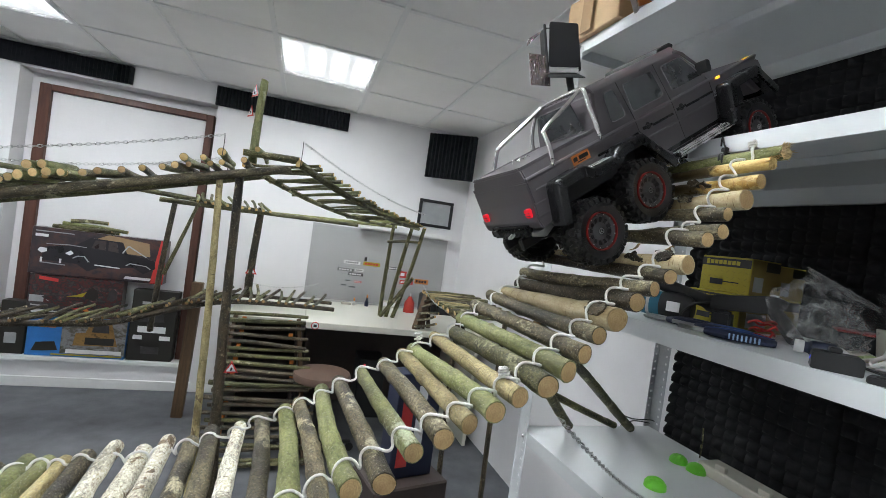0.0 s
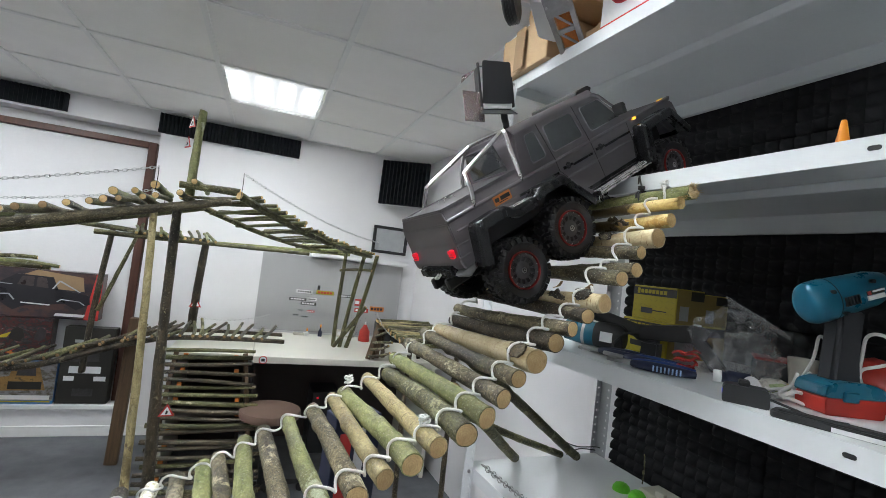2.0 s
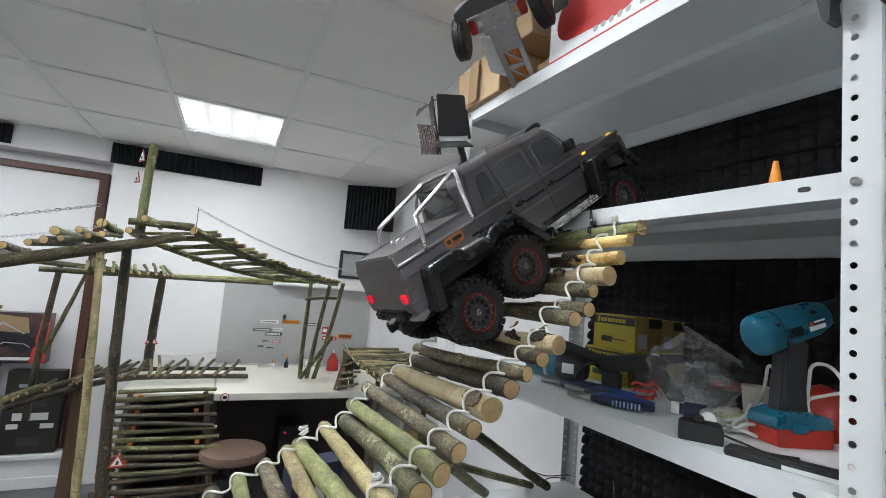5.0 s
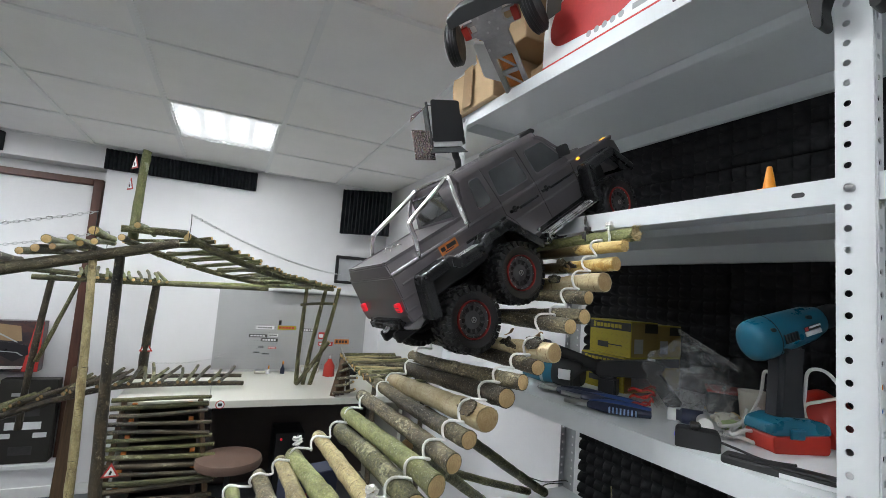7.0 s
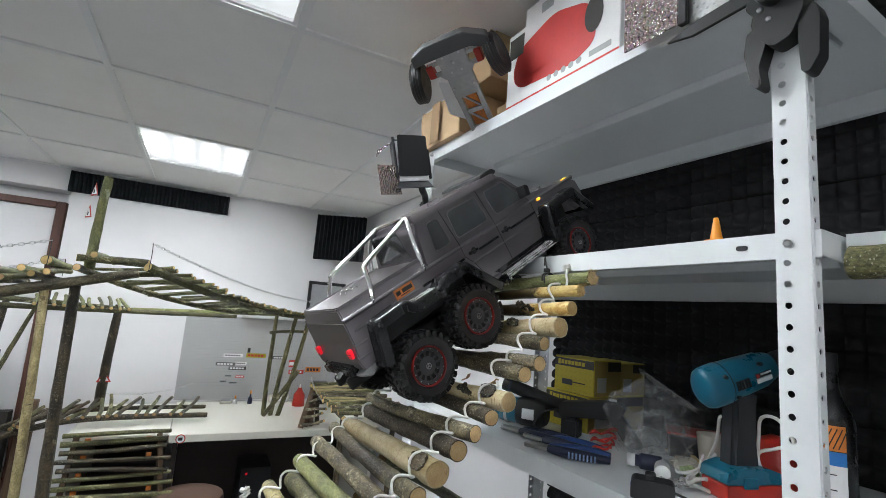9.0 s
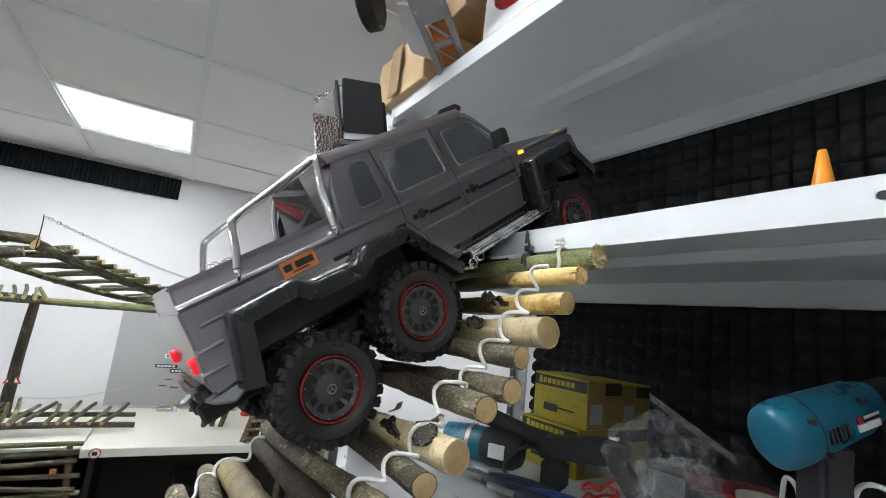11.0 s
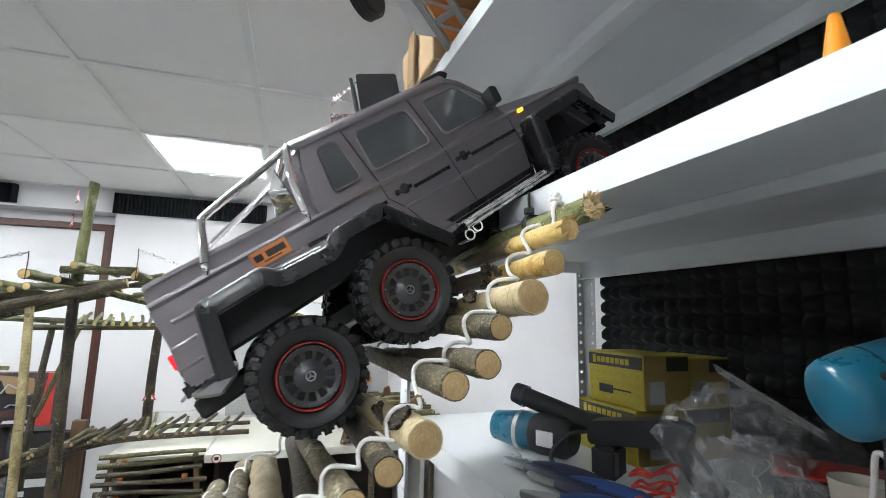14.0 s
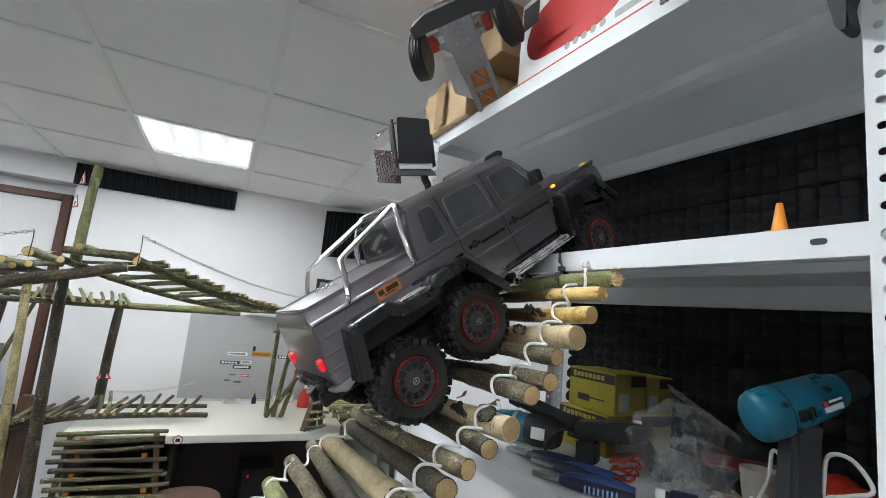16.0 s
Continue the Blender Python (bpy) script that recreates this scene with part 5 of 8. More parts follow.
# sticker: dark strokes on an orange field
stick = part("sticker", boxes((-0.025, 0.025, -0.0004, 0.0, -0.0095, 0.0095), bevel=0.0002), LABEL_ORANGE, truck, "orange rectangular sticker with dark bars", at=pose(0.036, -SIDE - 0.0014, 0.1285) @ Matrix.Diagonal((0.86, 1, 0.9, 1)))
bm = bmesh.new()
for x0, x1 in ((-0.021, -0.010), (-0.005, 0.021)):
    box(bm, x0, x1, -0.0008, -0.0004, -0.003, 0.005)
box(bm, -0.012, 0.012, -0.0008, -0.0004, -0.0065, -0.0048)
part("print_bar", bm, INK, stick)
# engine badge
cu = bpy.data.curves.new("badge", "FONT")
cu.body, cu.size, cu.extrude = "V8", 0.009, 0.0002
tmp = new("badge_text", cu)
bpy.context.view_layer.update()
me = bpy.data.meshes.new_from_object(tmp.evaluated_get(bpy.context.evaluated_depsgraph_get()))
bpy.data.objects.remove(tmp)
me.materials.append(GREY_METAL)
badge = new("badge", me)
badge.parent = body
badge.matrix_basis = pose(0.421, -SIDE - 0.0005, 0.1085, 90, 0, 0)
part("badge_bar", boxes((0.420, 0.434, -SIDE - 0.0006, -SIDE - 0.0001, 0.1035, 0.1055)), GREY_METAL, body)
# chassis
bm = boxes((-0.10, 0.57, -0.034, -0.022, 0.012, 0.034), (-0.10, 0.57, 0.022, 0.034, 0.012, 0.034), (0.18, 0.40, -0.045, 0.045, 0.005, 0.045), (0.30, 0.36, -0.03, 0.03, -0.012, 0.01), bevel=0.003)
part("chassis", bm, MATTE, truck, "black ladder chassis")
for x0, x1, z1 in ((-0.060, 0.175, 0.104), (0.425, 0.53, 0.108)):
    part("arch_liner", boxes((x0, x1, -0.084, 0.084, 0.062, z1), bevel=0.004), MATTE, truck, "black inner arch")
HUBS = (("rear", 0.006, -0.003), ("middle", 0.142, 0.012), ("front", 0.474, 0.002))
for n, x, z in HUBS:
    part("axle", tube([(x, -0.086, z), (x, 0.086, z)], 0.009, 10), MATTE, truck, "black axle", smooth=True)
    part("differential", turned([(0.004, -0.022), (0.018, -0.014), (0.021, 0.0), (0.018, 0.014), (0.004, 0.022)], 14, "y"), MATTE, truck, at=pose(x, -0.015, z), smooth=True)
    for s in (-1, 1):
        coil = [(x + 0.006 * math.cos(a) + 0.012, s * 0.055 + 0.006 * math.sin(a), z + 0.008 + a * 0.0014) for a in [k * 0.52 for k in range(72)]]
        part("shock", tube(coil, 0.0011, 5), GREY_METAL, truck, "coil spring damper")
        part("link_arm", tube([(x - 0.01, s * 0.04, z - 0.006), (x + 0.09 if x < 0.1 else x - 0.09, s * 0.03, 0.012)], 0.0035, 6), GREY_METAL, truck, "steel link arm")


# the body sits low on its springs
for ob in truck.children:
    if ob.name.split(".")[0] in ("body", "cab", "mirror", "rear_flare", "front_flare", "tail_lamp", "tonneau", "bed_rim", "clip", "rear_bumper", "tow_hook", "front_bumper", "grille", "roof_bar", "roll_post", "roll_rail", "roll_foot", "roll_bar", "sticker", "arch_liner"):
        ob.matrix_basis = Matrix.Translation((0.006, 0, -0.004)) @ Matrix.Diagonal((0.957, 1, 1, 1)) @ ob.matrix_basis
        if ob.name.startswith("roll_"):
            ob.matrix_basis = Matrix.Translation((0.004, 0, 0.002)) @ ob.matrix_basis


# flat panels keep flat reflections beside their rounded edges
for ob in truck.children_recursive:
    if ob.name.split(".")[0] in ("body", "bed_shoulder", "bonnet", "cab", "rear_bumper", "front_bumper", "mirror", "roof_bar", "bed_rim", "tail_lamp", "rear_flare", "front_flare", "roof_rail"):
        ob.modifiers.new("weighted_normal", "WEIGHTED_NORMAL").keep_sharp = True


# wheels: one is built, the others are copies of its meshes
def lug(bm, a, y, r, l, w, h, skew):
    m = Matrix.Rotation(a, 4, "Y") @ Matrix.Translation((0, y, r)) @ Matrix.Rotation(skew, 4, "Z")
    vs = [bm.verts.new(m @ Vector((x * k, yy * k, z))) for z, k in ((-0.004, 1.0), (h, 0.82)) for x, yy in ((-l / 2, -w / 2), (l / 2, -w / 2), (l / 2, w / 2), (-l / 2, w / 2))]
    for f in ((4, 5, 6, 7), (0, 1, 5, 4), (1, 2, 6, 5), (2, 3, 7, 6), (3, 0, 4, 7)):
        bm.faces.new([vs[k] for k in f])


def wheel_parts():
    R, W = 0.0565, 0.050
    tyre = turned([(0.0335, 0.006), (0.0350, 0.001), (0.0385, -0.0012), (0.048, -0.0025), (0.0535, 0.002), (0.0565, 0.009), (0.0570, 0.025), (0.0565, 0.041), (0.0535, 0.048), (0.048, 0.0525), (0.039, 0.051), (0.0335, 0.046)], 48, "y", caps=False)
    tread = bmesh.new()
    N = 26
    for k in range(N):
        a = 2 * math.pi * k / N
        lug(tread, a, 0.018, R, 0.0080, 0.0120, 0.0040, 0.5)
        lug(tread, a + math.pi / N, 0.033, R, 0.0080, 0.0120, 0.0040, -0.5)
        lug(tread, a + 0.05, 0.0055, R - 0.001, 0.0088, 0.0100, 0.0038, 0.1)
        lug(tread, a + math.pi / N + 0.05, 0.0455, R - 0.001, 0.0088, 0.0100, 0.0038, -0.1)
        for y, s in ((-0.0005, 0), (0.0505, 0)):
            m = Matrix.Rotation(a + (0 if y < 0.01 else math.pi / N), 4, "Y")
            c = Vector((0, y, 0.0515))
            vs = [tread.verts.new(m @ (c + Vector(d))) for d in ((-0.0034, 0.002, -0.0035), (0.0034, 0.002, -0.0035), (0.0042, 0.003, 0.0055), (-0.0042, 0.003, 0.0055), (-0.003, -0.0022 if y < 0.01 else 0.0052, -0.002), (0.003, -0.0022 if y < 0.01 else 0.0052, -0.002), (0.0036, -0.001 if y < 0.01 else 0.0045, 0.005), (-0.0036, -0.001 if y < 0.01 else 0.0045, 0.005))]
            for f in ((4, 5, 6, 7), (0, 1, 5, 4), (1, 2, 6, 5), (2, 3, 7, 6), (3, 0, 4, 7)):
                tread.faces.new([vs[q] for q in f])
    bmesh.ops.recalc_face_normals(tread, faces=tread.faces)
    # sidewall with raised bars
    side = bmesh.new()
    for k in range(3):
        for j in range(7):
            a = 2 * math.pi * k / 3 + j * 0.085
            m = Matrix.Rotation(a, 4, "Y")
            box(side, -0.0012, 0.0012, -0.0028, -0.0012, 0.0425, 0.0465, m=m)
    # dished disc with twelve windows
    disc = bmesh.new()
    SEG = 72
    prof = [(0.0012, 0.0022), (0.0085, 0.0022), (0.0130, 0.0046), (0.0180, 0.0058), (0.0275, 0.0030), (0.0315, 0.0012), (0.0335, 0.0012), (0.0345, 0.008)]
    rings = lathe(disc, prof, SEG, "y")
    disc.faces.new(rings[0])
    kill = []
    disc.faces.ensure_lookup_table()
    for f in disc.faces:
        c = f.calc_center_median()
        rr = math.hypot(c.x, c.z)
        k = int((math.atan2(c.z, c.x) / (2 * math.pi) % 1) * SEG)
        if 0.0180 < rr < 0.0275 and k % 6 in (1, 2, 3, 4):
            kill.append(f)
    bmesh.ops.delete(disc, geom=kill, context="FACES")
    bmesh.ops.recalc_face_normals(disc, faces=disc.faces)
    g = bmesh.ops.extrude_face_region(disc, geom=disc.faces[:])
    for v in g["geom"]:
        if isinstance(v, bmesh.types.BMVert):
            v.co.y += 0.0028
    bmesh.ops.recalc_face_normals(disc, faces=disc.faces)
    dish = turned([(0.0335, 0.006), (0.034, 0.046), (0.030, 0.046), (0.029, 0.037), (0.002, 0.035)], 32, "y")
    ring = turned([(0.0358, -0.0016), (0.0374, -0.0016), (0.0378, 0.004), (0.0350, 0.004), (0.0358, -0.0016)], 48, "y", caps=False)
    cap = bmesh.new()
    lp = [(0.0052 * math.cos(a), 0.0018, 0.0052 * math.sin(a)) for a in [2 * math.pi * k / 20 for k in range(20)]]
    sweep(cap, lp, 0.0008, 5, closed=True)
    for k in range(3):
        a = math.pi / 2 + 2 * math.pi * k / 3
        sweep(cap, [(0, 0.0018, 0), (0.0050 * math.cos(a), 0.0018, 0.0050 * math.sin(a))], [0.0011, 0.0004], 4)
    bolts = bmesh.new()
    for k in range(12):
        a = 2 * math.pi * k / 12 + 0.13
        lathe(bolts, [(0.0001, -0.0010), (0.0010, -0.0008), (0.0012, 0.001)], 6, "y", (0.0325 * math.cos(a), 0.0012, 0.0325 * math.sin(a)))
    return tyre, tread, side, disc, dish, ring, cap, bolts


def wheel(parent, m):
    tyre, tread, side, disc, dish, ring, cap, bolts = wheel_parts()
    t = part("wheel", tyre, RUBBER, parent, "knobbly black off-road tyre and rim", smooth=True, at=m)
    part("tread", tread, RUBBER, t, "chunky tread blocks")
    tagged(part("sidewall_rib", side, RUBBER, t), kind="stuff")
    small = Matrix.Diagonal((0.895, 1, 0.895, 1))
    for b in (disc, dish, ring, cap, bolts):
        bmesh.ops.transform(b, matrix=small, verts=b.verts)
    part("rim", disc, RIM, t, "black rim with slotted windows", smooth=True)
    # barrel coloured as deep shade so the windows look dark
    part("rim_barrel", dish, RIM_SHADE, t, smooth=True)
    part("bead_ring", ring, RED_RING, t, "dull red bead ring", smooth=True)
    part("hub_emblem", cap, GREY_METAL, t, "small round silver hub emblem", smooth=True)
    part("rim_bolt", bolts, GREY_METAL, t)
    return t


first = wheel(truck, pose(0.006, -0.121, -0.003, 0, 12, 0))
for x, z, s, a in ((0.142, 0.012, -1, 40), (0.474, 0.002, -1, 75), (0.006, -0.003, 1, 20), (0.142, 0.012, 1, 55), (0.474, 0.002, 1, 5)):
    m = pose(x, s * 0.121, z, 0, a, 0 if s < 0 else 180)
    copy_thing(first, m)

# ---- the pole-and-branch course at the back of the room ----
def pole(parent, a, b, r0, r1, barkm=B_OLIVE, cut=CUT, name="pole", seed=None, bend=0.008, knots=3, label="", seg=10, rings=10):
    pole.n += 1
    return log_between(name, parent, a, b, r0, r1, barkm, cut, label, bend=bend, seed=pole.n if seed is None else seed, knots=knots, seg=seg, rings=rings)


pole.n = 900
rnd = random.Random(21)


def warning_sign(x, y, z, size=0.05, yaw=0.0, tip=1, label="small red-bordered triangular road sign on a pole"):
    """A small warning triangle: red border, white face, a dark mark."""
    t = thing("road_sign", label, "road sign", pose(x, y, z, 0, 0, yaw), "toy road signs")
    h = size * 0.87
    tri = [(-size / 2, -h / 3), (size / 2, -h / 3), (0, h * 2 / 3)]
    part("plate", solid(tri, -0.001, 0.001, "y"), RED_PRINT, t, "red triangle")
    part("face", solid([(u * 0.66, v * 0.66) for u, v in tri], -0.0024, -0.0010, "y"), WHITE_PRINT, t, "white face")
    part("mark", solid([(-size * 0.09, -h * 0.16), (size * 0.04, -h * 0.16), (size * 0.10, h * 0.06), (-size * 0.02, h * 0.16)], -0.0034, -0.0024, "y"), INK, t, "black mark")
    return t


# near upper deck: two beams with logs across, sloping down to the left
deck = thing("branch_deck", "raised deck of branches with sawn logs laid across two beams", "log bridge", pose(0, 0, 0))
A0, A1 = Vector((-0.075, 2.10, 1.565)), Vector((-1.60, 2.06, 1.135))
pole(deck, A0 + Vector((0.19, 0, 0.035)), A1, 0.017, 0.022, B_GREY, CUT_YELLOW, "beam", knots=5, rings=22)
pole(deck, A0 + Vector((0.10, 0.30, 0.02)), A1 + Vector((0, 0.30, 0)), 0.016, 0.020, B_OLIVE, CUT, "beam", knots=5, rings=22)
for k in range(27):
    t = (k + rnd.uniform(-0.3, 0.3)) / 27
    p = A0.lerp(A1, t)
    r = rnd.uniform(0.008, 0.015)
    pole(deck, p + Vector((0, -0.035 - rnd.uniform(0, 0.03), 0.018 + r)), p + Vector((rnd.uniform(-0.03, 0.03), 0.36, 0.020 + r)), r, r * 0.9, rnd.choice((B_OLIVE, B_OLIVE, B_GREY)), rnd.choice((CUT_YELLOW, CUT, CUT_DARK)), "cross_log", knots=1, rings=6)
# a heap of sawn rounds on the deck
for dx, dz, r in ((-0.60, 0.045, 0.017), (-0.637, 0.047, 0.016), (-0.675, 0.044, 0.018), (-0.62, 0.076, 0.016), (-0.656, 0.077, 0.017), (-0.715, 0.042, 0.015), (-0.755, 0.044, 0.017), (-0.56, 0.040, 0.014)):
    p = A0.lerp(A1, (-dx) / 1.52)
    pole(deck, p + Vector((0, -0.05 + rnd.uniform(-0.02, 0.02), dz - 0.005)), p + Vector((0.02, 0.16, dz)), r, r, B_GREEN, CUT, "sawn_round", knots=0, rings=5, bend=0.0)
pole(deck, (-0.040, 2.13, 1.60), (-0.035, 2.16, 1.955), 0.018, 0.015, B_GREEN, CUT, "mast", knots=3, bend=0.002, label="short upright log")
pole(deck, (-0.075, 2.09, 1.634), (0.143, 2.09, 1.640), 0.013, 0.0165, B_OLIVE, CUT_YELLOW, "cap_log", knots=2, bend=0.001)
for x, z, r in ((-0.145, 1.612, 0.016), (-0.205, 1.58, 0.012), (-0.02, 1.648, 0.012), (-0.27, 1.568, 0.015)):
    pole(deck, (x, 2.03, z), (x + 0.02, 2.40, z + 0.01), r, r * 0.85, B_GREEN, CUT_YELLOW, "cross_log", knots=1, rings=6)
pole(deck, (-0.105, 2.10, 0.0), (-0.165, 2.115, 1.535), 0.017, 0.0125, B_PALE, CUT, "leg", knots=7, rings=26, bend=0.010, label="pale knotty supporting pole")
pole(deck, (-0.03, 2.28, 0.0), (-0.105, 2.30, 1.555), 0.026, 0.017, B_DARK, CUT, "leg", knots=7, rings=26, bend=0.012, label="dark supporting pole")
warning_sign(-0.062, 2.110, 1.885, 0.056, -62)
warning_sign(-0.068, 2.108, 1.800, 0.052, -62)
warning_sign(-0.020, 2.247, 0.700, 0.060, 6)

# hanging slat bridge from the deck to the posts on the desk
hang = thing("slat_bridge", "hanging footbridge of two rails and thin branch slats", "log bridge", pose(0, 0, 0))
B0, B1 = Vector((0.143, 2.06, 1.625)), Vector((0.98, 3.05, 1.452))
D0, D1 = Vector((-0.075, 2.22, 1.600)), Vector((0.80, 3.30, 1.452))
SAG = 0.035
ra = [B0.lerp(B1, t) - Vector((0, 0, SAG * 4 * t * (1 - t))) for t in [k / 10 for k in range(11)]]
rb = [D0.lerp(D1, t) - Vector((0, 0, SAG * 5 * t * (1 - t))) for t in [k / 10 for k in range(11)]]
for pts, r in ((ra, 0.017), (rb, 0.014)):
    bm = tube(arc(pts, 3), [r * (1 - 0.3 * k / 30) for k in range(31)], 9, jitter=0.12, cap_mat=1)
    part("rail", bm, (B_OLIVE, CUT_YELLOW), hang, "long bent branch rail", smooth=True)
for k in range(27):
    t = 0.05 + 0.94 * k / 27 + rnd.uniform(-0.008, 0.008)
    i = min(int(t * 10), 9)
    f = t * 10 - i
    a, b = ra[i].lerp(ra[i + 1], f), rb[i].lerp(rb[i + 1], f)
    d = (a - b).normalized() * 0.05
    r = rnd.uniform(0.006, 0.0095)
    d = d * rnd.uniform(0.6, 1.5)
    pole(hang, a + d + Vector((0, 0, 0.018)), b - d * 0.6 + Vector((rnd.uniform(-0.02, 0.02), 0, 0.016)), r, r * 0.85, rnd.choice((B_OLIVE, B_OLIVE, B_GREEN)), CUT_YELLOW, "slat", knots=1, rings=5, seg=8)
for a, b in (((0.87, 3.37, 0.786), (0.845, 3.27, 1.47)), ((0.91, 3.34, 0.786), (0.955, 3.10, 1.47)), ((0.955, 3.33, 0.786), (1.03, 3.06, 1.46)), ((0.86, 3.30, 0.80), (1.02, 3.10, 1.10))):
    pole(hang, a, b, 0.015, 0.012, B_OLIVE, CUT, "post", knots=3)
pole(hang, (0.82, 3.22, 1.335), (1.01, 3.08, 1.36), 0.010, 0.009, B_OLIVE, CUT, "tie_branch", knots=2)
chain("rail_chain", (0.150, 2.05, 1.712), (1.02, 3.06, 1.555), 0.035, 0.0145, 0.0013, "thin steel chain strung as a handrail")
chain("rail_chain", (-0.142, 2.03, 1.680), (-1.45, 2.00, 1.375), 0.030, 0.0145, 0.0013, "thin steel chain strung along the deck")
chain("rail_chain", (-0.16, 2.42, 1.64), (-1.10, 2.40, 1.46), 0.035, 0.0145, 0.0013, "thin steel chain on the far side of the deck")
for p, h in (((0.148, 2.05, 1.638), 0.078), ((-0.142, 2.03, 1.625), 0.060), ((-0.16, 2.42, 1.60), 0.04)):
    t = thing("wire_hook", "thin dark wire post for a chain", "hook", pose(*p), "chain posts")
    part("wire", tube(arc([(0, 0, -0.03), (0.002, 0, h * 0.5), (0, 0, h)], 4), 0.0016, 6), TIE, t)

# far rail bridge along the wall
far = thing("branch_bridge", "low bridge of branch rails and short cross sticks along the wall", "log bridge", pose(0, 0, 0))
pole(far, (-1.7, 3.48, 1.475), (-0.03, 3.46, 1.430), 0.017, 0.015, B_OLIVE, CUT, "rail", knots=5, rings=20)
pole(far, (-0.62, 3.36, 1.405), (0.62, 3.34, 1.405), 0.016, 0.012, B_OLIVE, CUT, "rail", knots=5, rings=20)
pole(far, (-0.20, 3.55, 1.405), (0.92, 3.42, 1.440), 0.014, 0.012, B_GREEN, CUT, "rail", knots=4, rings=18)
for k in range(11):
    x = -0.40 + k * 0.043
    pole(far, (x, 3.30, 1.425), (x - 0.06, 3.58, 1.47), 0.010, 0.009, rnd.choice((B_GREEN, B_OLIVE)), CUT_YELLOW, "slat", knots=1, rings=5, seg=8)
pole(far, (-0.050, 3.50, 0.82), (-0.035, 3.48, 1.44), 0.027, 0.022, B_DARK, CUT, "post", knots=3)
pole(far, (-0.60, 3.46, 0.55), (-0.555, 3.45, 1.43), 0.018, 0.016, B_DARK, CUT, "post", knots=3)
pole(far, (-0.56, 3.42, 0.93), (-0.40, 3.43, 1.40), 0.013, 0.010, B_OLIVE, CUT, "brace", knots=2)
warning_sign(-0.045, 3.468, 1.005, 0.075, 0, label="small triangular road sign with a red border on a post")
chain("rail_chain", (-0.02, 3.46, 0.92), (0.44, 3.74, 0.93), 0.03, 0.0145, 0.0012, "thin sagging chain by the post")

# lower bridge that climbs from the floor side onto the desk
low = thing("branch_bridge", "arched bridge of dark branches with upright cross sticks", "log bridge", pose(0, 0, 0))
L0 = arc([(-1.75, 3.10, 0.60), (-1.13, 3.15, 0.645), (-0.75, 3.18, 0.668), (-0.42, 3.20, 0.775), (-0.16, 3.22, 0.835), (0.12, 3.24, 0.845), (0.52, 3.27, 0.835)], 6)
for off, r in ((Vector((0, -0.02, -0.012)), 0.019), (Vector((0, 0.16, 0.0)), 0.016)):
    part("rail", tube([p + off for p in L0], [r * (1 - 0.25 * k / len(L0)) for k in range(len(L0))], 9, jitter=0.15, cap_mat=1), (B_DARK, CUT), low, "long dark bent branch", smooth=True)
for k in range(40):
    f = k / 40 * (len(L0) - 2)
    p = L0[int(f)].lerp(L0[int(f) + 1], f - int(f))
    tilt = rnd.uniform(-0.02, 0.05) + (0.06 if p.x < -0.2 else 0.0)
    pole(low, p + Vector((-tilt, -0.06, 0.005)), p + Vector((tilt, 0.21, 0.045 + rnd.uniform(-0.01, 0.01))), 0.011, 0.009, rnd.choice((B_DARK, B_OLIVE)), CUT_DARK, "slat", knots=1, rings=5, seg=8)

# stepped ladder of branches in front of a small white table
lad = thing("branch_ladder", "steep ladder of dark branch rungs with wooden spacers", "ladder", pose(0, 0, 0))
R0, R1 = Vector((-0.075, 2.985, 0.80)), Vector((-0.13, 2.72, 0.02))
S0, S1 = Vector((0.285, 2.965, 0.80)), Vector((0.40, 2.70, 0.02))
for a, b in ((R0, R1), (S0, S1)):
    part("rail", boxes((-0.012, 0.012, 0.0, (b - a).length, -0.016, 0.0), bevel=0.002), PLANK, lad, "wooden side rail", at=Matrix.Translation(a.lerp(a.lerp(b, 0.0), 0)) @ (b - a).to_track_quat("Y", "Z").to_matrix().to_4x4())
for k in range(22):
    t = k / 21
    a, b = R0.lerp(R1, t), S0.lerp(S1, t)
    d = (b - a).normalized()
    up = Vector((0, -0.014, 0.004))
    r = rnd.uniform(0.011, 0.015)
    pole(lad, a - d * (0.045 + rnd.uniform(-0.015, 0.02)) + up, b + d * (0.045 + rnd.uniform(-0.02, 0.015)) + up + Vector((0, 0, rnd.uniform(-0.01, 0.01))), r, r * 0.9, rnd.choice((B_DARK, B_OLIVE, B_DARK)), CUT, "rung", knots=2, rings=8, seg=9)
    if k % 2 == 0:
        for q in (a + d * 0.05, b - d * 0.05):
            part("spacer", boxes((-0.012, 0.012, -0.010, 0.006, -0.036, -0.014), bevel=0.002), ORANGE_PRINT, lad, "orange wooden spacer", at=pose(*q))
tab = thing("side_table", "small white-topped table behind the ladder", "table", ROOM @ pose(-1.69, -0.86, 0))
part("tabletop", boxes((0.0, 0.455, 0.0, 0.80, 0.760, 0.785), bevel=0.003), DESK, tab)
part("side_panel", boxes((0.02, 0.04, 0.05, 0.78, 0.0, 0.758), bevel=0.002), DESK, tab, "white side panel")
# right side, back and shelf carry the table's shade in their colour
part("side_panel", boxes((0.415, 0.435, 0.05, 0.78, 0.0, 0.758), bevel=0.002), SHADOW_BOX, tab, "side panel coloured dark for shade")
part("back_panel", boxes((0.042, 0.413, 0.74, 0.76, 0.0, 0.758)), SHADOW_BOX, tab, "back panel coloured dark for shade")
part("shelf", boxes((0.042, 0.413, 0.06, 0.735, 0.40, 0.418)), SHADOW_BOX, tab, "shelf coloured dark for shade")

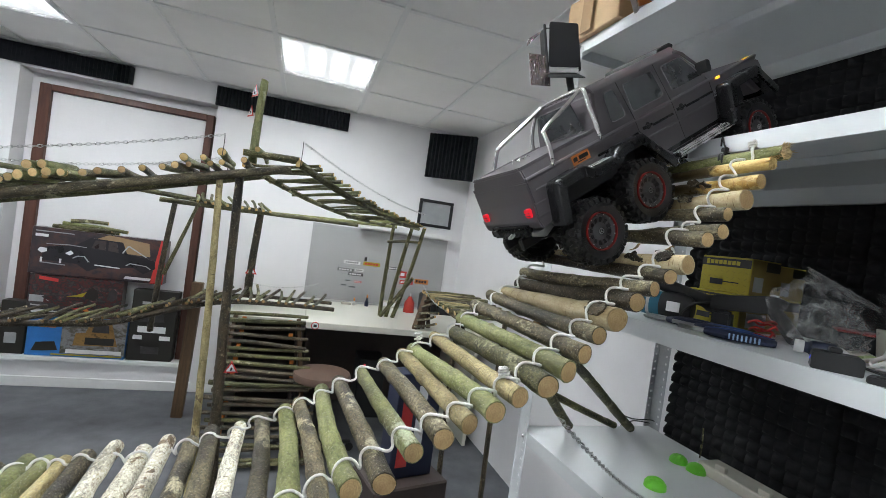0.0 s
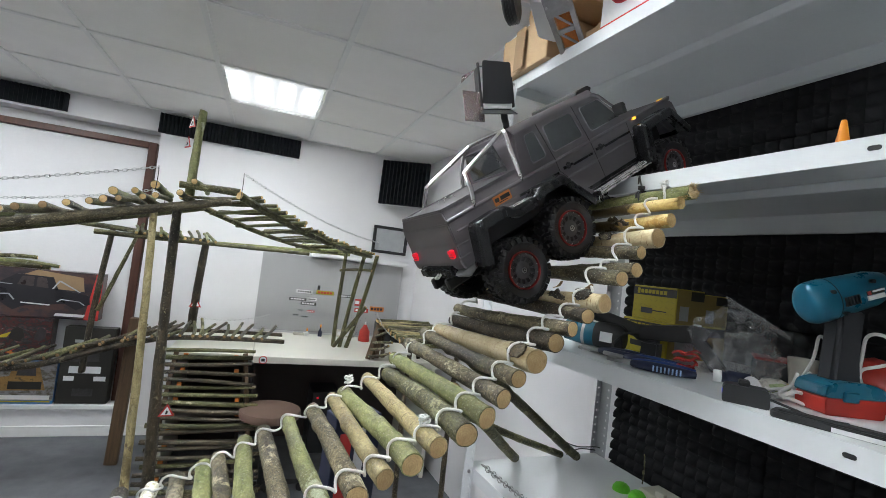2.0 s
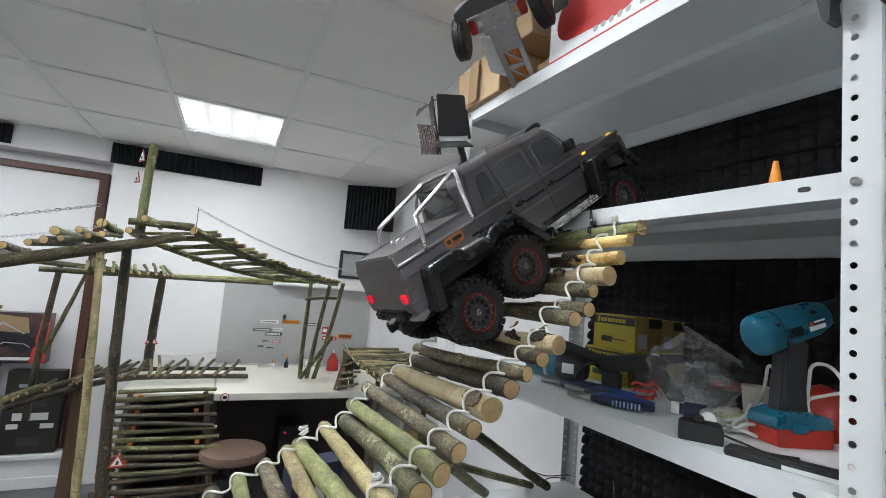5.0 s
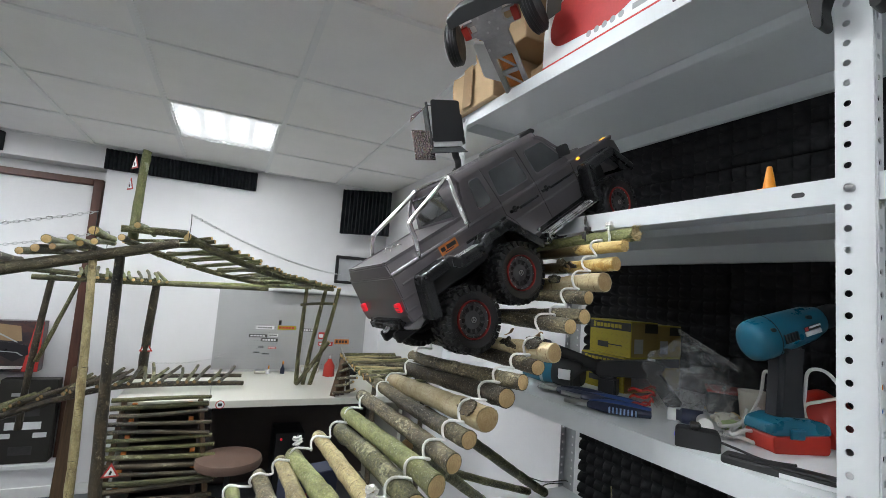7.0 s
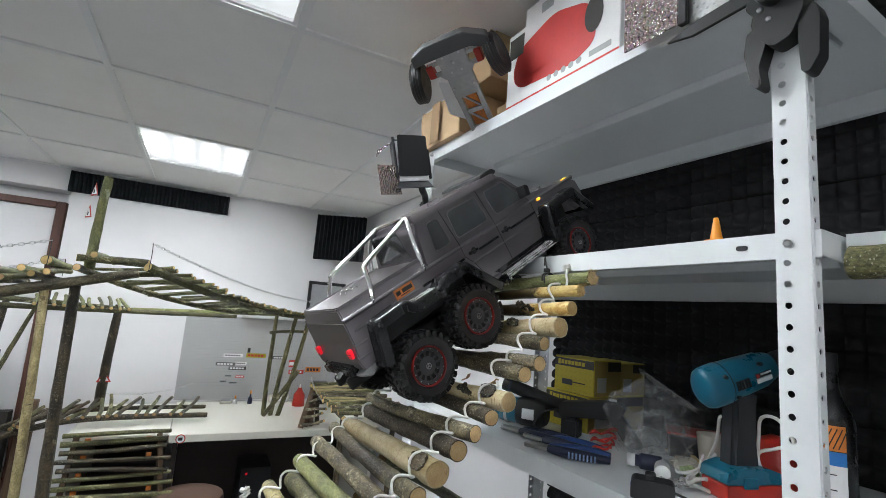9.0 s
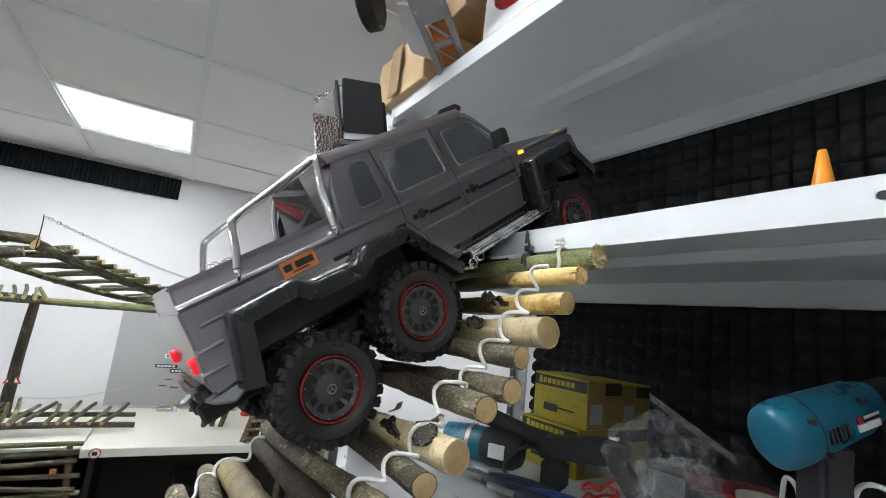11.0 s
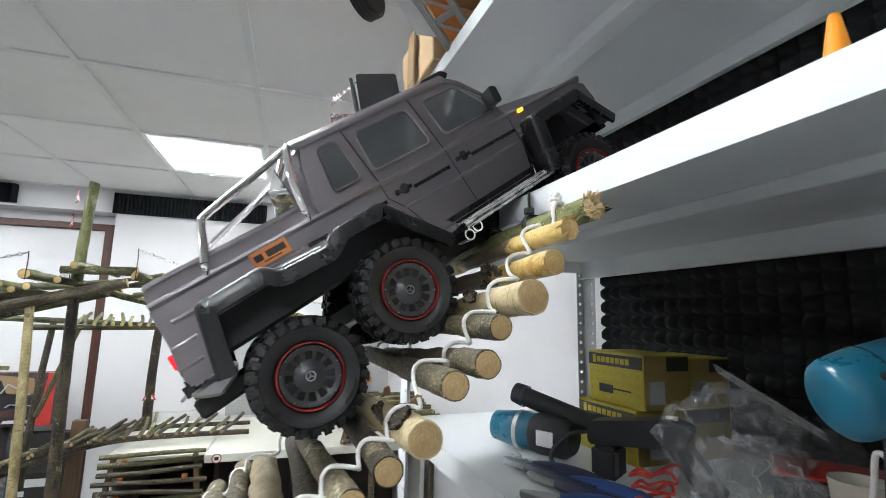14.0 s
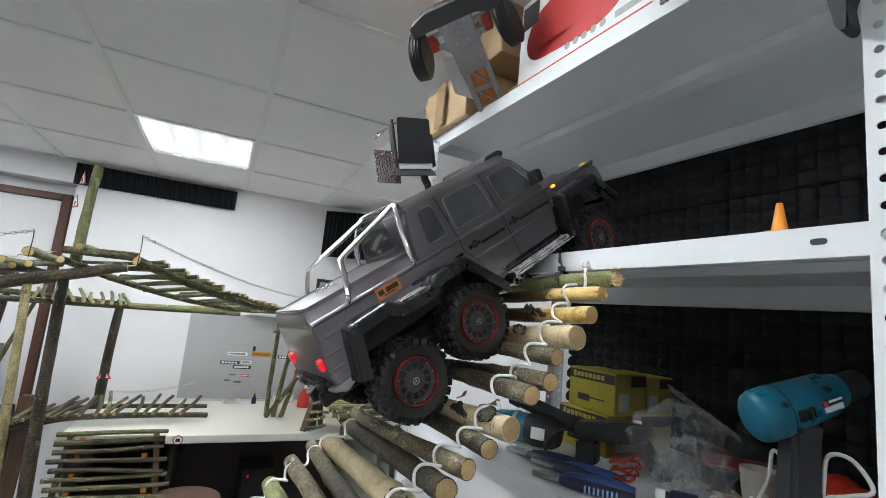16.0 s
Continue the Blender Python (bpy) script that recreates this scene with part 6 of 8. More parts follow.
# brown plank post
plank = thing("plank_post", "dark stained thick wooden plank standing on the carpet", "plank", pose(-0.375, 3.42, 0, 0, 1.5, -4))
part("plank", boxes((-0.034, 0.034, -0.022, 0.022, 0.0, 0.90), bevel=0.004), PLANK, plank)

# ---- desk, pegboard and what stands on them ----
desk = thing("work_desk", "long cream laminate work desk against the wall", "desk", ROOM @ pose(-1.232, -0.90, 0))
part("tabletop", boxes((0.0, 1.19, 0.0, 0.888, 0.745, 0.786), bevel=0.003), DESK, desk, "cream laminate top")
part("side_panel", boxes((1.15, 1.175, 0.04, 0.87, 0.0, 0.744)), DESK, desk, "cream side panel")
# left side and back panel get the under-desk shade as colour
part("side_panel", boxes((0.02, 0.045, 0.25, 0.87, 0.0, 0.744)), SHADOW_BOX, desk, "side panel coloured dark for shade")
part("modesty_panel", boxes((0.047, 1.148, 0.78, 0.80, 0.02, 0.744)), SHADOW_BOX, desk, "back panel coloured dark for shade")
badge = thing("round_sticker", "round white sticker with a dark red ring", "sticker", ROOM @ pose(-1.175, -0.9015, 0.765), "")
part("disc", turned([(0.024, 0.0), (0.024, -0.0012)], 24, "y"), RED_PRINT, badge)
part("face", turned([(0.019, -0.0012), (0.019, -0.002)], 24, "y"), WHITE_PRINT, badge)
part("mark", boxes((-0.010, 0.010, -0.003, -0.002, -0.008, 0.008)), INK, badge)

peg = thing("pegboard", "grey perforated pegboard above the desk", "pegboard", ROOM @ pose(-1.255, -0.004, 0.80))
part("panel", boxes((0.0, 1.13, -0.008, 0.0, 0.0, 0.60)), PEG, peg)
bm = bmesh.new()
for i in range(54):
    for j in range(29):
        x, z = 0.02 + i * 0.02, 0.02 + j * 0.02
        bmesh.ops.create_circle(bm, cap_ends=True, segments=5, radius=0.0019, matrix=pose(x, -0.0088, z, 90, 0, 0))
tagged(part("peg_hole", bm, GREY_GRIP, peg, "rows of small dark holes"), kind="stuff")


def decal(parent, u, z, w, h, material, mark=None, n=1):
    d = part("decal", boxes((u - w / 2, u + w / 2, -0.0112, -0.0098, z - h / 2, z + h / 2)), material, parent, "small printed decal")
    if mark:
        bm = bmesh.new()
        for k in range(n):
            a = -w * 0.42 + k * w * 0.84 / n
            box(bm, u + a, u + a + w * 0.84 / n * 0.72, -0.0124, -0.0112, z - h * 0.25, z + h * 0.25)
        part("print_bar", bm, mark, d)


for u, z, w, h, m, k, n in ((0.345, 0.318, 0.13, 0.024, WHITE_PRINT, INK, 6), (0.505, 0.322, 0.14, 0.032, YELLOW, RED_PRINT, 5), (0.30, 0.255, 0.13, 0.022, BLACK_PRINT, WHITE_PRINT, 5), (0.41, 0.262, 0.07, 0.02, WHITE_PRINT, INK, 4),
                            (0.385, 0.225, 0.12, 0.024, BLACK_PRINT, WHITE_PRINT, 5), (0.33, 0.17, 0.05, 0.016, GREY_PRINT, INK, 3), (0.41, 0.165, 0.06, 0.016, RED_PRINT, WHITE_PRINT, 3), (0.30, 0.13, 0.05, 0.02, GREY_PRINT, INK, 4), (0.37, 0.12, 0.06, 0.02, GREY_PRINT, INK, 4), (0.45, 0.36, 0.02, 0.035, INK, None, 1),
                            (0.68, 0.31, 0.11, 0.022, BLACK_PRINT, WHITE_PRINT, 5), (0.78, 0.268, 0.055, 0.055, RED_PRINT, WHITE_PRINT, 1), (0.815, 0.205, 0.115, 0.032, RED_PRINT, WHITE_PRINT, 4), (0.945, 0.225, 0.12, 0.04, ORANGE_PRINT, INK, 4)):
    decal(peg, u, z, w, h, m, k, n)
strip = thing("light_strip", "slim white lamp strip above the pegboard", "lamp", ROOM @ pose(-0.90, -0.05, 1.425))
part("strip", boxes((0, 0.78, -0.05, 0.046, -0.018, 0.018), bevel=0.006, seg=2), WHITE, strip)
pic = thing("picture_frame", "small dark framed picture on the wall", "picture", ROOM @ pose(-0.42, -0.003, 1.50))
part("frame", boxes((0, 0.30, -0.022, 0, 0, 0.024), (0, 0.30, -0.022, 0, 0.206, 0.23), (0, 0.024, -0.022, 0, 0.0245, 0.2055), (0.276, 0.30, -0.022, 0, 0.0245, 0.2055), bevel=0.003), MATTE, pic)
part("print", boxes((0.025, 0.275, -0.010, -0.004, 0.025, 0.205)), GREY_PRINT, pic)
base = ROOM @ pose(-1.232, -0.90, 0.786)
for nm, lab, cat, at, bm, mat in (
        ("router_box", "low cream plastic box at the back of the desk", "box", (0.60, 0.82, 0), boxes((0, 0.15, 0, 0.045, 0, 0.055), bevel=0.006, seg=2), IVORY),
        ("glue_bottle", "small purple bottle on the desk", "bottle", (0.47, 0.80, 0), turned([(0.016, 0), (0.016, 0.035), (0.007, 0.05), (0.005, 0.07)], 14, "z"), NAVY),
        ("glue_bottle", "tiny bottle with an orange cap on the desk", "bottle", (0.37, 0.80, 0), turned([(0.014, 0), (0.014, 0.02), (0.006, 0.028), (0.006, 0.035)], 14, "z"), WHITE),
        ("small_tray", "flat grey tray on the desk", "tray", (0.27, 0.79, 0), boxes((0, 0.08, 0, 0.05, 0, 0.02), bevel=0.004), IVORY),
        ("red_can", "red tapered can on the desk", "can", (0.80, 0.70, 0), turned([(0.045, 0), (0.040, 0.08), (0.018, 0.115), (0.014, 0.13)], 20, "z"), RED),
        ("speaker_box", "black plastic speaker box on the desk", "speaker", (0.90, 0.72, 0), boxes((0, 0.13, 0, 0.10, 0, 0.16), bevel=0.008, seg=2), MATTE),
        ("speaker_box", "low black case on the desk", "case", (1.04, 0.70, 0), boxes((0, 0.13, 0, 0.12, 0, 0.08), bevel=0.008, seg=2), MATTE)):
    t = thing(nm, lab, cat, base @ pose(*at))
    part("shell", bm, mat, t, smooth=True)
    if nm in ("glue_bottle", "red_can"):
        part("cap", turned([(0.006, 0.0), (0.006, 0.018), (0.003, 0.024)], 12, "z"), WHITE if nm == "red_can" else ORANGE, t, at=pose(0, 0, 0.13 if nm == "red_can" else 0.07 if mat is NAVY else 0.035))
    if nm == "router_box":
        part("front", boxes((0.01, 0.14, -0.002, 0, 0.012, 0.043)), WHITE, t)
    if nm == "small_tray":
        part("insert", boxes((0.008, 0.072, 0.008, 0.042, 0.02, 0.024)), GREY_PRINT, t)
    if nm == "speaker_box":
        part("grille", boxes((0.015, 0.115, -0.002, 0, 0.015, 0.065)), GREY_GRIP, t)
# branch walkway from the desk towards the ramp, with boards closing its end
stub = thing("branch_walkway", "walkway of short sawn branches with a boarded end", "log bridge", pose(0, 0, 0))
W0, W1 = Vector((1.10, 3.10, 1.005)), Vector((0.995, 2.24, 1.005))
for dx in (0.05, 0.31):
    pole(stub, W0 + Vector((dx, 0, 0)), W1 + Vector((dx, 0, 0)), 0.013, 0.012, B_DARK, CUT, "rail", knots=3, rings=14)
for k in range(30):
    p = W0.lerp(W1, (k + 0.5) / 30)
    r = rnd.uniform(0.010, 0.014)
    pole(stub, p + Vector((rnd.uniform(-0.02, 0.02), 0, 0.012 + r)), p + Vector((0.36 + rnd.uniform(-0.02, 0.02), rnd.uniform(-0.02, 0.02), 0.012 + r)), r, r * 0.9, rnd.choice((B_OLIVE, B_OLIVE, B_GREY, B_PALE)), rnd.choice((CUT_YELLOW, CUT)), "stick", knots=1, rings=5, seg=8)
for dx in (0.05, 0.31):
    pole(stub, (1.005 + dx, 2.27, 0.0), (1.005 + dx, 2.27, 0.993), 0.015, 0.013, B_DARK, CUT, "leg", knots=3, rings=10)
    pole(stub, (1.095 + dx, 3.04, 0.787), (1.095 + dx, 3.04, 0.993), 0.015, 0.013, B_DARK, CUT, "leg", knots=2, rings=6)
for k, (x, y) in enumerate(((1.02, 2.965), (1.05, 2.985), (1.085, 3.00))):
    a, b = Vector((x, y, 0.788)), Vector((1.088 + 0.012 * k, 3.02 + 0.02 * k, 1.010))
    part("board", boxes((-0.018, 0.018, 0.0, (b - a).length, -0.005, 0.005), bevel=0.001), PLANK, stub, "dark stained board", at=Matrix.Translation(a) @ (b - a).to_track_quat("Y", "Z").to_matrix().to_4x4())
for k in range(5):
    z = 0.81 + k * 0.042
    pole(stub, (1.02 + 0.014 * k, 2.95 + 0.01 * k, z), (1.10, 2.80, z + 0.05), 0.009, 0.008, B_GREY, CUT_YELLOW, "stick", knots=1, rings=5, seg=8)
chain("hand_chain", (1.08, 3.08, 1.075), (1.02, 2.45, 1.02), 0.03, 0.0145, 0.0012, "thin chain beside the branch walkway")

# swivel stool under the desk
stool = thing("swivel_stool", "round brown padded swivel stool under the desk", "stool", ROOM @ pose(-1.10, -1.00, 0))
part("seat", turned([(0.002, 0.455), (0.13, 0.455), (0.165, 0.468), (0.172, 0.49), (0.165, 0.51), (0.12, 0.522), (0.002, 0.526)], 36, "z"), SEAT, stool, "brown padded seat", smooth=True)
part("column", turned([(0.024, 0.06), (0.024, 0.30), (0.014, 0.305), (0.014, 0.455)], 16, "z"), MATTE, stool, smooth=True)
for k in range(5):
    a = 2 * math.pi * k / 5 + 0.3
    leg = part("leg", tube([(0, 0, 0.075), (0.14 * math.cos(a), 0.14 * math.sin(a), 0.068), (0.24 * math.cos(a), 0.24 * math.sin(a), 0.055)], [0.02, 0.017, 0.012], 8), MATTE, stool)
    part("castor", turned([(0.025, -0.012), (0.025, 0.012)], 14, "y"), MATTE, leg, at=pose(0.24 * math.cos(a), 0.24 * math.sin(a), 0.025))
pc = thing("computer_case", "dark computer case with a red lamp under the desk", "computer", ROOM @ pose(-0.80, -0.42, 0))
part("case", boxes((0, 0.20, 0, 0.26, 0.002, 0.44), bevel=0.006), MATTE, pc)
part("power_lamp", turned([(0.008, 0.0), (0.008, -0.004)], 12, "y"), RED_LAMP, pc, "small red lamp", at=pose(0.04, -0.001, 0.40))

# ---- boxes on the window sill ----
def carton(name, label, u0, u1, z0, z1, front, w=0.0, d=0.085, art=()):
    t = thing(name, label, "box", ROOM @ pose(u0, w, z0), "model boxes on the sill")
    part("box", boxes((0, u1 - u0, -0.0, d, 0.0, z1 - z0), bevel=0.002), front, t)
    for k, (shape, mat, lab) in enumerate(art):
        part("print", solid([(a * (u1 - u0), b * (z1 - z0)) for a, b in shape], -0.0012 - 0.0006 * k, -0.0004 - 0.0006 * k + 0.0003, "y"), mat, t, lab)
    return t


def rect(a, b, c, d):
    return [(a, b), (c, b), (c, d), (a, d)]


CAR = [(0.08, 0.30), (0.10, 0.58), (0.20, 0.64), (0.30, 0.66), (0.42, 0.88), (0.66, 0.86), (0.70, 0.62), (0.92, 0.52), (0.93, 0.34), (0.84, 0.20), (0.76, 0.32), (0.50, 0.24), (0.42, 0.14), (0.34, 0.28)]
BLOB = [(0.15, 0.45), (0.30, 0.62), (0.45, 0.60), (0.60, 0.80), (0.75, 0.72), (0.92, 0.60), (0.88, 0.35), (0.70, 0.30), (0.50, 0.22), (0.30, 0.28)]
PICTURE_BLACK = surface("picture_black", (0.012, 0.011, 0.014), 0.3, vary=0.3, scale=9, bump=0.0)
PICTURE_GLASS = surface("picture_glass", (0.05, 0.036, 0.036), 0.3, vary=0.3, scale=20, bump=0.0)
carton("model_box", "wide dark box with a pickup picture and orange end", -3.075, -2.255, 0.785, 1.105, PHOTO_DUSK, -0.005, 0.09,
       [([(0.90, 0.0), (1.0, 0.0), (1.0, 1.0), (0.95, 1.0)], RED_PRINT, "red-orange end"), ([(0.30, 0.66), (0.55, 0.99), (0.86, 0.90), (0.88, 0.60)], CARTON_DARK, "dusky sky"), (CAR, PICTURE_BLACK, "picture of a black truck"), ([(0.43, 0.66), (0.455, 0.84), (0.535, 0.85), (0.535, 0.64)], PICTURE_GLASS, "window"), ([(0.555, 0.64), (0.555, 0.845), (0.615, 0.83), (0.635, 0.62)], PICTURE_GLASS, "window"), ([(0.11, 0.66), (0.27, 0.685), (0.40, 0.665), (0.40, 0.65), (0.27, 0.668), (0.11, 0.645)], GREY_PRINT, "bonnet edge"), ([(0.66, 0.62), (0.70, 0.80), (0.715, 0.80), (0.86, 0.58), (0.845, 0.58), (0.708, 0.775), (0.672, 0.62)], GREY_PRINT, "roll bar"), ([(0.47, 0.285), (0.66, 0.265), (0.66, 0.29), (0.47, 0.31)], WHITE_PRINT, "running board"), ([(0.30, 0.40), (0.335, 0.46), (0.39, 0.47), (0.43, 0.35), (0.42, 0.34), (0.385, 0.45), (0.34, 0.44), (0.31, 0.39)], GREY_PRINT, "arch edge"), ([(0.70, 0.36), (0.73, 0.42), (0.86, 0.39), (0.90, 0.32), (0.89, 0.31), (0.855, 0.375), (0.735, 0.40), (0.71, 0.35)], GREY_PRINT, "arch edge"), ([(0.08, 0.24), (0.26, 0.22), (0.26, 0.24), (0.08, 0.26)], GREY_PRINT, "bumper edge"), ([(0.055, 0.50), (0.085, 0.45), (0.12, 0.49), (0.12, 0.56), (0.07, 0.57)], WHITE_PRINT, "lit headlamp"), ([(0.25, 0.49), (0.285, 0.45), (0.31, 0.50), (0.29, 0.56)], WHITE_PRINT, "lit headlamp"), (rect(0.08, 0.26, 0.095, 0.36), WHITE_PRINT, "small lamp"), (rect(0.215, 0.26, 0.23, 0.36), WHITE_PRINT, "small lamp"), ([(0.70, 0.06), (0.90, 0.06), (0.91, 0.12), (0.71, 0.12)], WHITE_PRINT, "white name bar"), (rect(0.03, 0.80, 0.12, 0.86), WHITE_PRINT, "white bar"), (rect(0.03, 0.91, 0.30, 0.93), GREY_PRINT, "grey line")])
carton("model_box", "box with a picture of a racing buggy and a red band", -3.06, -2.50, 0.50, 0.780, PHOTO_RACE, 0.0, 0.085,
       [(rect(0.0, 0.0, 0.52, 0.30), DARK_PRINT, "dark band"), ([(0.06, 0.05), (0.50, 0.02), (0.47, 0.10), (0.04, 0.14)], WHITE_PRINT, "white name bar"), ([(0.04, 0.22), (0.22, 0.20), (0.22, 0.23), (0.04, 0.25)], GREY_PRINT, "grey line"), (rect(0.02, 0.32, 0.17, 0.48), GREY_PRINT, "grey patch"), ([(0.10, 0.88), (0.30, 0.84), (0.30, 0.92), (0.10, 0.96)], RED_PRINT, "red patch"), ([(0.45, 0.20), (0.62, 0.16), (0.70, 0.30), (0.52, 0.42)], RED_PRINT, "red body panel"), ([(0.22, 0.34), (0.36, 0.50), (0.34, 0.54), (0.18, 0.42)], GREY_PRINT, "front arm"), ([(0.36, 0.36), (0.40, 0.36), (0.41, 0.56), (0.37, 0.56)], WHITE_PRINT, "damper"), ([(0.44, 0.40), (0.62, 0.24), (0.72, 0.10), (0.69, 0.08), (0.58, 0.20), (0.42, 0.36)], ORANGE_PRINT, "orange frame tube"), ([(0.50, 0.62), (0.53, 0.72), (0.58, 0.74), (0.61, 0.66), (0.57, 0.57), (0.52, 0.57)], GREY_PRINT, "wheel rim"), ([(0.86, 0.52), (0.88, 0.64), (0.91, 0.64), (0.92, 0.54), (0.89, 0.48)], GREY_PRINT, "wheel rim"), (BLOB, PHOTO_RACE, "picture of a buggy"), ([(0.40, 0.50), (0.50, 0.55), (0.62, 0.66), (0.58, 0.52)], YELLOW, "yellow body"), ([(0.60, 0.50), (0.62, 0.70), (0.67, 0.78), (0.73, 0.72), (0.75, 0.55), (0.70, 0.44)], BLACK_PRINT, "wheel"), ([(0.84, 0.50), (0.86, 0.74), (0.90, 0.80), (0.95, 0.72), (0.95, 0.55), (0.90, 0.46)], DARK_PRINT, "wheel")])
carton("model_box", "blue box with a picture of a tan off-road car", -3.035, -2.44, 0.215, 0.495, BLUE_PRINT, -0.005, 0.09,
       [(rect(0.34, 0.08, 1.0, 1.0), PHOTO_LAND, "landscape"), ([(0.46, 0.30), (0.48, 0.62), (0.58, 0.64), (0.62, 0.92), (0.84, 0.90), (0.88, 0.60), (0.92, 0.32)], PHOTO_CAR, "tan car"), ([(0.64, 0.66), (0.66, 0.86), (0.81, 0.85), (0.82, 0.66)], DARK_PRINT, "windows"), (rect(0.58, 0.34, 0.88, 0.52), BLACK_PRINT, "grille"), (rect(0.40, 0.10, 0.97, 0.20), WHITE_PRINT, "water splash"), ([(0.06, 0.12), (0.10, 0.34), (0.28, 0.38), (0.32, 0.16)], BLACK_PRINT, "small buggy"), (rect(0.10, 0.72, 0.28, 0.90), ORANGE_PRINT, "emblem"), (rect(0.26, 0.04, 0.98, 0.075), YELLOW, "yellow line")])
carton("radio_box", "black box of a radio set with pale labels", -2.43, -2.135, 0.215, 0.735, BLACK_PRINT, 0.0, 0.085,
       [(rect(0.18, 0.40, 0.80, 0.49), WHITE_PRINT, "white name bar"), (rect(0.10, 0.30, 0.30, 0.36), WHITE_PRINT, "label"), (rect(0.68, 0.30, 0.92, 0.36), WHITE_PRINT, "label"), (rect(0.22, 0.80, 0.5, 0.84), GREY_PRINT, "grey bar"), (rect(0.30, 0.10, 0.70, 0.20), DARK_PRINT, "dark panel"), ([(0.18, 0.55), (0.22, 0.76), (0.70, 0.78), (0.75, 0.56)], DARK_PRINT, "picture of a radio")])
carton("radio_box", "black box with a white label and device picture", -3.20, -3.05, 0.215, 0.58, BLACK_PRINT, 0.005, 0.08,
       [(rect(0.30, 0.55, 0.80, 0.85), WHITE_PRINT, "white label"), (rect(0.36, 0.62, 0.56, 0.78), DARK_PRINT, "picture"), (rect(0.25, 0.2, 0.7, 0.4), GREY_PRINT, "picture")])
twig = thing("branch_bundle", "small bundle of cut branches on the boxes", "branches", ROOM @ pose(-2.98, 0.02, 1.105), "")
for k, (x, z, l) in enumerate(((0.0, 0.014, 0.40), (0.05, 0.040, 0.36), (0.02, 0.015, 0.34), (0.10, 0.062, 0.22), (0.16, 0.038, 0.30))):
    pole(twig, (x, 0.02 + 0.012 * (k % 3), z), (x + l, 0.01 + 0.02 * (k % 2), z - 0.002 + (0.004 if k % 2 else 0)), 0.014, 0.012, rnd.choice((B_OLIVE, B_GREEN)), CUT, "stick", knots=2, rings=6, seg=8)

# ---- things on the shelves ----
ZA, ZB, ZC, ZD = LEVELS[0], LEVELS[1], LEVELS[2], LEVELS[3]

# small orange cone
cone = thing("traffic_cone", "small orange toy traffic cone on the shelf edge", "traffic cone", pose(0.904, 0.392, ZB) @ Matrix.Diagonal((0.70, 0.70, 0.87, 1)))
part("base", boxes((-0.0165, 0.0165, -0.0165, 0.0165, 0.0, 0.004), bevel=0.001), ORANGE, cone)
part("cone", turned([(0.0125, 0.004), (0.0118, 0.006), (0.0050, 0.040), (0.0042, 0.042), (0.0015, 0.0425)], 24, "z"), ORANGE, cone, smooth=True)
# a second small cone far back on the same shelf
cone2 = thing("traffic_cone", "small orange toy traffic cone deeper on the shelf", "traffic cone", pose(1.02, 1.12, ZB))
part("base", boxes((-0.0165, 0.0165, -0.0165, 0.0165, 0.0, 0.004), bevel=0.001), ORANGE, cone2)
part("cone", turned([(0.0125, 0.004), (0.0118, 0.006), (0.0050, 0.040), (0.0042, 0.042), (0.0015, 0.0425)], 24, "z"), ORANGE, cone2, smooth=True)


# yellow cartons
def yellow_box(x, y, z, w, d, h, label):
    t = thing("hardware_box", label, "box", pose(x, y, z), "yellow hardware boxes")
    part("box", boxes((0, d, 0, w, 0, h), bevel=0.0015), YELLOW, t)
    part("end_label", boxes((0.002, d - 0.002, -0.0006, 0, 0.002, h - 0.002)), TAN_PRINT, t, "tan printed end")
    part("end_print", boxes((d * 0.12, d * 0.44, -0.0012, -0.0006, h * 0.12, h * 0.52)), GREY_PRINT, t, "grey printed patch")
    part("end_print", boxes((d * 0.50, d * 0.98, -0.0012, -0.0006, h * 0.70, h * 0.96)), BLACK_PRINT, t, "black band")
    part("band", boxes((-0.0006, 0, 0.001, w - 0.001, h * 0.72, h * 0.95)), BLACK_PRINT, t, "black printed band")
    bm = bmesh.new()
    for k in range(7):
        a = w * (0.22 + 0.088 * k)
        box(bm, -0.0013, -0.0006, a, a + w * 0.068, h * 0.78, h * 0.89)
    box(bm, -0.0013, -0.0006, w * 0.84, w * 0.90, h * 0.76, h * 0.92)
    part("lettering_bar", bm, YELLOW, t, "yellow bars")
    bm = bmesh.new()
    for i in range(8):
        for j in range(4):
            m = Matrix.Translation((-0.0004, w * (0.08 + i * 0.12), h * (0.08 + j * 0.17))) @ Matrix.Rotation(radians(25 if (i + j) % 2 else -40), 4, "X")
            box(bm, -0.0004, 0.0, -w * 0.035, w * 0.035, -0.0008, 0.0008, m=m)
    part("print_dash", bm, OLIVE_INK, t, "scattered dash print")
    part("print_tool", boxes((-0.0012, -0.0006, w * 0.52, w * 0.78, h * 0.20, h * 0.36), (-0.0012, -0.0006, w * 0.20, w * 0.52, h * 0.28, h * 0.31)), GREY_GRIP, t, "picture of a tool")


yellow_box(1.147, 0.823, ZC + 0.0865, 0.134, 0.098, 0.088, "yellow and black printed hardware box on top of another")
yellow_box(1.250, 0.829, ZC + 0.0865, 0.130, 0.096, 0.082, "low yellow printed hardware box behind the first")
yellow_box(1.138, 0.832, ZC, 0.144, 0.210, 0.086, "yellow and black printed hardware box, lower of two")

# cordless drill standing on its battery
drill = thing("cordless_drill", "teal cordless drill standing on its red battery", "drill", pose(1.072, 0.452, ZC, 0, 0, 159) @ Matrix.Scale(0.90, 4))
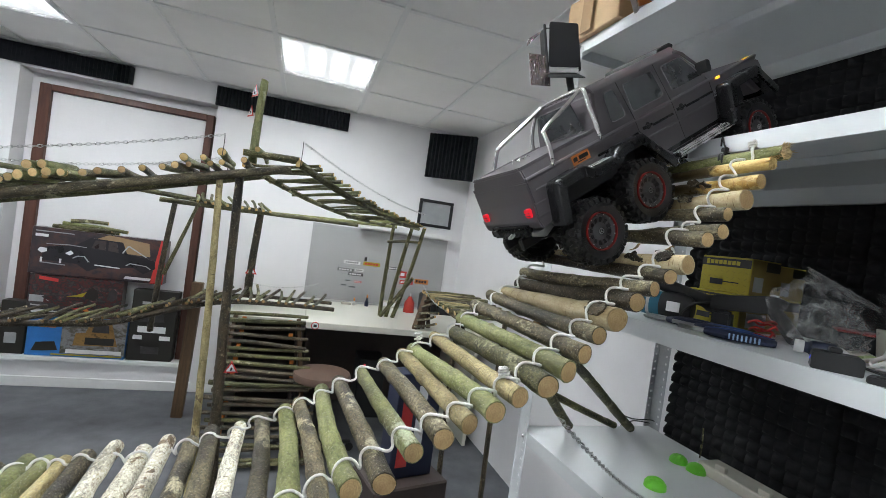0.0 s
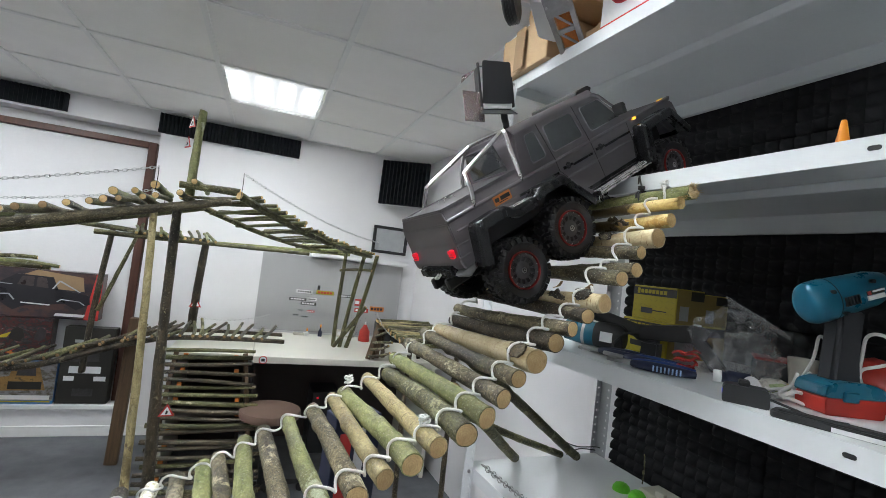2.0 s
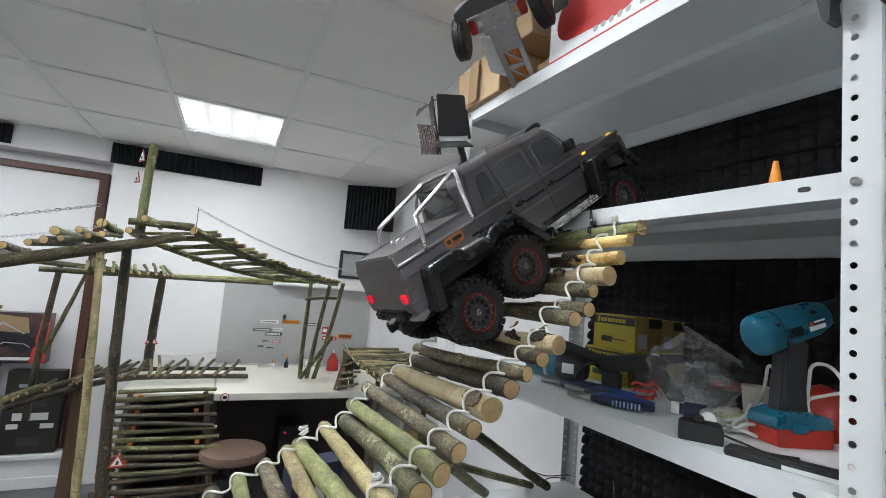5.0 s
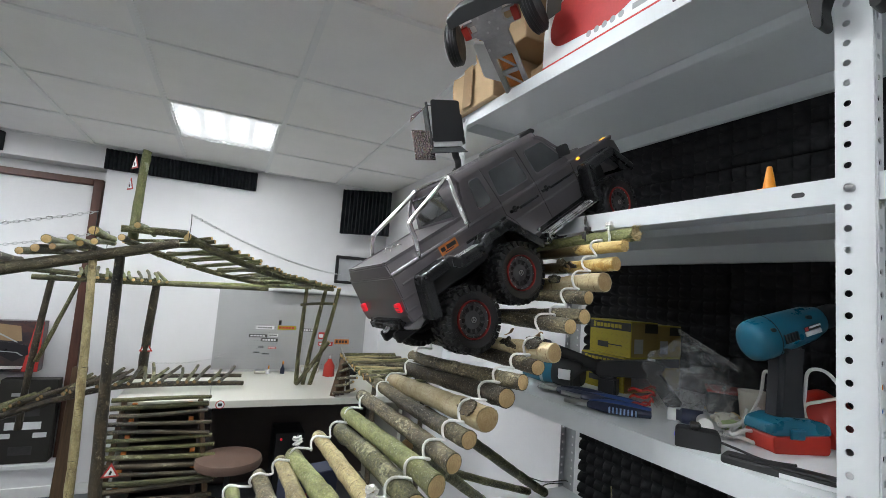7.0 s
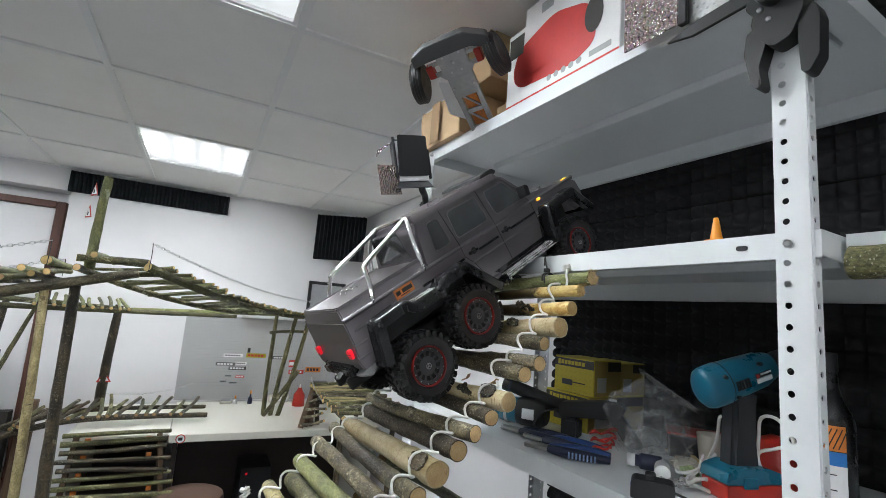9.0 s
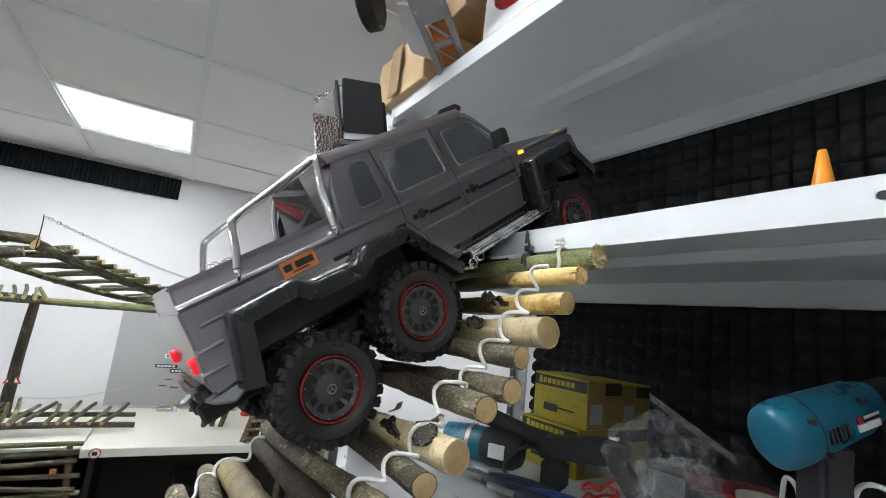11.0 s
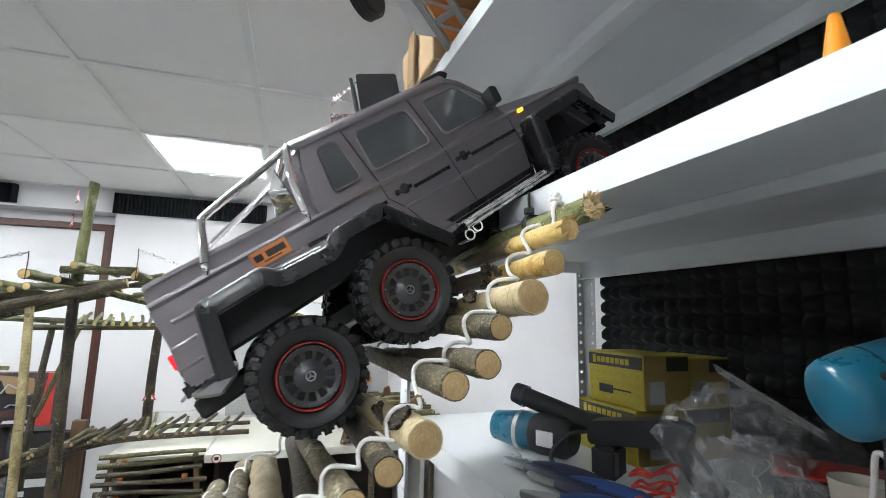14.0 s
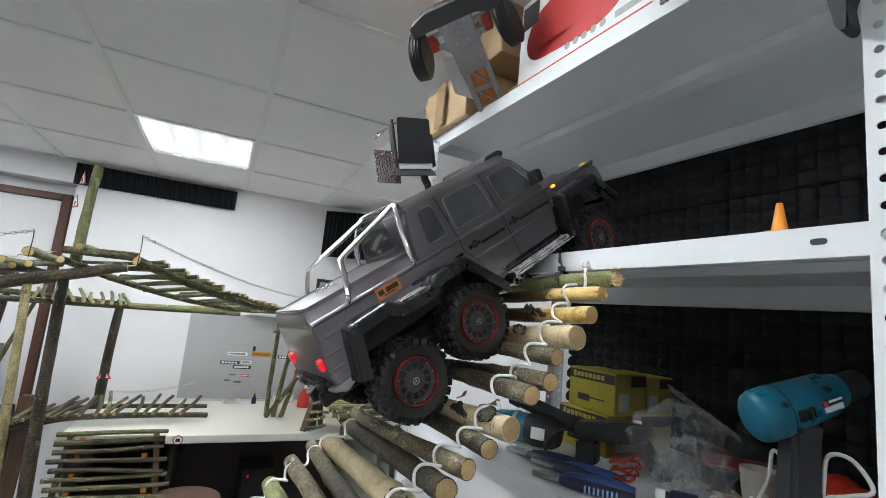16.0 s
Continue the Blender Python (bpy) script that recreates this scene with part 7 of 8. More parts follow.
# local x points to the motor's back end
prof = [(-0.078, 0.0), (-0.074, 0.024), (-0.050, 0.031), (0.0, 0.034), (0.045, 0.037), (0.062, 0.0365), (0.071, 0.034), (0.0765, 0.028), (0.0785, 0.018), (0.079, 0.0)]
body_d = bmesh.new()
lathe(body_d, [(max(r, 0.0006), x) for x, r in prof], 28, "x", (0, 0, 0))
bmesh.ops.scale(body_d, vec=(1, 0.92, 1.05), verts=body_d.verts)
DM = pose(0.004, 0, 0.211, 0, 20, 0)
motor = part("motor_housing", body_d, TEAL, drill, "teal plastic motor housing", smooth=True, at=DM)
part("seam", turned([(0.0372, 0.034), (0.0378, 0.035), (0.0372, 0.036)], 28, "x", caps=False), GREY_GRIP, motor, at=Matrix.Diagonal((1, 0.92, 1.05, 1)))
bm = bmesh.new()
for k in range(5):
    box(bm, 0.002 + k * 0.006, 0.005 + k * 0.006, 0.030, 0.036, -0.012, 0.004, 0.0005)
part("vent_slot", bm, MATTE, motor, "dark vent slots")
for x, z in ((0.045, 0.018), (0.030, -0.024), (-0.030, 0.020)):
    part("screw_hole", turned([(0.0035, 0.030), (0.0035, 0.0375)], 12, "y"), MATTE, motor, at=pose(x, -0.0025, z))
part("label", boxes((-0.047, -0.015, 0.0295, 0.0325, -0.012, -0.004), bevel=0.0005), WHITE_PRINT, motor, "white rating label")
part("label", boxes((-0.047, -0.015, 0.0295, 0.0326, -0.0025, 0.0045), bevel=0.0005), BLACK_PRINT, motor, "dark printed label with a red corner")
part("label_corner", boxes((-0.021, -0.015, 0.0295, 0.0330, -0.0022, 0.0042)), RED_PRINT, motor)
part("label_corner", boxes((-0.047, -0.024, 0.0295, 0.0330, 0.001, 0.0042)), WHITE_PRINT, motor)
part("chuck", turned([(0.020, -0.078), (0.022, -0.092), (0.021, -0.112), (0.012, -0.122), (0.004, -0.123)], 20, "x"), GREY_GRIP, motor, "dark chuck", smooth=True)
HAND = [(0.029, 0.052), (0.026, 0.100), (0.022, 0.155), (0.026, 0.188), (-0.030, 0.188), (-0.026, 0.155), (-0.025, 0.100), (-0.030, 0.052)]
part("handle", solid(HAND, -0.019, 0.019, "y", 0.007, 3), GREY_GRIP, drill, "dark rubber grip", smooth=True)
part("battery_collar", solid(fit_round([(-0.062, 0.034), (0.054, 0.030), (0.050, 0.050), (0.020, 0.060), (-0.030, 0.060), (-0.058, 0.052)], 0.006, 3), -0.034, 0.034, "y", 0.005, 2), TEAL, drill, "teal battery collar", smooth=True)
part("latch", boxes((-0.006, 0.022, 0.033, 0.039, 0.026, 0.044), bevel=0.002), TEAL, drill)
part("battery", solid(fit_round([(-0.060, 0.0), (0.050, 0.0), (0.051, 0.030), (-0.061, 0.033)], 0.006, 3), -0.033, 0.033, "y", 0.004, 2), RED, drill, "red battery pack", smooth=True)

# charger with a blue lamp and its cable
chg = thing("battery_charger", "small black charger block with a blue light", "charger", pose(0.918, 0.500, ZC, 0, 0, -55) @ Matrix.Scale(0.78, 4))
part("body", solid(fit_round([(-0.040, 0.0), (0.040, 0.0), (0.040, 0.030), (0.034, 0.036), (-0.034, 0.036), (-0.040, 0.030)], 0.004, 2), -0.022, 0.022, "y", 0.003, 2), MATTE, chg, smooth=True)
part("clip", boxes((-0.014, 0.006, -0.015, 0.015, 0.036, 0.047), bevel=0.003), MATTE, chg)
part("pilot_lamp", turned([(0.004, -0.0408), (0.004, -0.0395)], 12, "x"), glow("blue_lamp", (0.08, 0.12, 1.0), 0.8), chg, "dim blue lamp", at=pose(0, 0, 0.019))
part("cable", tube(arc([(0.040, 0.0, 0.018), (0.070, -0.008, 0.012), (0.11, -0.020, 0.005), (0.16, -0.010, 0.004)], 6), 0.0025, 7), MATTE, chg, "black cable", smooth=True)
tray = thing("bit_case", "flat black plastic case lying on the shelf", "case", pose(0.925, 0.395, ZC, 0, 0, -72))
part("shell", solid(fit_round([(-0.060, -0.022), (0.080, -0.022), (0.080, 0.022), (-0.060, 0.018)], 0.008, 3), 0.0, 0.010, "z", 0.002), MATTE, tray, smooth=True)
part("rim", boxes((-0.050, 0.072, -0.018, -0.012, 0.010, 0.0135), bevel=0.001), MATTE, tray)
part("label", boxes((0.010, 0.078, -0.0235, -0.022, 0.001, 0.007)), WHITE_PRINT, tray, "white edge strip")


# pliers: two bowed handles each
def pliers(x, y, yaw, mat, ridge, label, roll=0.0):
    t = thing("pliers", label, "pliers", pose(x, y, ZC, roll, 0, yaw), "pliers on the shelf")
    for s in (-1, 1):
        pts = arc([(0.0, s * 0.006, 0.010), (0.03, s * 0.016, 0.011), (0.075, s * 0.021, 0.011), (0.115, s * 0.016, 0.010)], 5)
        n = len(pts)
        h = part("grip", tube(pts, [0.0075 + 0.0035 * math.sin(math.pi * min(1, k / n * 1.1)) for k in range(n)], 10, squash=(1, 0.9)), mat if s > 0 else NAVY, t, "moulded plastic grip", smooth=True)
        if ridge and s < 0:
            bm = bmesh.new()
            for k in range(8):
                xx = 0.040 + k * 0.0068
                box(bm, xx, xx + 0.003, -0.0335, -0.0275, 0.005, 0.016, 0.0006)
            part("grip_rib", bm, LIGHT_BLUE, h, "pale ribs")
    part("jaw", solid(fit_round([(0.004, -0.010), (0.004, 0.010), (-0.020, 0.012), (-0.050, 0.004), (-0.050, -0.004), (-0.020, -0.012)], 0.003, 2), 0.006, 0.014, "z", 0.001), GREY_METAL, t, "steel jaws")


pliers(0.962, 0.862, -68, NAVY, False, "navy-handled pliers lying on the shelf")
pliers(0.965, 0.790, -62, BLUE, False, "dark blue pliers lying on the shelf")
pliers(0.925, 0.735, -52, BLUE, True, "blue pliers with pale ribbed grips")

# rotary tool and black grinder handle
tool = thing("power_tool", "teal and black power tool lying on the shelf", "power tool", pose(1.03, 0.955, ZC + 0.034, 0, 0, -62))
part("body", turned([(0.002, -0.085), (0.026, -0.080), (0.032, -0.030), (0.030, 0.020), (0.024, 0.026)], 24, "x"), TEAL, tool, "teal housing", smooth=True)
part("collar", turned([(0.0335, -0.030), (0.0335, -0.022)], 24, "x", caps=False), GREY_METAL, tool, smooth=True)
part("motor_end", turned([(0.031, 0.0), (0.034, 0.012), (0.033, 0.058), (0.024, 0.072), (0.002, 0.073)], 24, "x"), MATTE, tool, "black end cap", smooth=True)
part("label", boxes((0.020, 0.050, -0.0352, -0.031, -0.012, 0.012), bevel=0.0006), WHITE_PRINT, tool, "pale label")
tor = thing("torch", "black cylindrical torch leaning on the tools", "torch", pose(1.06, 0.935, ZC + 0.074, 0, 14, -58))
part("barrel", turned([(0.002, -0.085), (0.018, -0.083), (0.019, -0.070), (0.0165, -0.066), (0.0165, 0.060), (0.021, 0.072), (0.021, 0.090), (0.002, 0.091)], 24, "x"), MATTE, tor, smooth=True)
part("ring", turned([(0.0195, -0.066), (0.0195, -0.060)], 24, "x", caps=False), NAVY, tor, smooth=True)
gun = thing("heat_gun", "black plastic hand tool with a trigger and cable", "hand tool", pose(1.10, 0.765, ZC, 0, 0, -60))
part("body", solid(fit_round([(-0.085, 0.045), (0.045, 0.058), (0.060, 0.086), (0.030, 0.096), (-0.085, 0.078)], 0.008, 3), -0.020, 0.020, "y", 0.005, 2), MATTE, gun, smooth=True)
part("handle", solid(fit_round([(0.020, 0.060), (0.050, 0.066), (0.095, 0.008), (0.066, 0.0)], 0.006, 3), -0.014, 0.014, "y", 0.004, 2), MATTE, gun, smooth=True)
part("foot", boxes((-0.080, -0.040, -0.022, 0.022, 0.0, 0.046), bevel=0.006, seg=2), MATTE, gun)
part("button", turned([(0.008, 0.0), (0.008, 0.004)], 16, "z"), WHITE, gun, at=pose(0.030, 0, 0.094))
part("cable", tube(arc([(-0.085, 0, 0.06), (-0.12, -0.01, 0.05), (-0.14, -0.03, 0.02), (-0.10, -0.05, 0.006), (-0.04, -0.05, 0.005)], 6), 0.003, 7), MATTE, gun, smooth=True)
lead = thing("red_lead", "coiled red test lead", "cable", pose(1.045, 0.705, ZC + 0.003))
pts = []
for k in range(40):
    a = k * 0.42
    rr = 0.026 + 0.005 * math.sin(k * 0.9)
    pts.append((rr * math.cos(a), rr * 0.8 * math.sin(a), 0.004 + 0.0009 * k + 0.003 * math.sin(k * 1.7)))
part("coil", tube(arc(pts, 3), 0.0022, 7), RED, lead, smooth=True)
part("tail", tube(arc([pts[-1], (0.045, 0.012, 0.040), (0.075, 0.02, 0.030)], 6), 0.0022, 7), RED, lead, smooth=True)


# crumpled clear bag, document sleeve, cup, rope and other clutter
def crumple(size, seed, subdiv=4, squash=(1, 1, 1), amp=0.35, folds=5.0):
    bm = bmesh.new()
    bmesh.ops.create_icosphere(bm, subdivisions=subdiv, radius=1.0)
    for v in bm.verts:
        d = v.co.normalized()
        k = 1 + amp * noise.noise(d * folds * 0.5 + Vector((seed, 0, 0))) + amp * 0.8 * abs(noise.noise(d * folds + Vector((0, seed, 0)))) + amp * 0.5 * noise.noise(d * folds * 2.3 + Vector((0, 0, seed)))
        v.co = Vector((d.x * squash[0], d.y * squash[1], max(d.z, -0.75) * squash[2])) * size * k
    return bm


bag = thing("plastic_bag", "crumpled clear plastic bag on the shelf", "plastic bag", pose(1.16, 0.690, ZC + 0.062, 0, 0, 20))
part("film", crumple(0.072, 3.7, 4, (1.15, 1.1, 1.0)), BAG, bag)
bag2 = thing("plastic_bag", "flattened clear plastic bag loop on the shelf", "plastic bag", pose(1.11, 0.625, ZC + 0.040, 0, 0, 40))
part("film", crumple(0.052, 9.1, 4, (0.6, 1.1, 1.0)), BAG, bag2)
slv = thing("document_sleeve", "clear punched plastic sleeve leaning at the back", "plastic sleeve", pose(1.25, 0.62, ZC + 0.002, -24, 0, 82))
part("sleeve", solid([(-0.125, 0.0), (0.10, 0.0), (0.10, 0.172), (-0.028, 0.100), (-0.028, 0.138), (-0.038, 0.142), (-0.125, 0.030)], 0.0, 0.0012, "y"), SHEET, slv)
part("punched_edge", solid([(0.10, 0.172), (0.10, 0.184), (-0.028, 0.112), (-0.028, 0.100)], -0.0006, 0.0018, "y"), clear("sleeve_edge", (0.9, 0.9, 0.9), 0.2, 0.22), slv, "milky edge strip")
mug = thing("plastic_cup", "ivory plastic cup with rope in it", "cup", pose(1.190, 0.562, ZC) @ Matrix.Diagonal((0.85, 0.85, 0.85, 1.0)))
part("cup", turned([(0.026, 0.0), (0.033, 0.075), (0.0315, 0.075), (0.025, 0.004), (0.002, 0.004)], 28, "z", caps=False), IVORY, mug, smooth=True)
for nm, lab, cat, at, bm, mat in (
        ("red_pouch", "crumpled red fabric pouch at the back", "pouch", (1.185, 0.452, ZC + 0.040), crumple(0.048, 5.2, 3, (1, 1, 1.0), 0.2, 3.0), RED),
        ("small_bottle", "small white bottle lying on the shelf", "bottle", (1.03, 0.560, ZC + 0.014), turned([(0.002, -0.03), (0.013, -0.028), (0.013, 0.012), (0.007, 0.020), (0.007, 0.032)], 18, "x"), WHITE),
        ("small_box", "low dark grey tray at the back of the shelf", "tray", (1.235, 0.615, ZC), boxes((-0.03, 0.06, -0.06, 0.06, 0, 0.045), bevel=0.004), GREY_GRIP),
        ("glue_tin", "small navy bottle with a white cap lying down", "bottle", (1.035, 0.605, ZC + 0.0142), turned([(0.002, -0.034), (0.014, -0.033), (0.014, 0.002), (0.010, 0.006), (0.010, 0.012)], 18, "y"), NAVY)):
    t = thing(nm, lab, cat, pose(*at, 0, 0, 35))
    part("shell", bm, mat, t, smooth=True)
    if nm == "small_bottle":
        part("cap", turned([(0.0085, 0.030), (0.0085, 0.042)], 14, "x"), WHITE, t)
    if nm == "glue_tin":
        part("cap", turned([(0.002, 0.0115), (0.0115, 0.012), (0.0115, 0.026), (0.002, 0.0265)], 16, "y"), WHITE, t)
    if nm == "small_box":
        part("rim", boxes((-0.032, 0.062, -0.062, 0.062, 0.045, 0.050), bevel=0.002), RED, t, "orange-red rim")
nuts = thing("screw_heap", "small heap of zinc screws", "screws", pose(0.975, 0.905, ZC), kind="stuff")
bm = bmesh.new()
r9 = random.Random(9)
for k in range(60):
    p = Vector((r9.gauss(0, 0.012), r9.gauss(0, 0.018), 0.0015 + r9.random() * 0.004))
    d = Vector((r9.uniform(-1, 1), r9.uniform(-1, 1), r9.uniform(-0.2, 0.2))).normalized() * 0.006
    sweep(bm, [p - d, p + d], [0.0014, 0.0007], 5)
part("screws", bm, CHAIN, nuts)

# climbing holds and a cream rail on the low shelf
for x, y, s, a in ((1.265, 1.081, 0.025, 20), (1.272, 1.026, 0.026, 80), (1.064, 0.965, 0.027, 140)):
    t = thing("climbing_hold", "bright green ridged plastic dome on the shelf", "plastic dome", pose(x, y - 0.04, ZD, 0, 0, a), "green plastic domes")
    bm = turned([(s, 0.0), (s * 0.96, s * 0.35), (s * 0.75, s * 0.66), (s * 0.40, s * 0.84), (s * 0.02, s * 0.88)], 24, "z")
    part("dome", bm, GREEN, t, smooth=True)
    bm = bmesh.new()
    for k in range(5):
        y0 = (k - 2) * s * 0.32
        w = math.sqrt(max(0.0, 1 - (y0 / s) ** 2)) * s * 0.92
        sweep(bm, [(-w + 2 * w * i / 8, y0, math.sqrt(max(0.0, 1 - ((-w + 2 * w * i / 8) / s) ** 2 - (y0 / s) ** 2)) * s * 0.86 + 0.001) for i in range(9)], s * 0.06, 5)
    part("ridge", bm, GREEN, t, smooth=True)
rail = thing("cream_moulding", "long cream plastic moulding lying on the shelf", "moulding", pose(1.33, 0.815, ZD, 0, 0, 0))
part("body", boxes((-0.05, 0.03, -0.42, 0.18, 0.0, 0.030), bevel=0.004), IVORY, rail)
for y in (0.10, -0.02, -0.14):
    part("lug", boxes((-0.045, -0.030, y, y + 0.03, 0.030, 0.045), bevel=0.002), IVORY, rail)
twg = thing("thin_twig", "thin upright twig at the back of the shelf", "twig", pose(1.37, 1.06, ZD))
part("twig", tube(arc([(0, 0, 0.0), (0.003, 0, 0.04), (0.0, 0.002, 0.09)], 4), [0.002] * 9, 6), B_OLIVE, twg)
part("knot", turned([(0.003, 0.03), (0.0034, 0.035), (0.003, 0.04)], 8, "z"), B_OLIVE, twg)
tiew = thing("wire_tie", "black wire ties round the back upright", "wire", pose(1.36, 1.255, ZD + 0.02))
part("wire", tube(arc([(-0.16, -0.02, 0.05), (-0.08, 0.0, 0.02), (0.0, 0.0, 0.015), (0.02, 0.0, 0.01)], 5), 0.0018, 6), TIE, tiew)
part("wire", tube(arc([(-0.14, -0.02, 0.005), (-0.07, 0.0, 0.012), (0.0, 0.0, 0.004)], 5), 0.0018, 6), TIE, tiew)

# cartons and boxes on the top shelf
def cardboard(x0, x1, y0, y1, z0, z1, label, seed, mat=CARTON):
    t = thing("cardboard_box", label, "box", pose(x0, y0, z0), "cardboard boxes on the top shelf")
    bm = boxes((0, x1 - x0, 0, y1 - y0, 0, z1 - z0), bevel=0.003, seg=1)
    bmesh.ops.subdivide_edges(bm, edges=bm.edges[:], cuts=5, use_grid_fill=True)
    for v in bm.verts:
        if v.co.z > 0.004:
            v.co += 0.010 * noise.noise_vector(v.co * 16 + Vector((seed, 0, 0))) + 0.004 * noise.noise_vector(v.co * 45 + Vector((0, seed, 0)))
            v.co.z = max(v.co.z, 0.001)
    part("carton", bm, mat, t, smooth=True)
    part("flap", boxes((0.006, x1 - x0 - 0.004, -0.004, 0.0, (z1 - z0) * 0.55, (z1 - z0) * 0.98)), mat, t, "folded flap")
    part("tape", boxes((-0.012, -0.010, (y1 - y0) * 0.42, (y1 - y0) * 0.62, 0.004, z1 - z0 - 0.006)), CARTON_DARK, t, "brown tape")


cardboard(0.864, 1.06, 1.080, 1.324, ZA, ZA + 0.135, "crumpled brown cardboard box at the shelf edge", 2.0)
cardboard(0.895, 1.18, 0.985, 1.235, ZA + 0.140, ZA + 0.275, "brown cardboard box stacked on another", 6.0)
cardboard(0.99, 1.20, 0.915, 1.075, ZA, ZA + 0.111, "small brown cardboard box behind the model chassis", 11.0, CARTON_DARK)
spk = thing("speaker_box_print", "white retail box with a picture of a red loudspeaker", "box", pose(0.892, 0.560, ZA, 0, 0, 0))
part("box", boxes((0, 0.13, 0, 0.345, 0, 0.205), bevel=0.002), WHITE_PRINT, spk)
part("edge_band", boxes((-0.0008, 0.0, 0.002, 0.343, 0.0, 0.012)), RED_PRINT, spk, "red bottom edge")
part("picture", solid(fit_round([(0.055, 0.055), (0.125, 0.030), (0.300, 0.045), (0.325, 0.090), (0.300, 0.150), (0.180, 0.185), (0.075, 0.150)], 0.030, 5), -0.0010, -0.0002, "x"), RED_PRINT, spk, "picture of a red loudspeaker")
part("picture_end", solid([(0.065 + 0.024 * math.cos(a), 0.115 + 0.040 * math.sin(a)) for a in [2 * math.pi * k / 18 for k in range(18)]], -0.0018, -0.0010, "x"), BLACK_PRINT, spk, "dark loudspeaker end")
part("name_patch", boxes((-0.0012, -0.0002, 0.285, 0.338, 0.135, 0.190)), BLACK_PRINT, spk, "black corner patch")
bm = bmesh.new()
for k in range(5):
    bmesh.ops.create_circle(bm, cap_ends=True, segments=12, radius=0.0075, matrix=pose(-0.0012, 0.190 - k * 0.022, 0.030, 0, -90, 0))
part("icon", bm, GREY_PRINT, spk, "row of small round icons")
part("print_bar", boxes((-0.0012, -0.0004, 0.020, 0.075, 0.024, 0.036)), GREY_PRINT, spk, "grey bar")
gb = thing("white_carton", "plain white carton lying on the loudspeaker box", "box", pose(0.905, 0.70, ZA + 0.206))
part("carton", boxes((0, 0.12, 0, 0.16, 0, 0.058), bevel=0.002), WHITE_PRINT, gb)
part("mark", boxes((-0.0008, 0, 0.06, 0.10, 0.015, 0.04)), GREY_PRINT, gb)
gb = thing("white_carton", "white carton with dark print beside the loudspeaker box", "box", pose(0.895, 0.375, ZA))
part("carton", boxes((0, 0.14, 0, 0.175, 0, 0.125), bevel=0.002), WHITE_PRINT, gb)
part("print_bar", boxes((-0.0008, 0, 0.085, 0.155, 0.075, 0.100)), GREY_GRIP, gb)
part("mark", boxes((-0.0008, 0, 0.115, 0.135, 0.018, 0.036)), GREY_GRIP, gb)

BUMPER_GREY = surface("bumper_grey", (0.055, 0.056, 0.058), 0.5, vary=0.12, scale=40, grain=500, bump=0.2)
# model car chassis standing on its tail at the shelf edge
AX = Vector((-0.770, -0.390, 0.505)).normalized()
WD = Vector((-0.562, 0.802, -0.202))
WD = (WD - AX * WD.dot(AX)).normalized()
NM = WD.cross(AX).normalized()
CH = Matrix.Translation((0.900, 1.010, ZA + 0.004)) @ Matrix((WD, AX, NM)).transposed().to_4x4() @ Matrix.Scale(1.1, 4)
ch = thing("model_chassis", "bare metal model car chassis standing on its tail", "model chassis", CH)
part("skid_rail", boxes((-0.031, -0.019, 0.0, 0.15, -0.006, 0.002), bevel=0.001), GREY_METAL, ch, "grey side rail")
part("skid_rail", boxes((0.019, 0.031, 0.0, 0.15, -0.006, 0.002), bevel=0.001), GREY_METAL, ch, "grey side rail")
for y in (0.004, 0.052, 0.098, 0.140):
    part("cross_plate", boxes((-0.0185, 0.0185, y - 0.005, y + 0.006, -0.005, 0.001), bevel=0.0008), GREY_METAL, ch)
for k, y in enumerate((0.012, 0.060)):
    part("diagonal", solid([(-0.018, y), (-0.012, y), (0.018, y + 0.036), (0.012, y + 0.036)], -0.004, 0.0, "z"), GREY_METAL, ch)
part("orange_tub", boxes((-0.018, 0.018, 0.004, 0.138, 0.004, 0.030), bevel=0.003), ORANGE_PRINT, ch, "orange inner tub")
part("mid_plate", solid([(-0.031, 0.095), (0.031, 0.095), (0.030, 0.150), (-0.030, 0.150)], -0.0075, -0.0062, "z"), GREY_METAL, ch, "grey middle plate")
part("front_plate", solid([(-0.030, 0.146), (0.030, 0.146), (0.042, 0.160), (0.032, 0.172), (0.036, 0.212), (-0.036, 0.212), (-0.032, 0.172), (-0.042, 0.160)], -0.010, 0.004, "z", 0.001), GREY_METAL, ch, "grey front plate")
part("front_arm", boxes((-0.062, 0.062, 0.158, 0.168, -0.006, 0.002), (-0.060, 0.060, 0.184, 0.192, -0.004, 0.004), bevel=0.001), GREY_METAL, ch, "suspension arms")
for x, y in ((-0.012, 0.160), (0.012, 0.160), (-0.020, 0.198), (0.020, 0.198), (0.0, 0.180), (-0.025, 0.120), (0.025, 0.120)):
    part("screw", turned([(0.0028, -0.0125), (0.0028, -0.009)], 8, "z"), CHAIN, ch, at=pose(x, y, 0.0015))
part("front_bumper", solid(fit_round([(-0.096, 0.186), (-0.090, 0.216), (-0.045, 0.240), (0.045, 0.240), (0.082, 0.226), (0.084, 0.204), (0.048, 0.206), (-0.050, 0.206)], 0.004, 2), -0.024, 0.004, "z", 0.003), BUMPER_GREY, ch, "black moulded bumper", smooth=True)
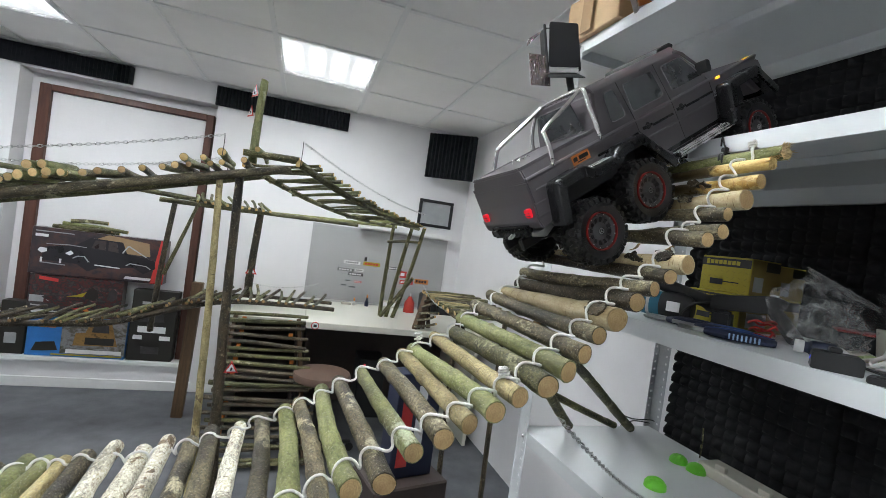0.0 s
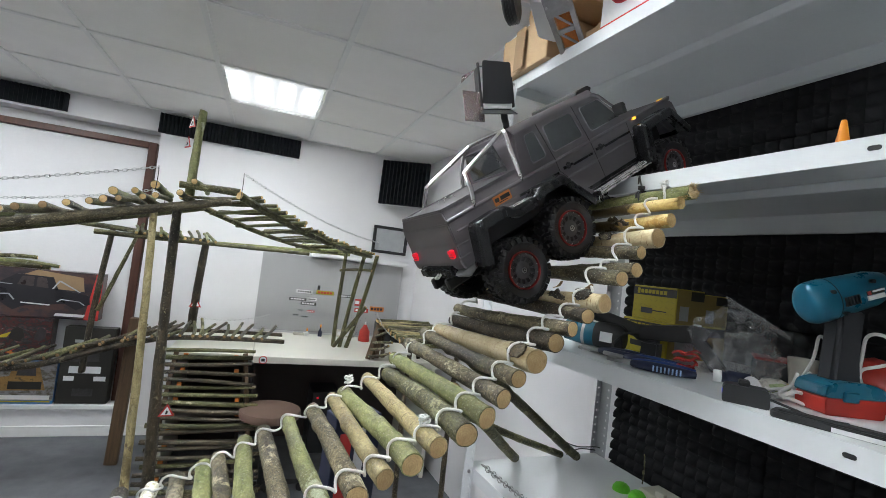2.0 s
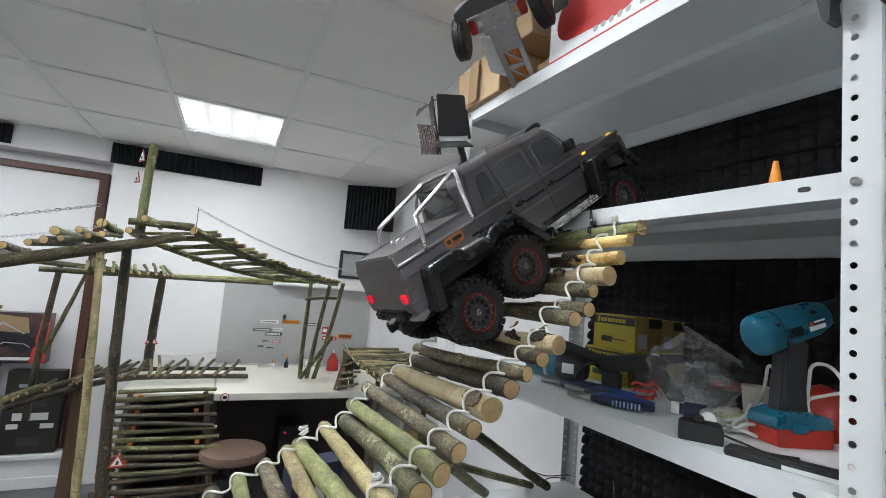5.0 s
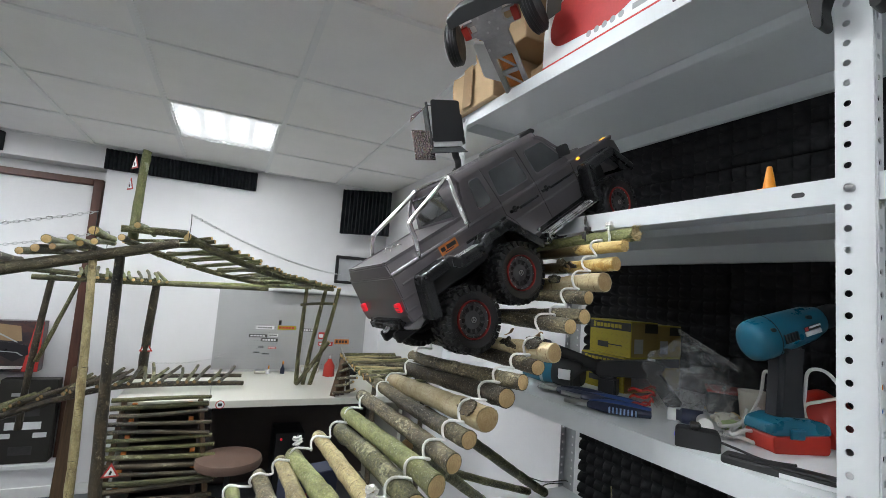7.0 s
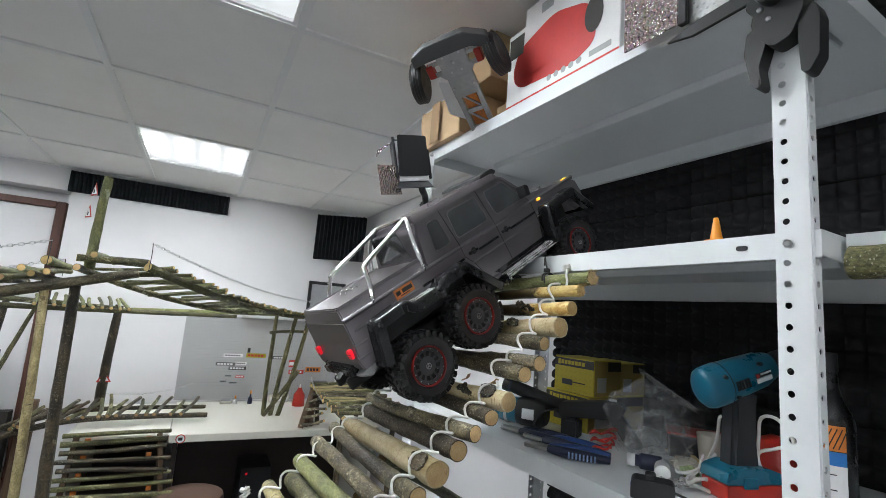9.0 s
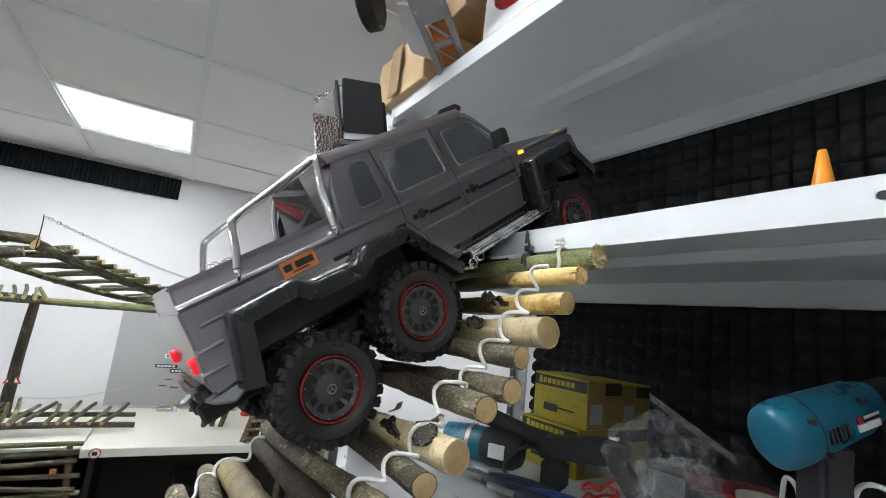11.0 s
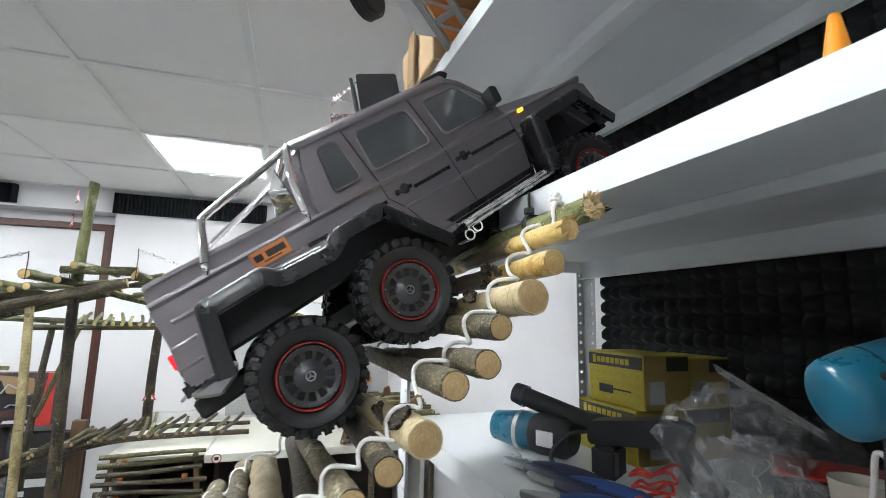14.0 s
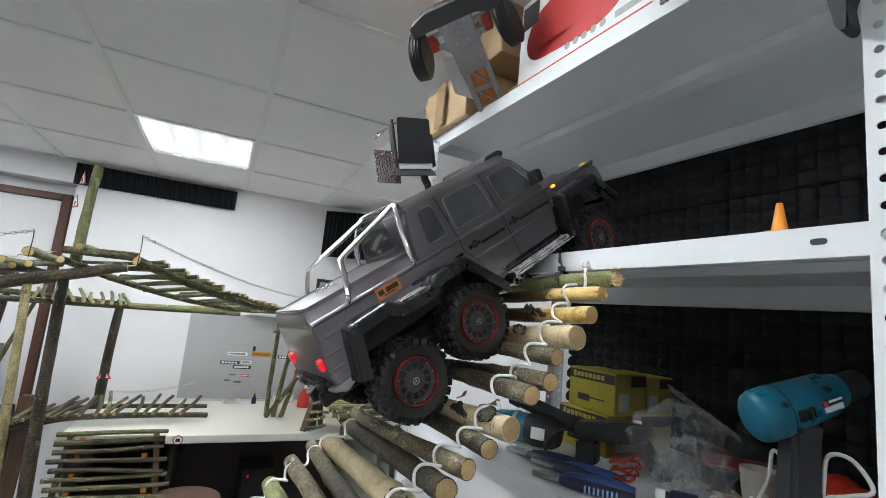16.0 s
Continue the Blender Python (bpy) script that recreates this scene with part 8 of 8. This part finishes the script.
for s in (-1, 1):
    part("red_knuckle", boxes((s * 0.058 - 0.008, s * 0.058 + 0.008, 0.160, 0.190, -0.010, 0.010), bevel=0.002), RED, ch, "red steering knuckle")
    w = part("wheel", turned([(0.018, -0.013), (0.040, -0.014), (0.045, -0.008), (0.0455, 0.0), (0.045, 0.008), (0.040, 0.014), (0.018, 0.013)], 28, "x"), RUBBER, ch, "black ribbed tyre", smooth=True, at=pose(s * 0.094, 0.160, -0.002, 0, 0, s * 10))
    bm = bmesh.new()
    for x in (-0.009, -0.003, 0.003, 0.009):
        lp = [(x, 0.0458 * math.cos(a), 0.0458 * math.sin(a)) for a in [2 * math.pi * k / 28 for k in range(28)]]
        sweep(bm, lp, 0.0015, 5, closed=True)
    part("rib", bm, RUBBER, w)
part("white_shell", solid(fit_round([(0.035, 0.020), (0.072, 0.050), (0.062, 0.140), (0.032, 0.125)], 0.008, 3), 0.018, 0.032, "z", 0.003), WHITE, ch, "white plastic shell part", smooth=True)


# video lamps with barn doors
def video_lamp(m, label):
    t = thing("video_lamp", label, "lamp", m, "video lamps on the uprights")
    part("head", boxes((-0.052, 0.054, 0.0, 0.034, -0.070, 0.056), bevel=0.006, seg=2), MATTE, t, "black lamp head", smooth=True)
    part("diffuser", boxes((-0.049, 0.049, -0.003, -0.0005, -0.068, 0.050), bevel=0.001), WHITE, t, "white diffuser")
    part("side_door", solid(fit_round([(-0.049, -0.056), (0.049, -0.056), (0.046, 0.060), (-0.046, 0.062)], 0.006, 2), -0.0015, 0.0015, "y"), GREY_GRIP, t, "dark grey folded barn door", at=pose(0.0, -0.010, 0.002, 6, 0, 0))
    part("foil", boxes((-0.072, 0.0, -0.0015, 0.0015, -0.106, -0.022), bevel=0.0008), FOIL, t, "crumpled silver reflector flap", at=pose(-0.048, -0.002, 0.0, 0, 0, 12))
    part("foil", solid([(-0.046, 0.058), (-0.100, 0.030), (-0.106, 0.010)], -0.001, 0.001, "y"), FOIL, t, "crumpled silver upper flap", at=pose(0, 0.012, -0.004))
    bm = bmesh.new()
    q = [(-0.050, 0.0, -0.070), (0.048, 0.0, -0.070), (0.022, -0.066, -0.098), (-0.096, -0.066, -0.098)]
    up, low = [bm.verts.new(p) for p in q], [bm.verts.new(Vector(p) - Vector((0, 0, 0.0025))) for p in q]
    bm.faces.new(up)
    bm.faces.new(low[::-1])
    for k in range(4):
        bm.faces.new((up[k], low[k], low[(k + 1) % 4], up[(k + 1) % 4]))
    bmesh.ops.recalc_face_normals(bm, faces=bm.faces)
    part("low_door", bm, GREY_GRIP, t, "dark grey lower flap")
    part("hinge", tube([(-0.055, -0.004, -0.064), (-0.055, -0.004, 0.060)], 0.004, 8), MATTE, t, smooth=True)
    part("bracket", boxes((0.054, 0.066, 0.006, 0.026, -0.060, 0.030), bevel=0.003), MATTE, t)
    part("swivel_arm", tube(arc([(0.030, 0.016, -0.070), (0.032, 0.018, -0.092), (0.050, 0.040, -0.104), (0.066, 0.070, -0.128)], 5), [0.011 - 0.0001 * k for k in range(16)], 10), MATTE, t, "black swivel arm", smooth=True)
    part("clamp", boxes((0.052, 0.094, 0.060, 0.090, -0.190, -0.118), bevel=0.005, seg=2), MATTE, t, "black clamp", smooth=True)
    return t


video_lamp(pose(0.780, 1.195, 1.977, 0, -14, 0), "black video lamp with barn doors clamped to the upright")
wl = thing("wall_speaker", "black rounded loudspeaker on the wall", "loudspeaker", pose(1.50, 1.72, 2.10, 0, 0, 0))
part("cabinet", solid(fit_round([(-0.085, 0.16), (0.085, 0.16), (0.085, 0.05), (0.050, 0.0), (-0.050, 0.0), (-0.085, 0.05)], 0.025, 4), -0.05, 0.05, "x", 0.008, 2), MATTE, wl, smooth=True)
part("grille", solid(fit_round([(-0.070, 0.15), (0.070, 0.15), (0.070, 0.06), (0.042, 0.012), (-0.042, 0.012), (-0.070, 0.06)], 0.02, 4), -0.053, -0.0505, "x"), GREY_GRIP, wl)

# clamp with a lamp head on the near upright
cl = thing("spring_clamp", "black spring clamp gripping the near upright", "clamp", pose(0.866, 0.281, 1.930))
part("body", solid(fit_round([(-0.030, 0.066), (-0.026, 0.010), (-0.012, -0.022), (0.008, -0.028), (0.024, -0.012), (0.034, 0.012), (0.030, 0.030), (0.040, 0.036), (0.036, 0.060), (0.010, 0.080)], 0.006, 3), -0.016, 0.011, "x", 0.004, 2), TIE, cl, "black moulded body", smooth=True)
part("jaw", solid(fit_round([(0.030, 0.010), (0.041, 0.006), (0.045, -0.022), (0.036, -0.070), (0.029, -0.076), (0.024, -0.072), (0.027, -0.046), (0.020, -0.024), (0.016, -0.008)], 0.004, 3), -0.012, 0.012, "x", 0.003, 2), TIE, cl, "black curved jaw", smooth=True)
part("jaw", solid(fit_round([(-0.018, -0.004), (-0.026, 0.010), (-0.036, 0.012), (-0.041, -0.006), (-0.039, -0.058), (-0.028, -0.076), (-0.020, -0.074), (-0.018, -0.040)], 0.004, 3), -0.012, 0.012, "x", 0.003, 2), TIE, cl, "black curved jaw", smooth=True)
part("knob", turned([(0.006, -0.046), (0.014, -0.042), (0.014, -0.028), (0.010, -0.016)], 14, "x"), TIE, cl, at=pose(0.006, 0.006, 0.040), smooth=True)
for y, z in ((0.022, 0.030), (0.012, 0.012), (-0.004, 0.044)):
    part("screw", turned([(0.001, -0.0185), (0.0035, -0.018), (0.0035, -0.015)], 10, "x"), GREY_METAL, cl, at=pose(0, y, z))
fl = thing("lamp_flaps", "glittering reflector flap and dark barn door by the upright", "lamp", pose(0.855, 0.470, 2.006))
part("foil", boxes((-0.002, 0.002, -0.050, 0.050, 0.0, 0.12), bevel=0.001), FOIL, fl, "glittering reflector flap")
part("door", solid([(-0.027, -0.019), (-0.070, -0.006), (-0.140, 0.0), (-0.176, 0.0), (-0.172, -0.026), (-0.150, -0.022), (-0.070, -0.028)], 0.003, 0.009, "x", 0.001), MATTE, fl, "dark pointed barn door")
part("bracket", boxes((-0.006, 0.004, -0.066, -0.0515, -0.006, 0.12), bevel=0.002), MATTE, fl, "black hinge strip")
panel_l = part("panel", boxes((0.010, 0.014, -0.190, -0.067, -0.004, 0.14)), WHITE, fl, "white dimpled diffuser")
bm = bmesh.new()
for i in range(12):
    for j in range(14):
        lathe(bm, [(0.0034, 0.0), (0.0024, -0.0014), (0.0004, -0.002)], 8, "x", (0.010, -0.184 + i * 0.0100 + (j % 2) * 0.005, 0.002 + j * 0.0098))
tagged(part("dimple", bm, WHITE, panel_l, smooth=True), kind="stuff")

# thick logs on the next bay, a bottle and a roll below them
for (x, y0, y1, z, r, lab) in ((0.908, 0.240, -0.42, 1.628, 0.0195, "grey-barked log tied along the edge of the next shelf"), (1.020, 0.150, -0.40, ZB + 0.0175, 0.0170, "log with a pale sawn end lying on the shelf")):
    t = thing("loose_log", lab, "log", pose(0, 0, 0), "loose logs on the shelf")
    log_between("log", t, (x, y0, z), (x + 0.001, y1, z - 0.004), r, r * 0.97, B_OLIVE if x < 1 else B_GREY, CUT_YELLOW, seed=int(x * 1000), bend=0.0, knots=2)
    if x < 1:
        part("cable_tie", tube([(x + math.cos(q) * 0.0215, 0.10, z + math.sin(q) * 0.0215) for q in [2 * math.pi * k / 16 for k in range(17)]], 0.0018, 6), TIE, t, "black cable tie", smooth=True)
bt = thing("paint_can", "white spray bottle with a blue and red label", "bottle", pose(0.985, 0.175, ZC))
part("body", turned([(0.030, 0.0), (0.031, 0.004), (0.031, 0.105), (0.022, 0.125), (0.012, 0.130)], 24, "z"), WHITE, bt, smooth=True)
part("label", turned([(0.0314, 0.060), (0.0314, 0.088)], 24, "z", caps=False), BLUE_PRINT, bt, "blue label band", smooth=True)
part("cap", turned([(0.012, 0.13), (0.013, 0.155), (0.010, 0.165)], 18, "z"), RED, bt, "red cap", smooth=True)
hose = thing("hose_roll", "yellow ribbed hose roll on the shelf", "hose", pose(1.06, 0.165, ZC + 0.10))
bm = bmesh.new()
for k in range(6):
    lp = [(0.04 * math.cos(a), 0.035 * math.sin(a), -0.02 + k * 0.009) for a in [2 * math.pi * q / 24 for q in range(24)]]
    sweep(bm, lp, 0.0048, 6, closed=True)
part("coil", bm, YELLOW, hose, smooth=True)
part("stand", boxes((-0.045, 0.045, -0.04, 0.04, -0.10, -0.026), bevel=0.004), CARTON_DARK, hose, "brown box under it")
tallb = thing("dark_bottle", "tall dark bottle in the next bay", "bottle", pose(1.02, 0.10, ZC))
part("glass", turned([(0.034, 0.0), (0.035, 0.005), (0.035, 0.14), (0.014, 0.19), (0.013, 0.26)], 24, "z"), DARK_PRINT, tallb, smooth=True)
part("cap", turned([(0.015, 0.245), (0.015, 0.272)], 16, "z"), MATTE, tallb)

# box with red and blue print under the ramp
kit = thing("kit_box", "dark blue kit box with red print below the ramp", "box", pose(0.42, 1.10, 0, 0, 0, 12))
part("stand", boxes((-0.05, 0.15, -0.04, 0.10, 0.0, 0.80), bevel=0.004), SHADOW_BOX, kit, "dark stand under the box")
part("carton", boxes((0.0, 0.12, 0.0, 0.06, 0.801, 1.06), bevel=0.002), NAVY, kit)
part("print_bar", boxes((0.015, 0.045, -0.001, 0.0, 0.83, 1.02)), RED_PRINT, kit, "red print")
part("print_bar", boxes((0.055, 0.080, -0.001, 0.0, 0.86, 1.03)), WHITE_PRINT, kit, "white print")

# white cord heaped round the drill
cord = thing("rope_coil", "loose loops of thin white cord round the drill", "rope", pose(0, 0, 0))
part("cord", tube(arc([(1.09, 0.530, ZC + 0.004), (1.10, 0.505, ZC + 0.07), (1.10, 0.497, ZC + 0.115), (1.10, 0.484, ZC + 0.10), (1.10, 0.492, ZC + 0.05), (1.08, 0.512, ZC + 0.006), (1.04, 0.535, ZC + 0.005), (1.02, 0.505, ZC + 0.005), (1.06, 0.520, ZC + 0.012), (1.00, 0.520, ZC + 0.005)], 7), 0.0028, 8), ROPE, cord, smooth=True)
part("cord", tube(arc([(1.12, 0.450, ZC + 0.006), (1.11, 0.440, ZC + 0.09), (1.10, 0.430, ZC + 0.128), (1.10, 0.405, ZC + 0.130), (1.10, 0.385, ZC + 0.10), (1.10, 0.410, ZC + 0.085), (1.10, 0.436, ZC + 0.070), (1.10, 0.428, ZC + 0.04), (1.12, 0.41, ZC + 0.006)], 7), 0.0028, 8), ROPE, cord, smooth=True)

# dark bottle with a printed sleeve behind the upright of the shelving
oil = thing("oil_bottle", "tall dark bottle with an orange, blue and white label", "bottle", pose(1.158, 0.358, ZC) @ Matrix.Diagonal((0.80, 0.80, 1.0, 1.0)))
part("bottle", turned([(0.004, 0.0), (0.036, 0.001), (0.038, 0.006), (0.038, 0.135), (0.034, 0.152), (0.022, 0.172), (0.0155, 0.190), (0.0135, 0.222)], 32, "z"), TRIM, oil, smooth=True)
part("cap", turned([(0.0150, 0.214), (0.0155, 0.217), (0.0150, 0.243), (0.003, 0.244)], 20, "z"), MATTE, oil, smooth=True)
for z0, z1, mat, lab in ((0.022, 0.076, WHITE_PRINT, "white lower label"), (0.076, 0.096, BLUE_PRINT, "blue band"), (0.097, 0.134, ORANGE_PRINT, "orange striped upper label")):
    bm = bmesh.new()
    span = [radians(-214 + 88 * k / 14) for k in range(15)]
    inner, outer = ([[bm.verts.new((rr * math.cos(q), rr * math.sin(q), z)) for q in span] for z in (z0, z1)] for rr in (0.0381, 0.0388))
    for k in range(14):
        bm.faces.new((outer[0][k], outer[0][k + 1], outer[1][k + 1], outer[1][k]))
        bm.faces.new((inner[0][k], outer[0][k], outer[0][k + 1], inner[0][k + 1]))
        bm.faces.new((inner[1][k], outer[1][k], outer[1][k + 1], inner[1][k + 1]))
    bmesh.ops.recalc_face_normals(bm, faces=bm.faces)
    lab_ob = part("label", bm, mat, oil, lab, smooth=True)
    bars = bmesh.new()
    if mat is ORANGE_PRINT:
        for k in range(6):
            q = radians(-205 + 12 * k)
            sweep(bars, [(0.0390 * math.cos(q + 0.10 * j), 0.0390 * math.sin(q + 0.10 * j), z0 + 0.003 + 0.0075 * j) for j in range(5)], 0.0009, 4)
    else:
        for j in range(5 if mat is WHITE_PRINT else 1):
            z = z0 + 0.008 + j * 0.011
            sweep(bars, [(0.0390 * math.cos(q), 0.0390 * math.sin(q), z) for q in span[3:11 if j % 2 else 8]], 0.0008, 4)
    part("print_bar", bars, GREY_GRIP if mat is not BLUE_PRINT else WHITE_PRINT, lab_ob)
part("cord", tube(arc([(1.035, 0.478, ZC + 0.004), (1.020, 0.492, ZC + 0.010), (1.030, 0.508, ZC + 0.005), (1.048, 0.500, ZC + 0.014), (1.040, 0.484, ZC + 0.020), (1.022, 0.488, ZC + 0.022), (1.016, 0.502, ZC + 0.012), (1.034, 0.514, ZC + 0.016), (1.060, 0.512, ZC + 0.026), (1.085, 0.518, ZC + 0.045)], 6), 0.0030, 8, strand=0.10), ROPE, cord, smooth=True)
part("cord", tube(arc([(1.10, 0.505, ZC + 0.05), (1.07, 0.520, ZC + 0.022), (1.06, 0.545, ZC + 0.010), (1.09, 0.570, ZC + 0.006), (1.13, 0.575, ZC + 0.005), (1.16, 0.560, ZC + 0.006)], 6), 0.0030, 8, strand=0.10), ROPE, cord, smooth=True)

# screws, paper scraps and wood strips behind the charger
heap = thing("screw_heap", "small tangle of bright steel screws behind the charger", "screws", pose(1.015, 0.522, ZC), kind="stuff")
bm = bmesh.new()
r9 = random.Random(19)
for k in range(48):
    p = Vector((r9.gauss(0, 0.011), r9.gauss(0, 0.009), 0.0015 + r9.random() * 0.010))
    d = Vector((r9.uniform(-1, 1), r9.uniform(-1, 1), r9.uniform(-0.3, 0.3))).normalized() * r9.uniform(0.004, 0.009)
    sweep(bm, [p - d, p + d], [0.0014, 0.0007], 5)
part("screws", bm, CHAIN, heap)
for x, y, w, d, a, mat, label in ((1.105, 0.560, 0.030, 0.020, 25, IVORY, "crumpled cream paper scrap on the shelf"), (1.085, 0.545, 0.020, 0.014, 70, GREEN_PAPER, "crumpled pale green paper scrap on the shelf"), (1.135, 0.585, 0.026, 0.016, -20, IVORY, "crumpled cream paper scrap on the shelf")):
    t = thing("paper_scrap", label, "paper", pose(x, y, ZC, 0, 0, a), "paper scraps")
    part("sheet", crumple(1.0, x * 31 + y, 3, (w, d, 0.010), 0.35, 4.0), mat, t, at=pose(0, 0, 0.0085))
for x, y, a, z in ((1.17, 0.600, 62, 0.0), (1.185, 0.590, 48, 0.0055), (1.20, 0.615, 75, 0.0)):
    t = thing("wood_strip", "thin pale wooden strip lying on the shelf", "wood strip", pose(x, y, ZC + z, 0, 0, a), "wood strips")
    part("strip", boxes((-0.065, 0.065, -0.004, 0.004, 0.0, 0.005), bevel=0.0008), TORN, t)
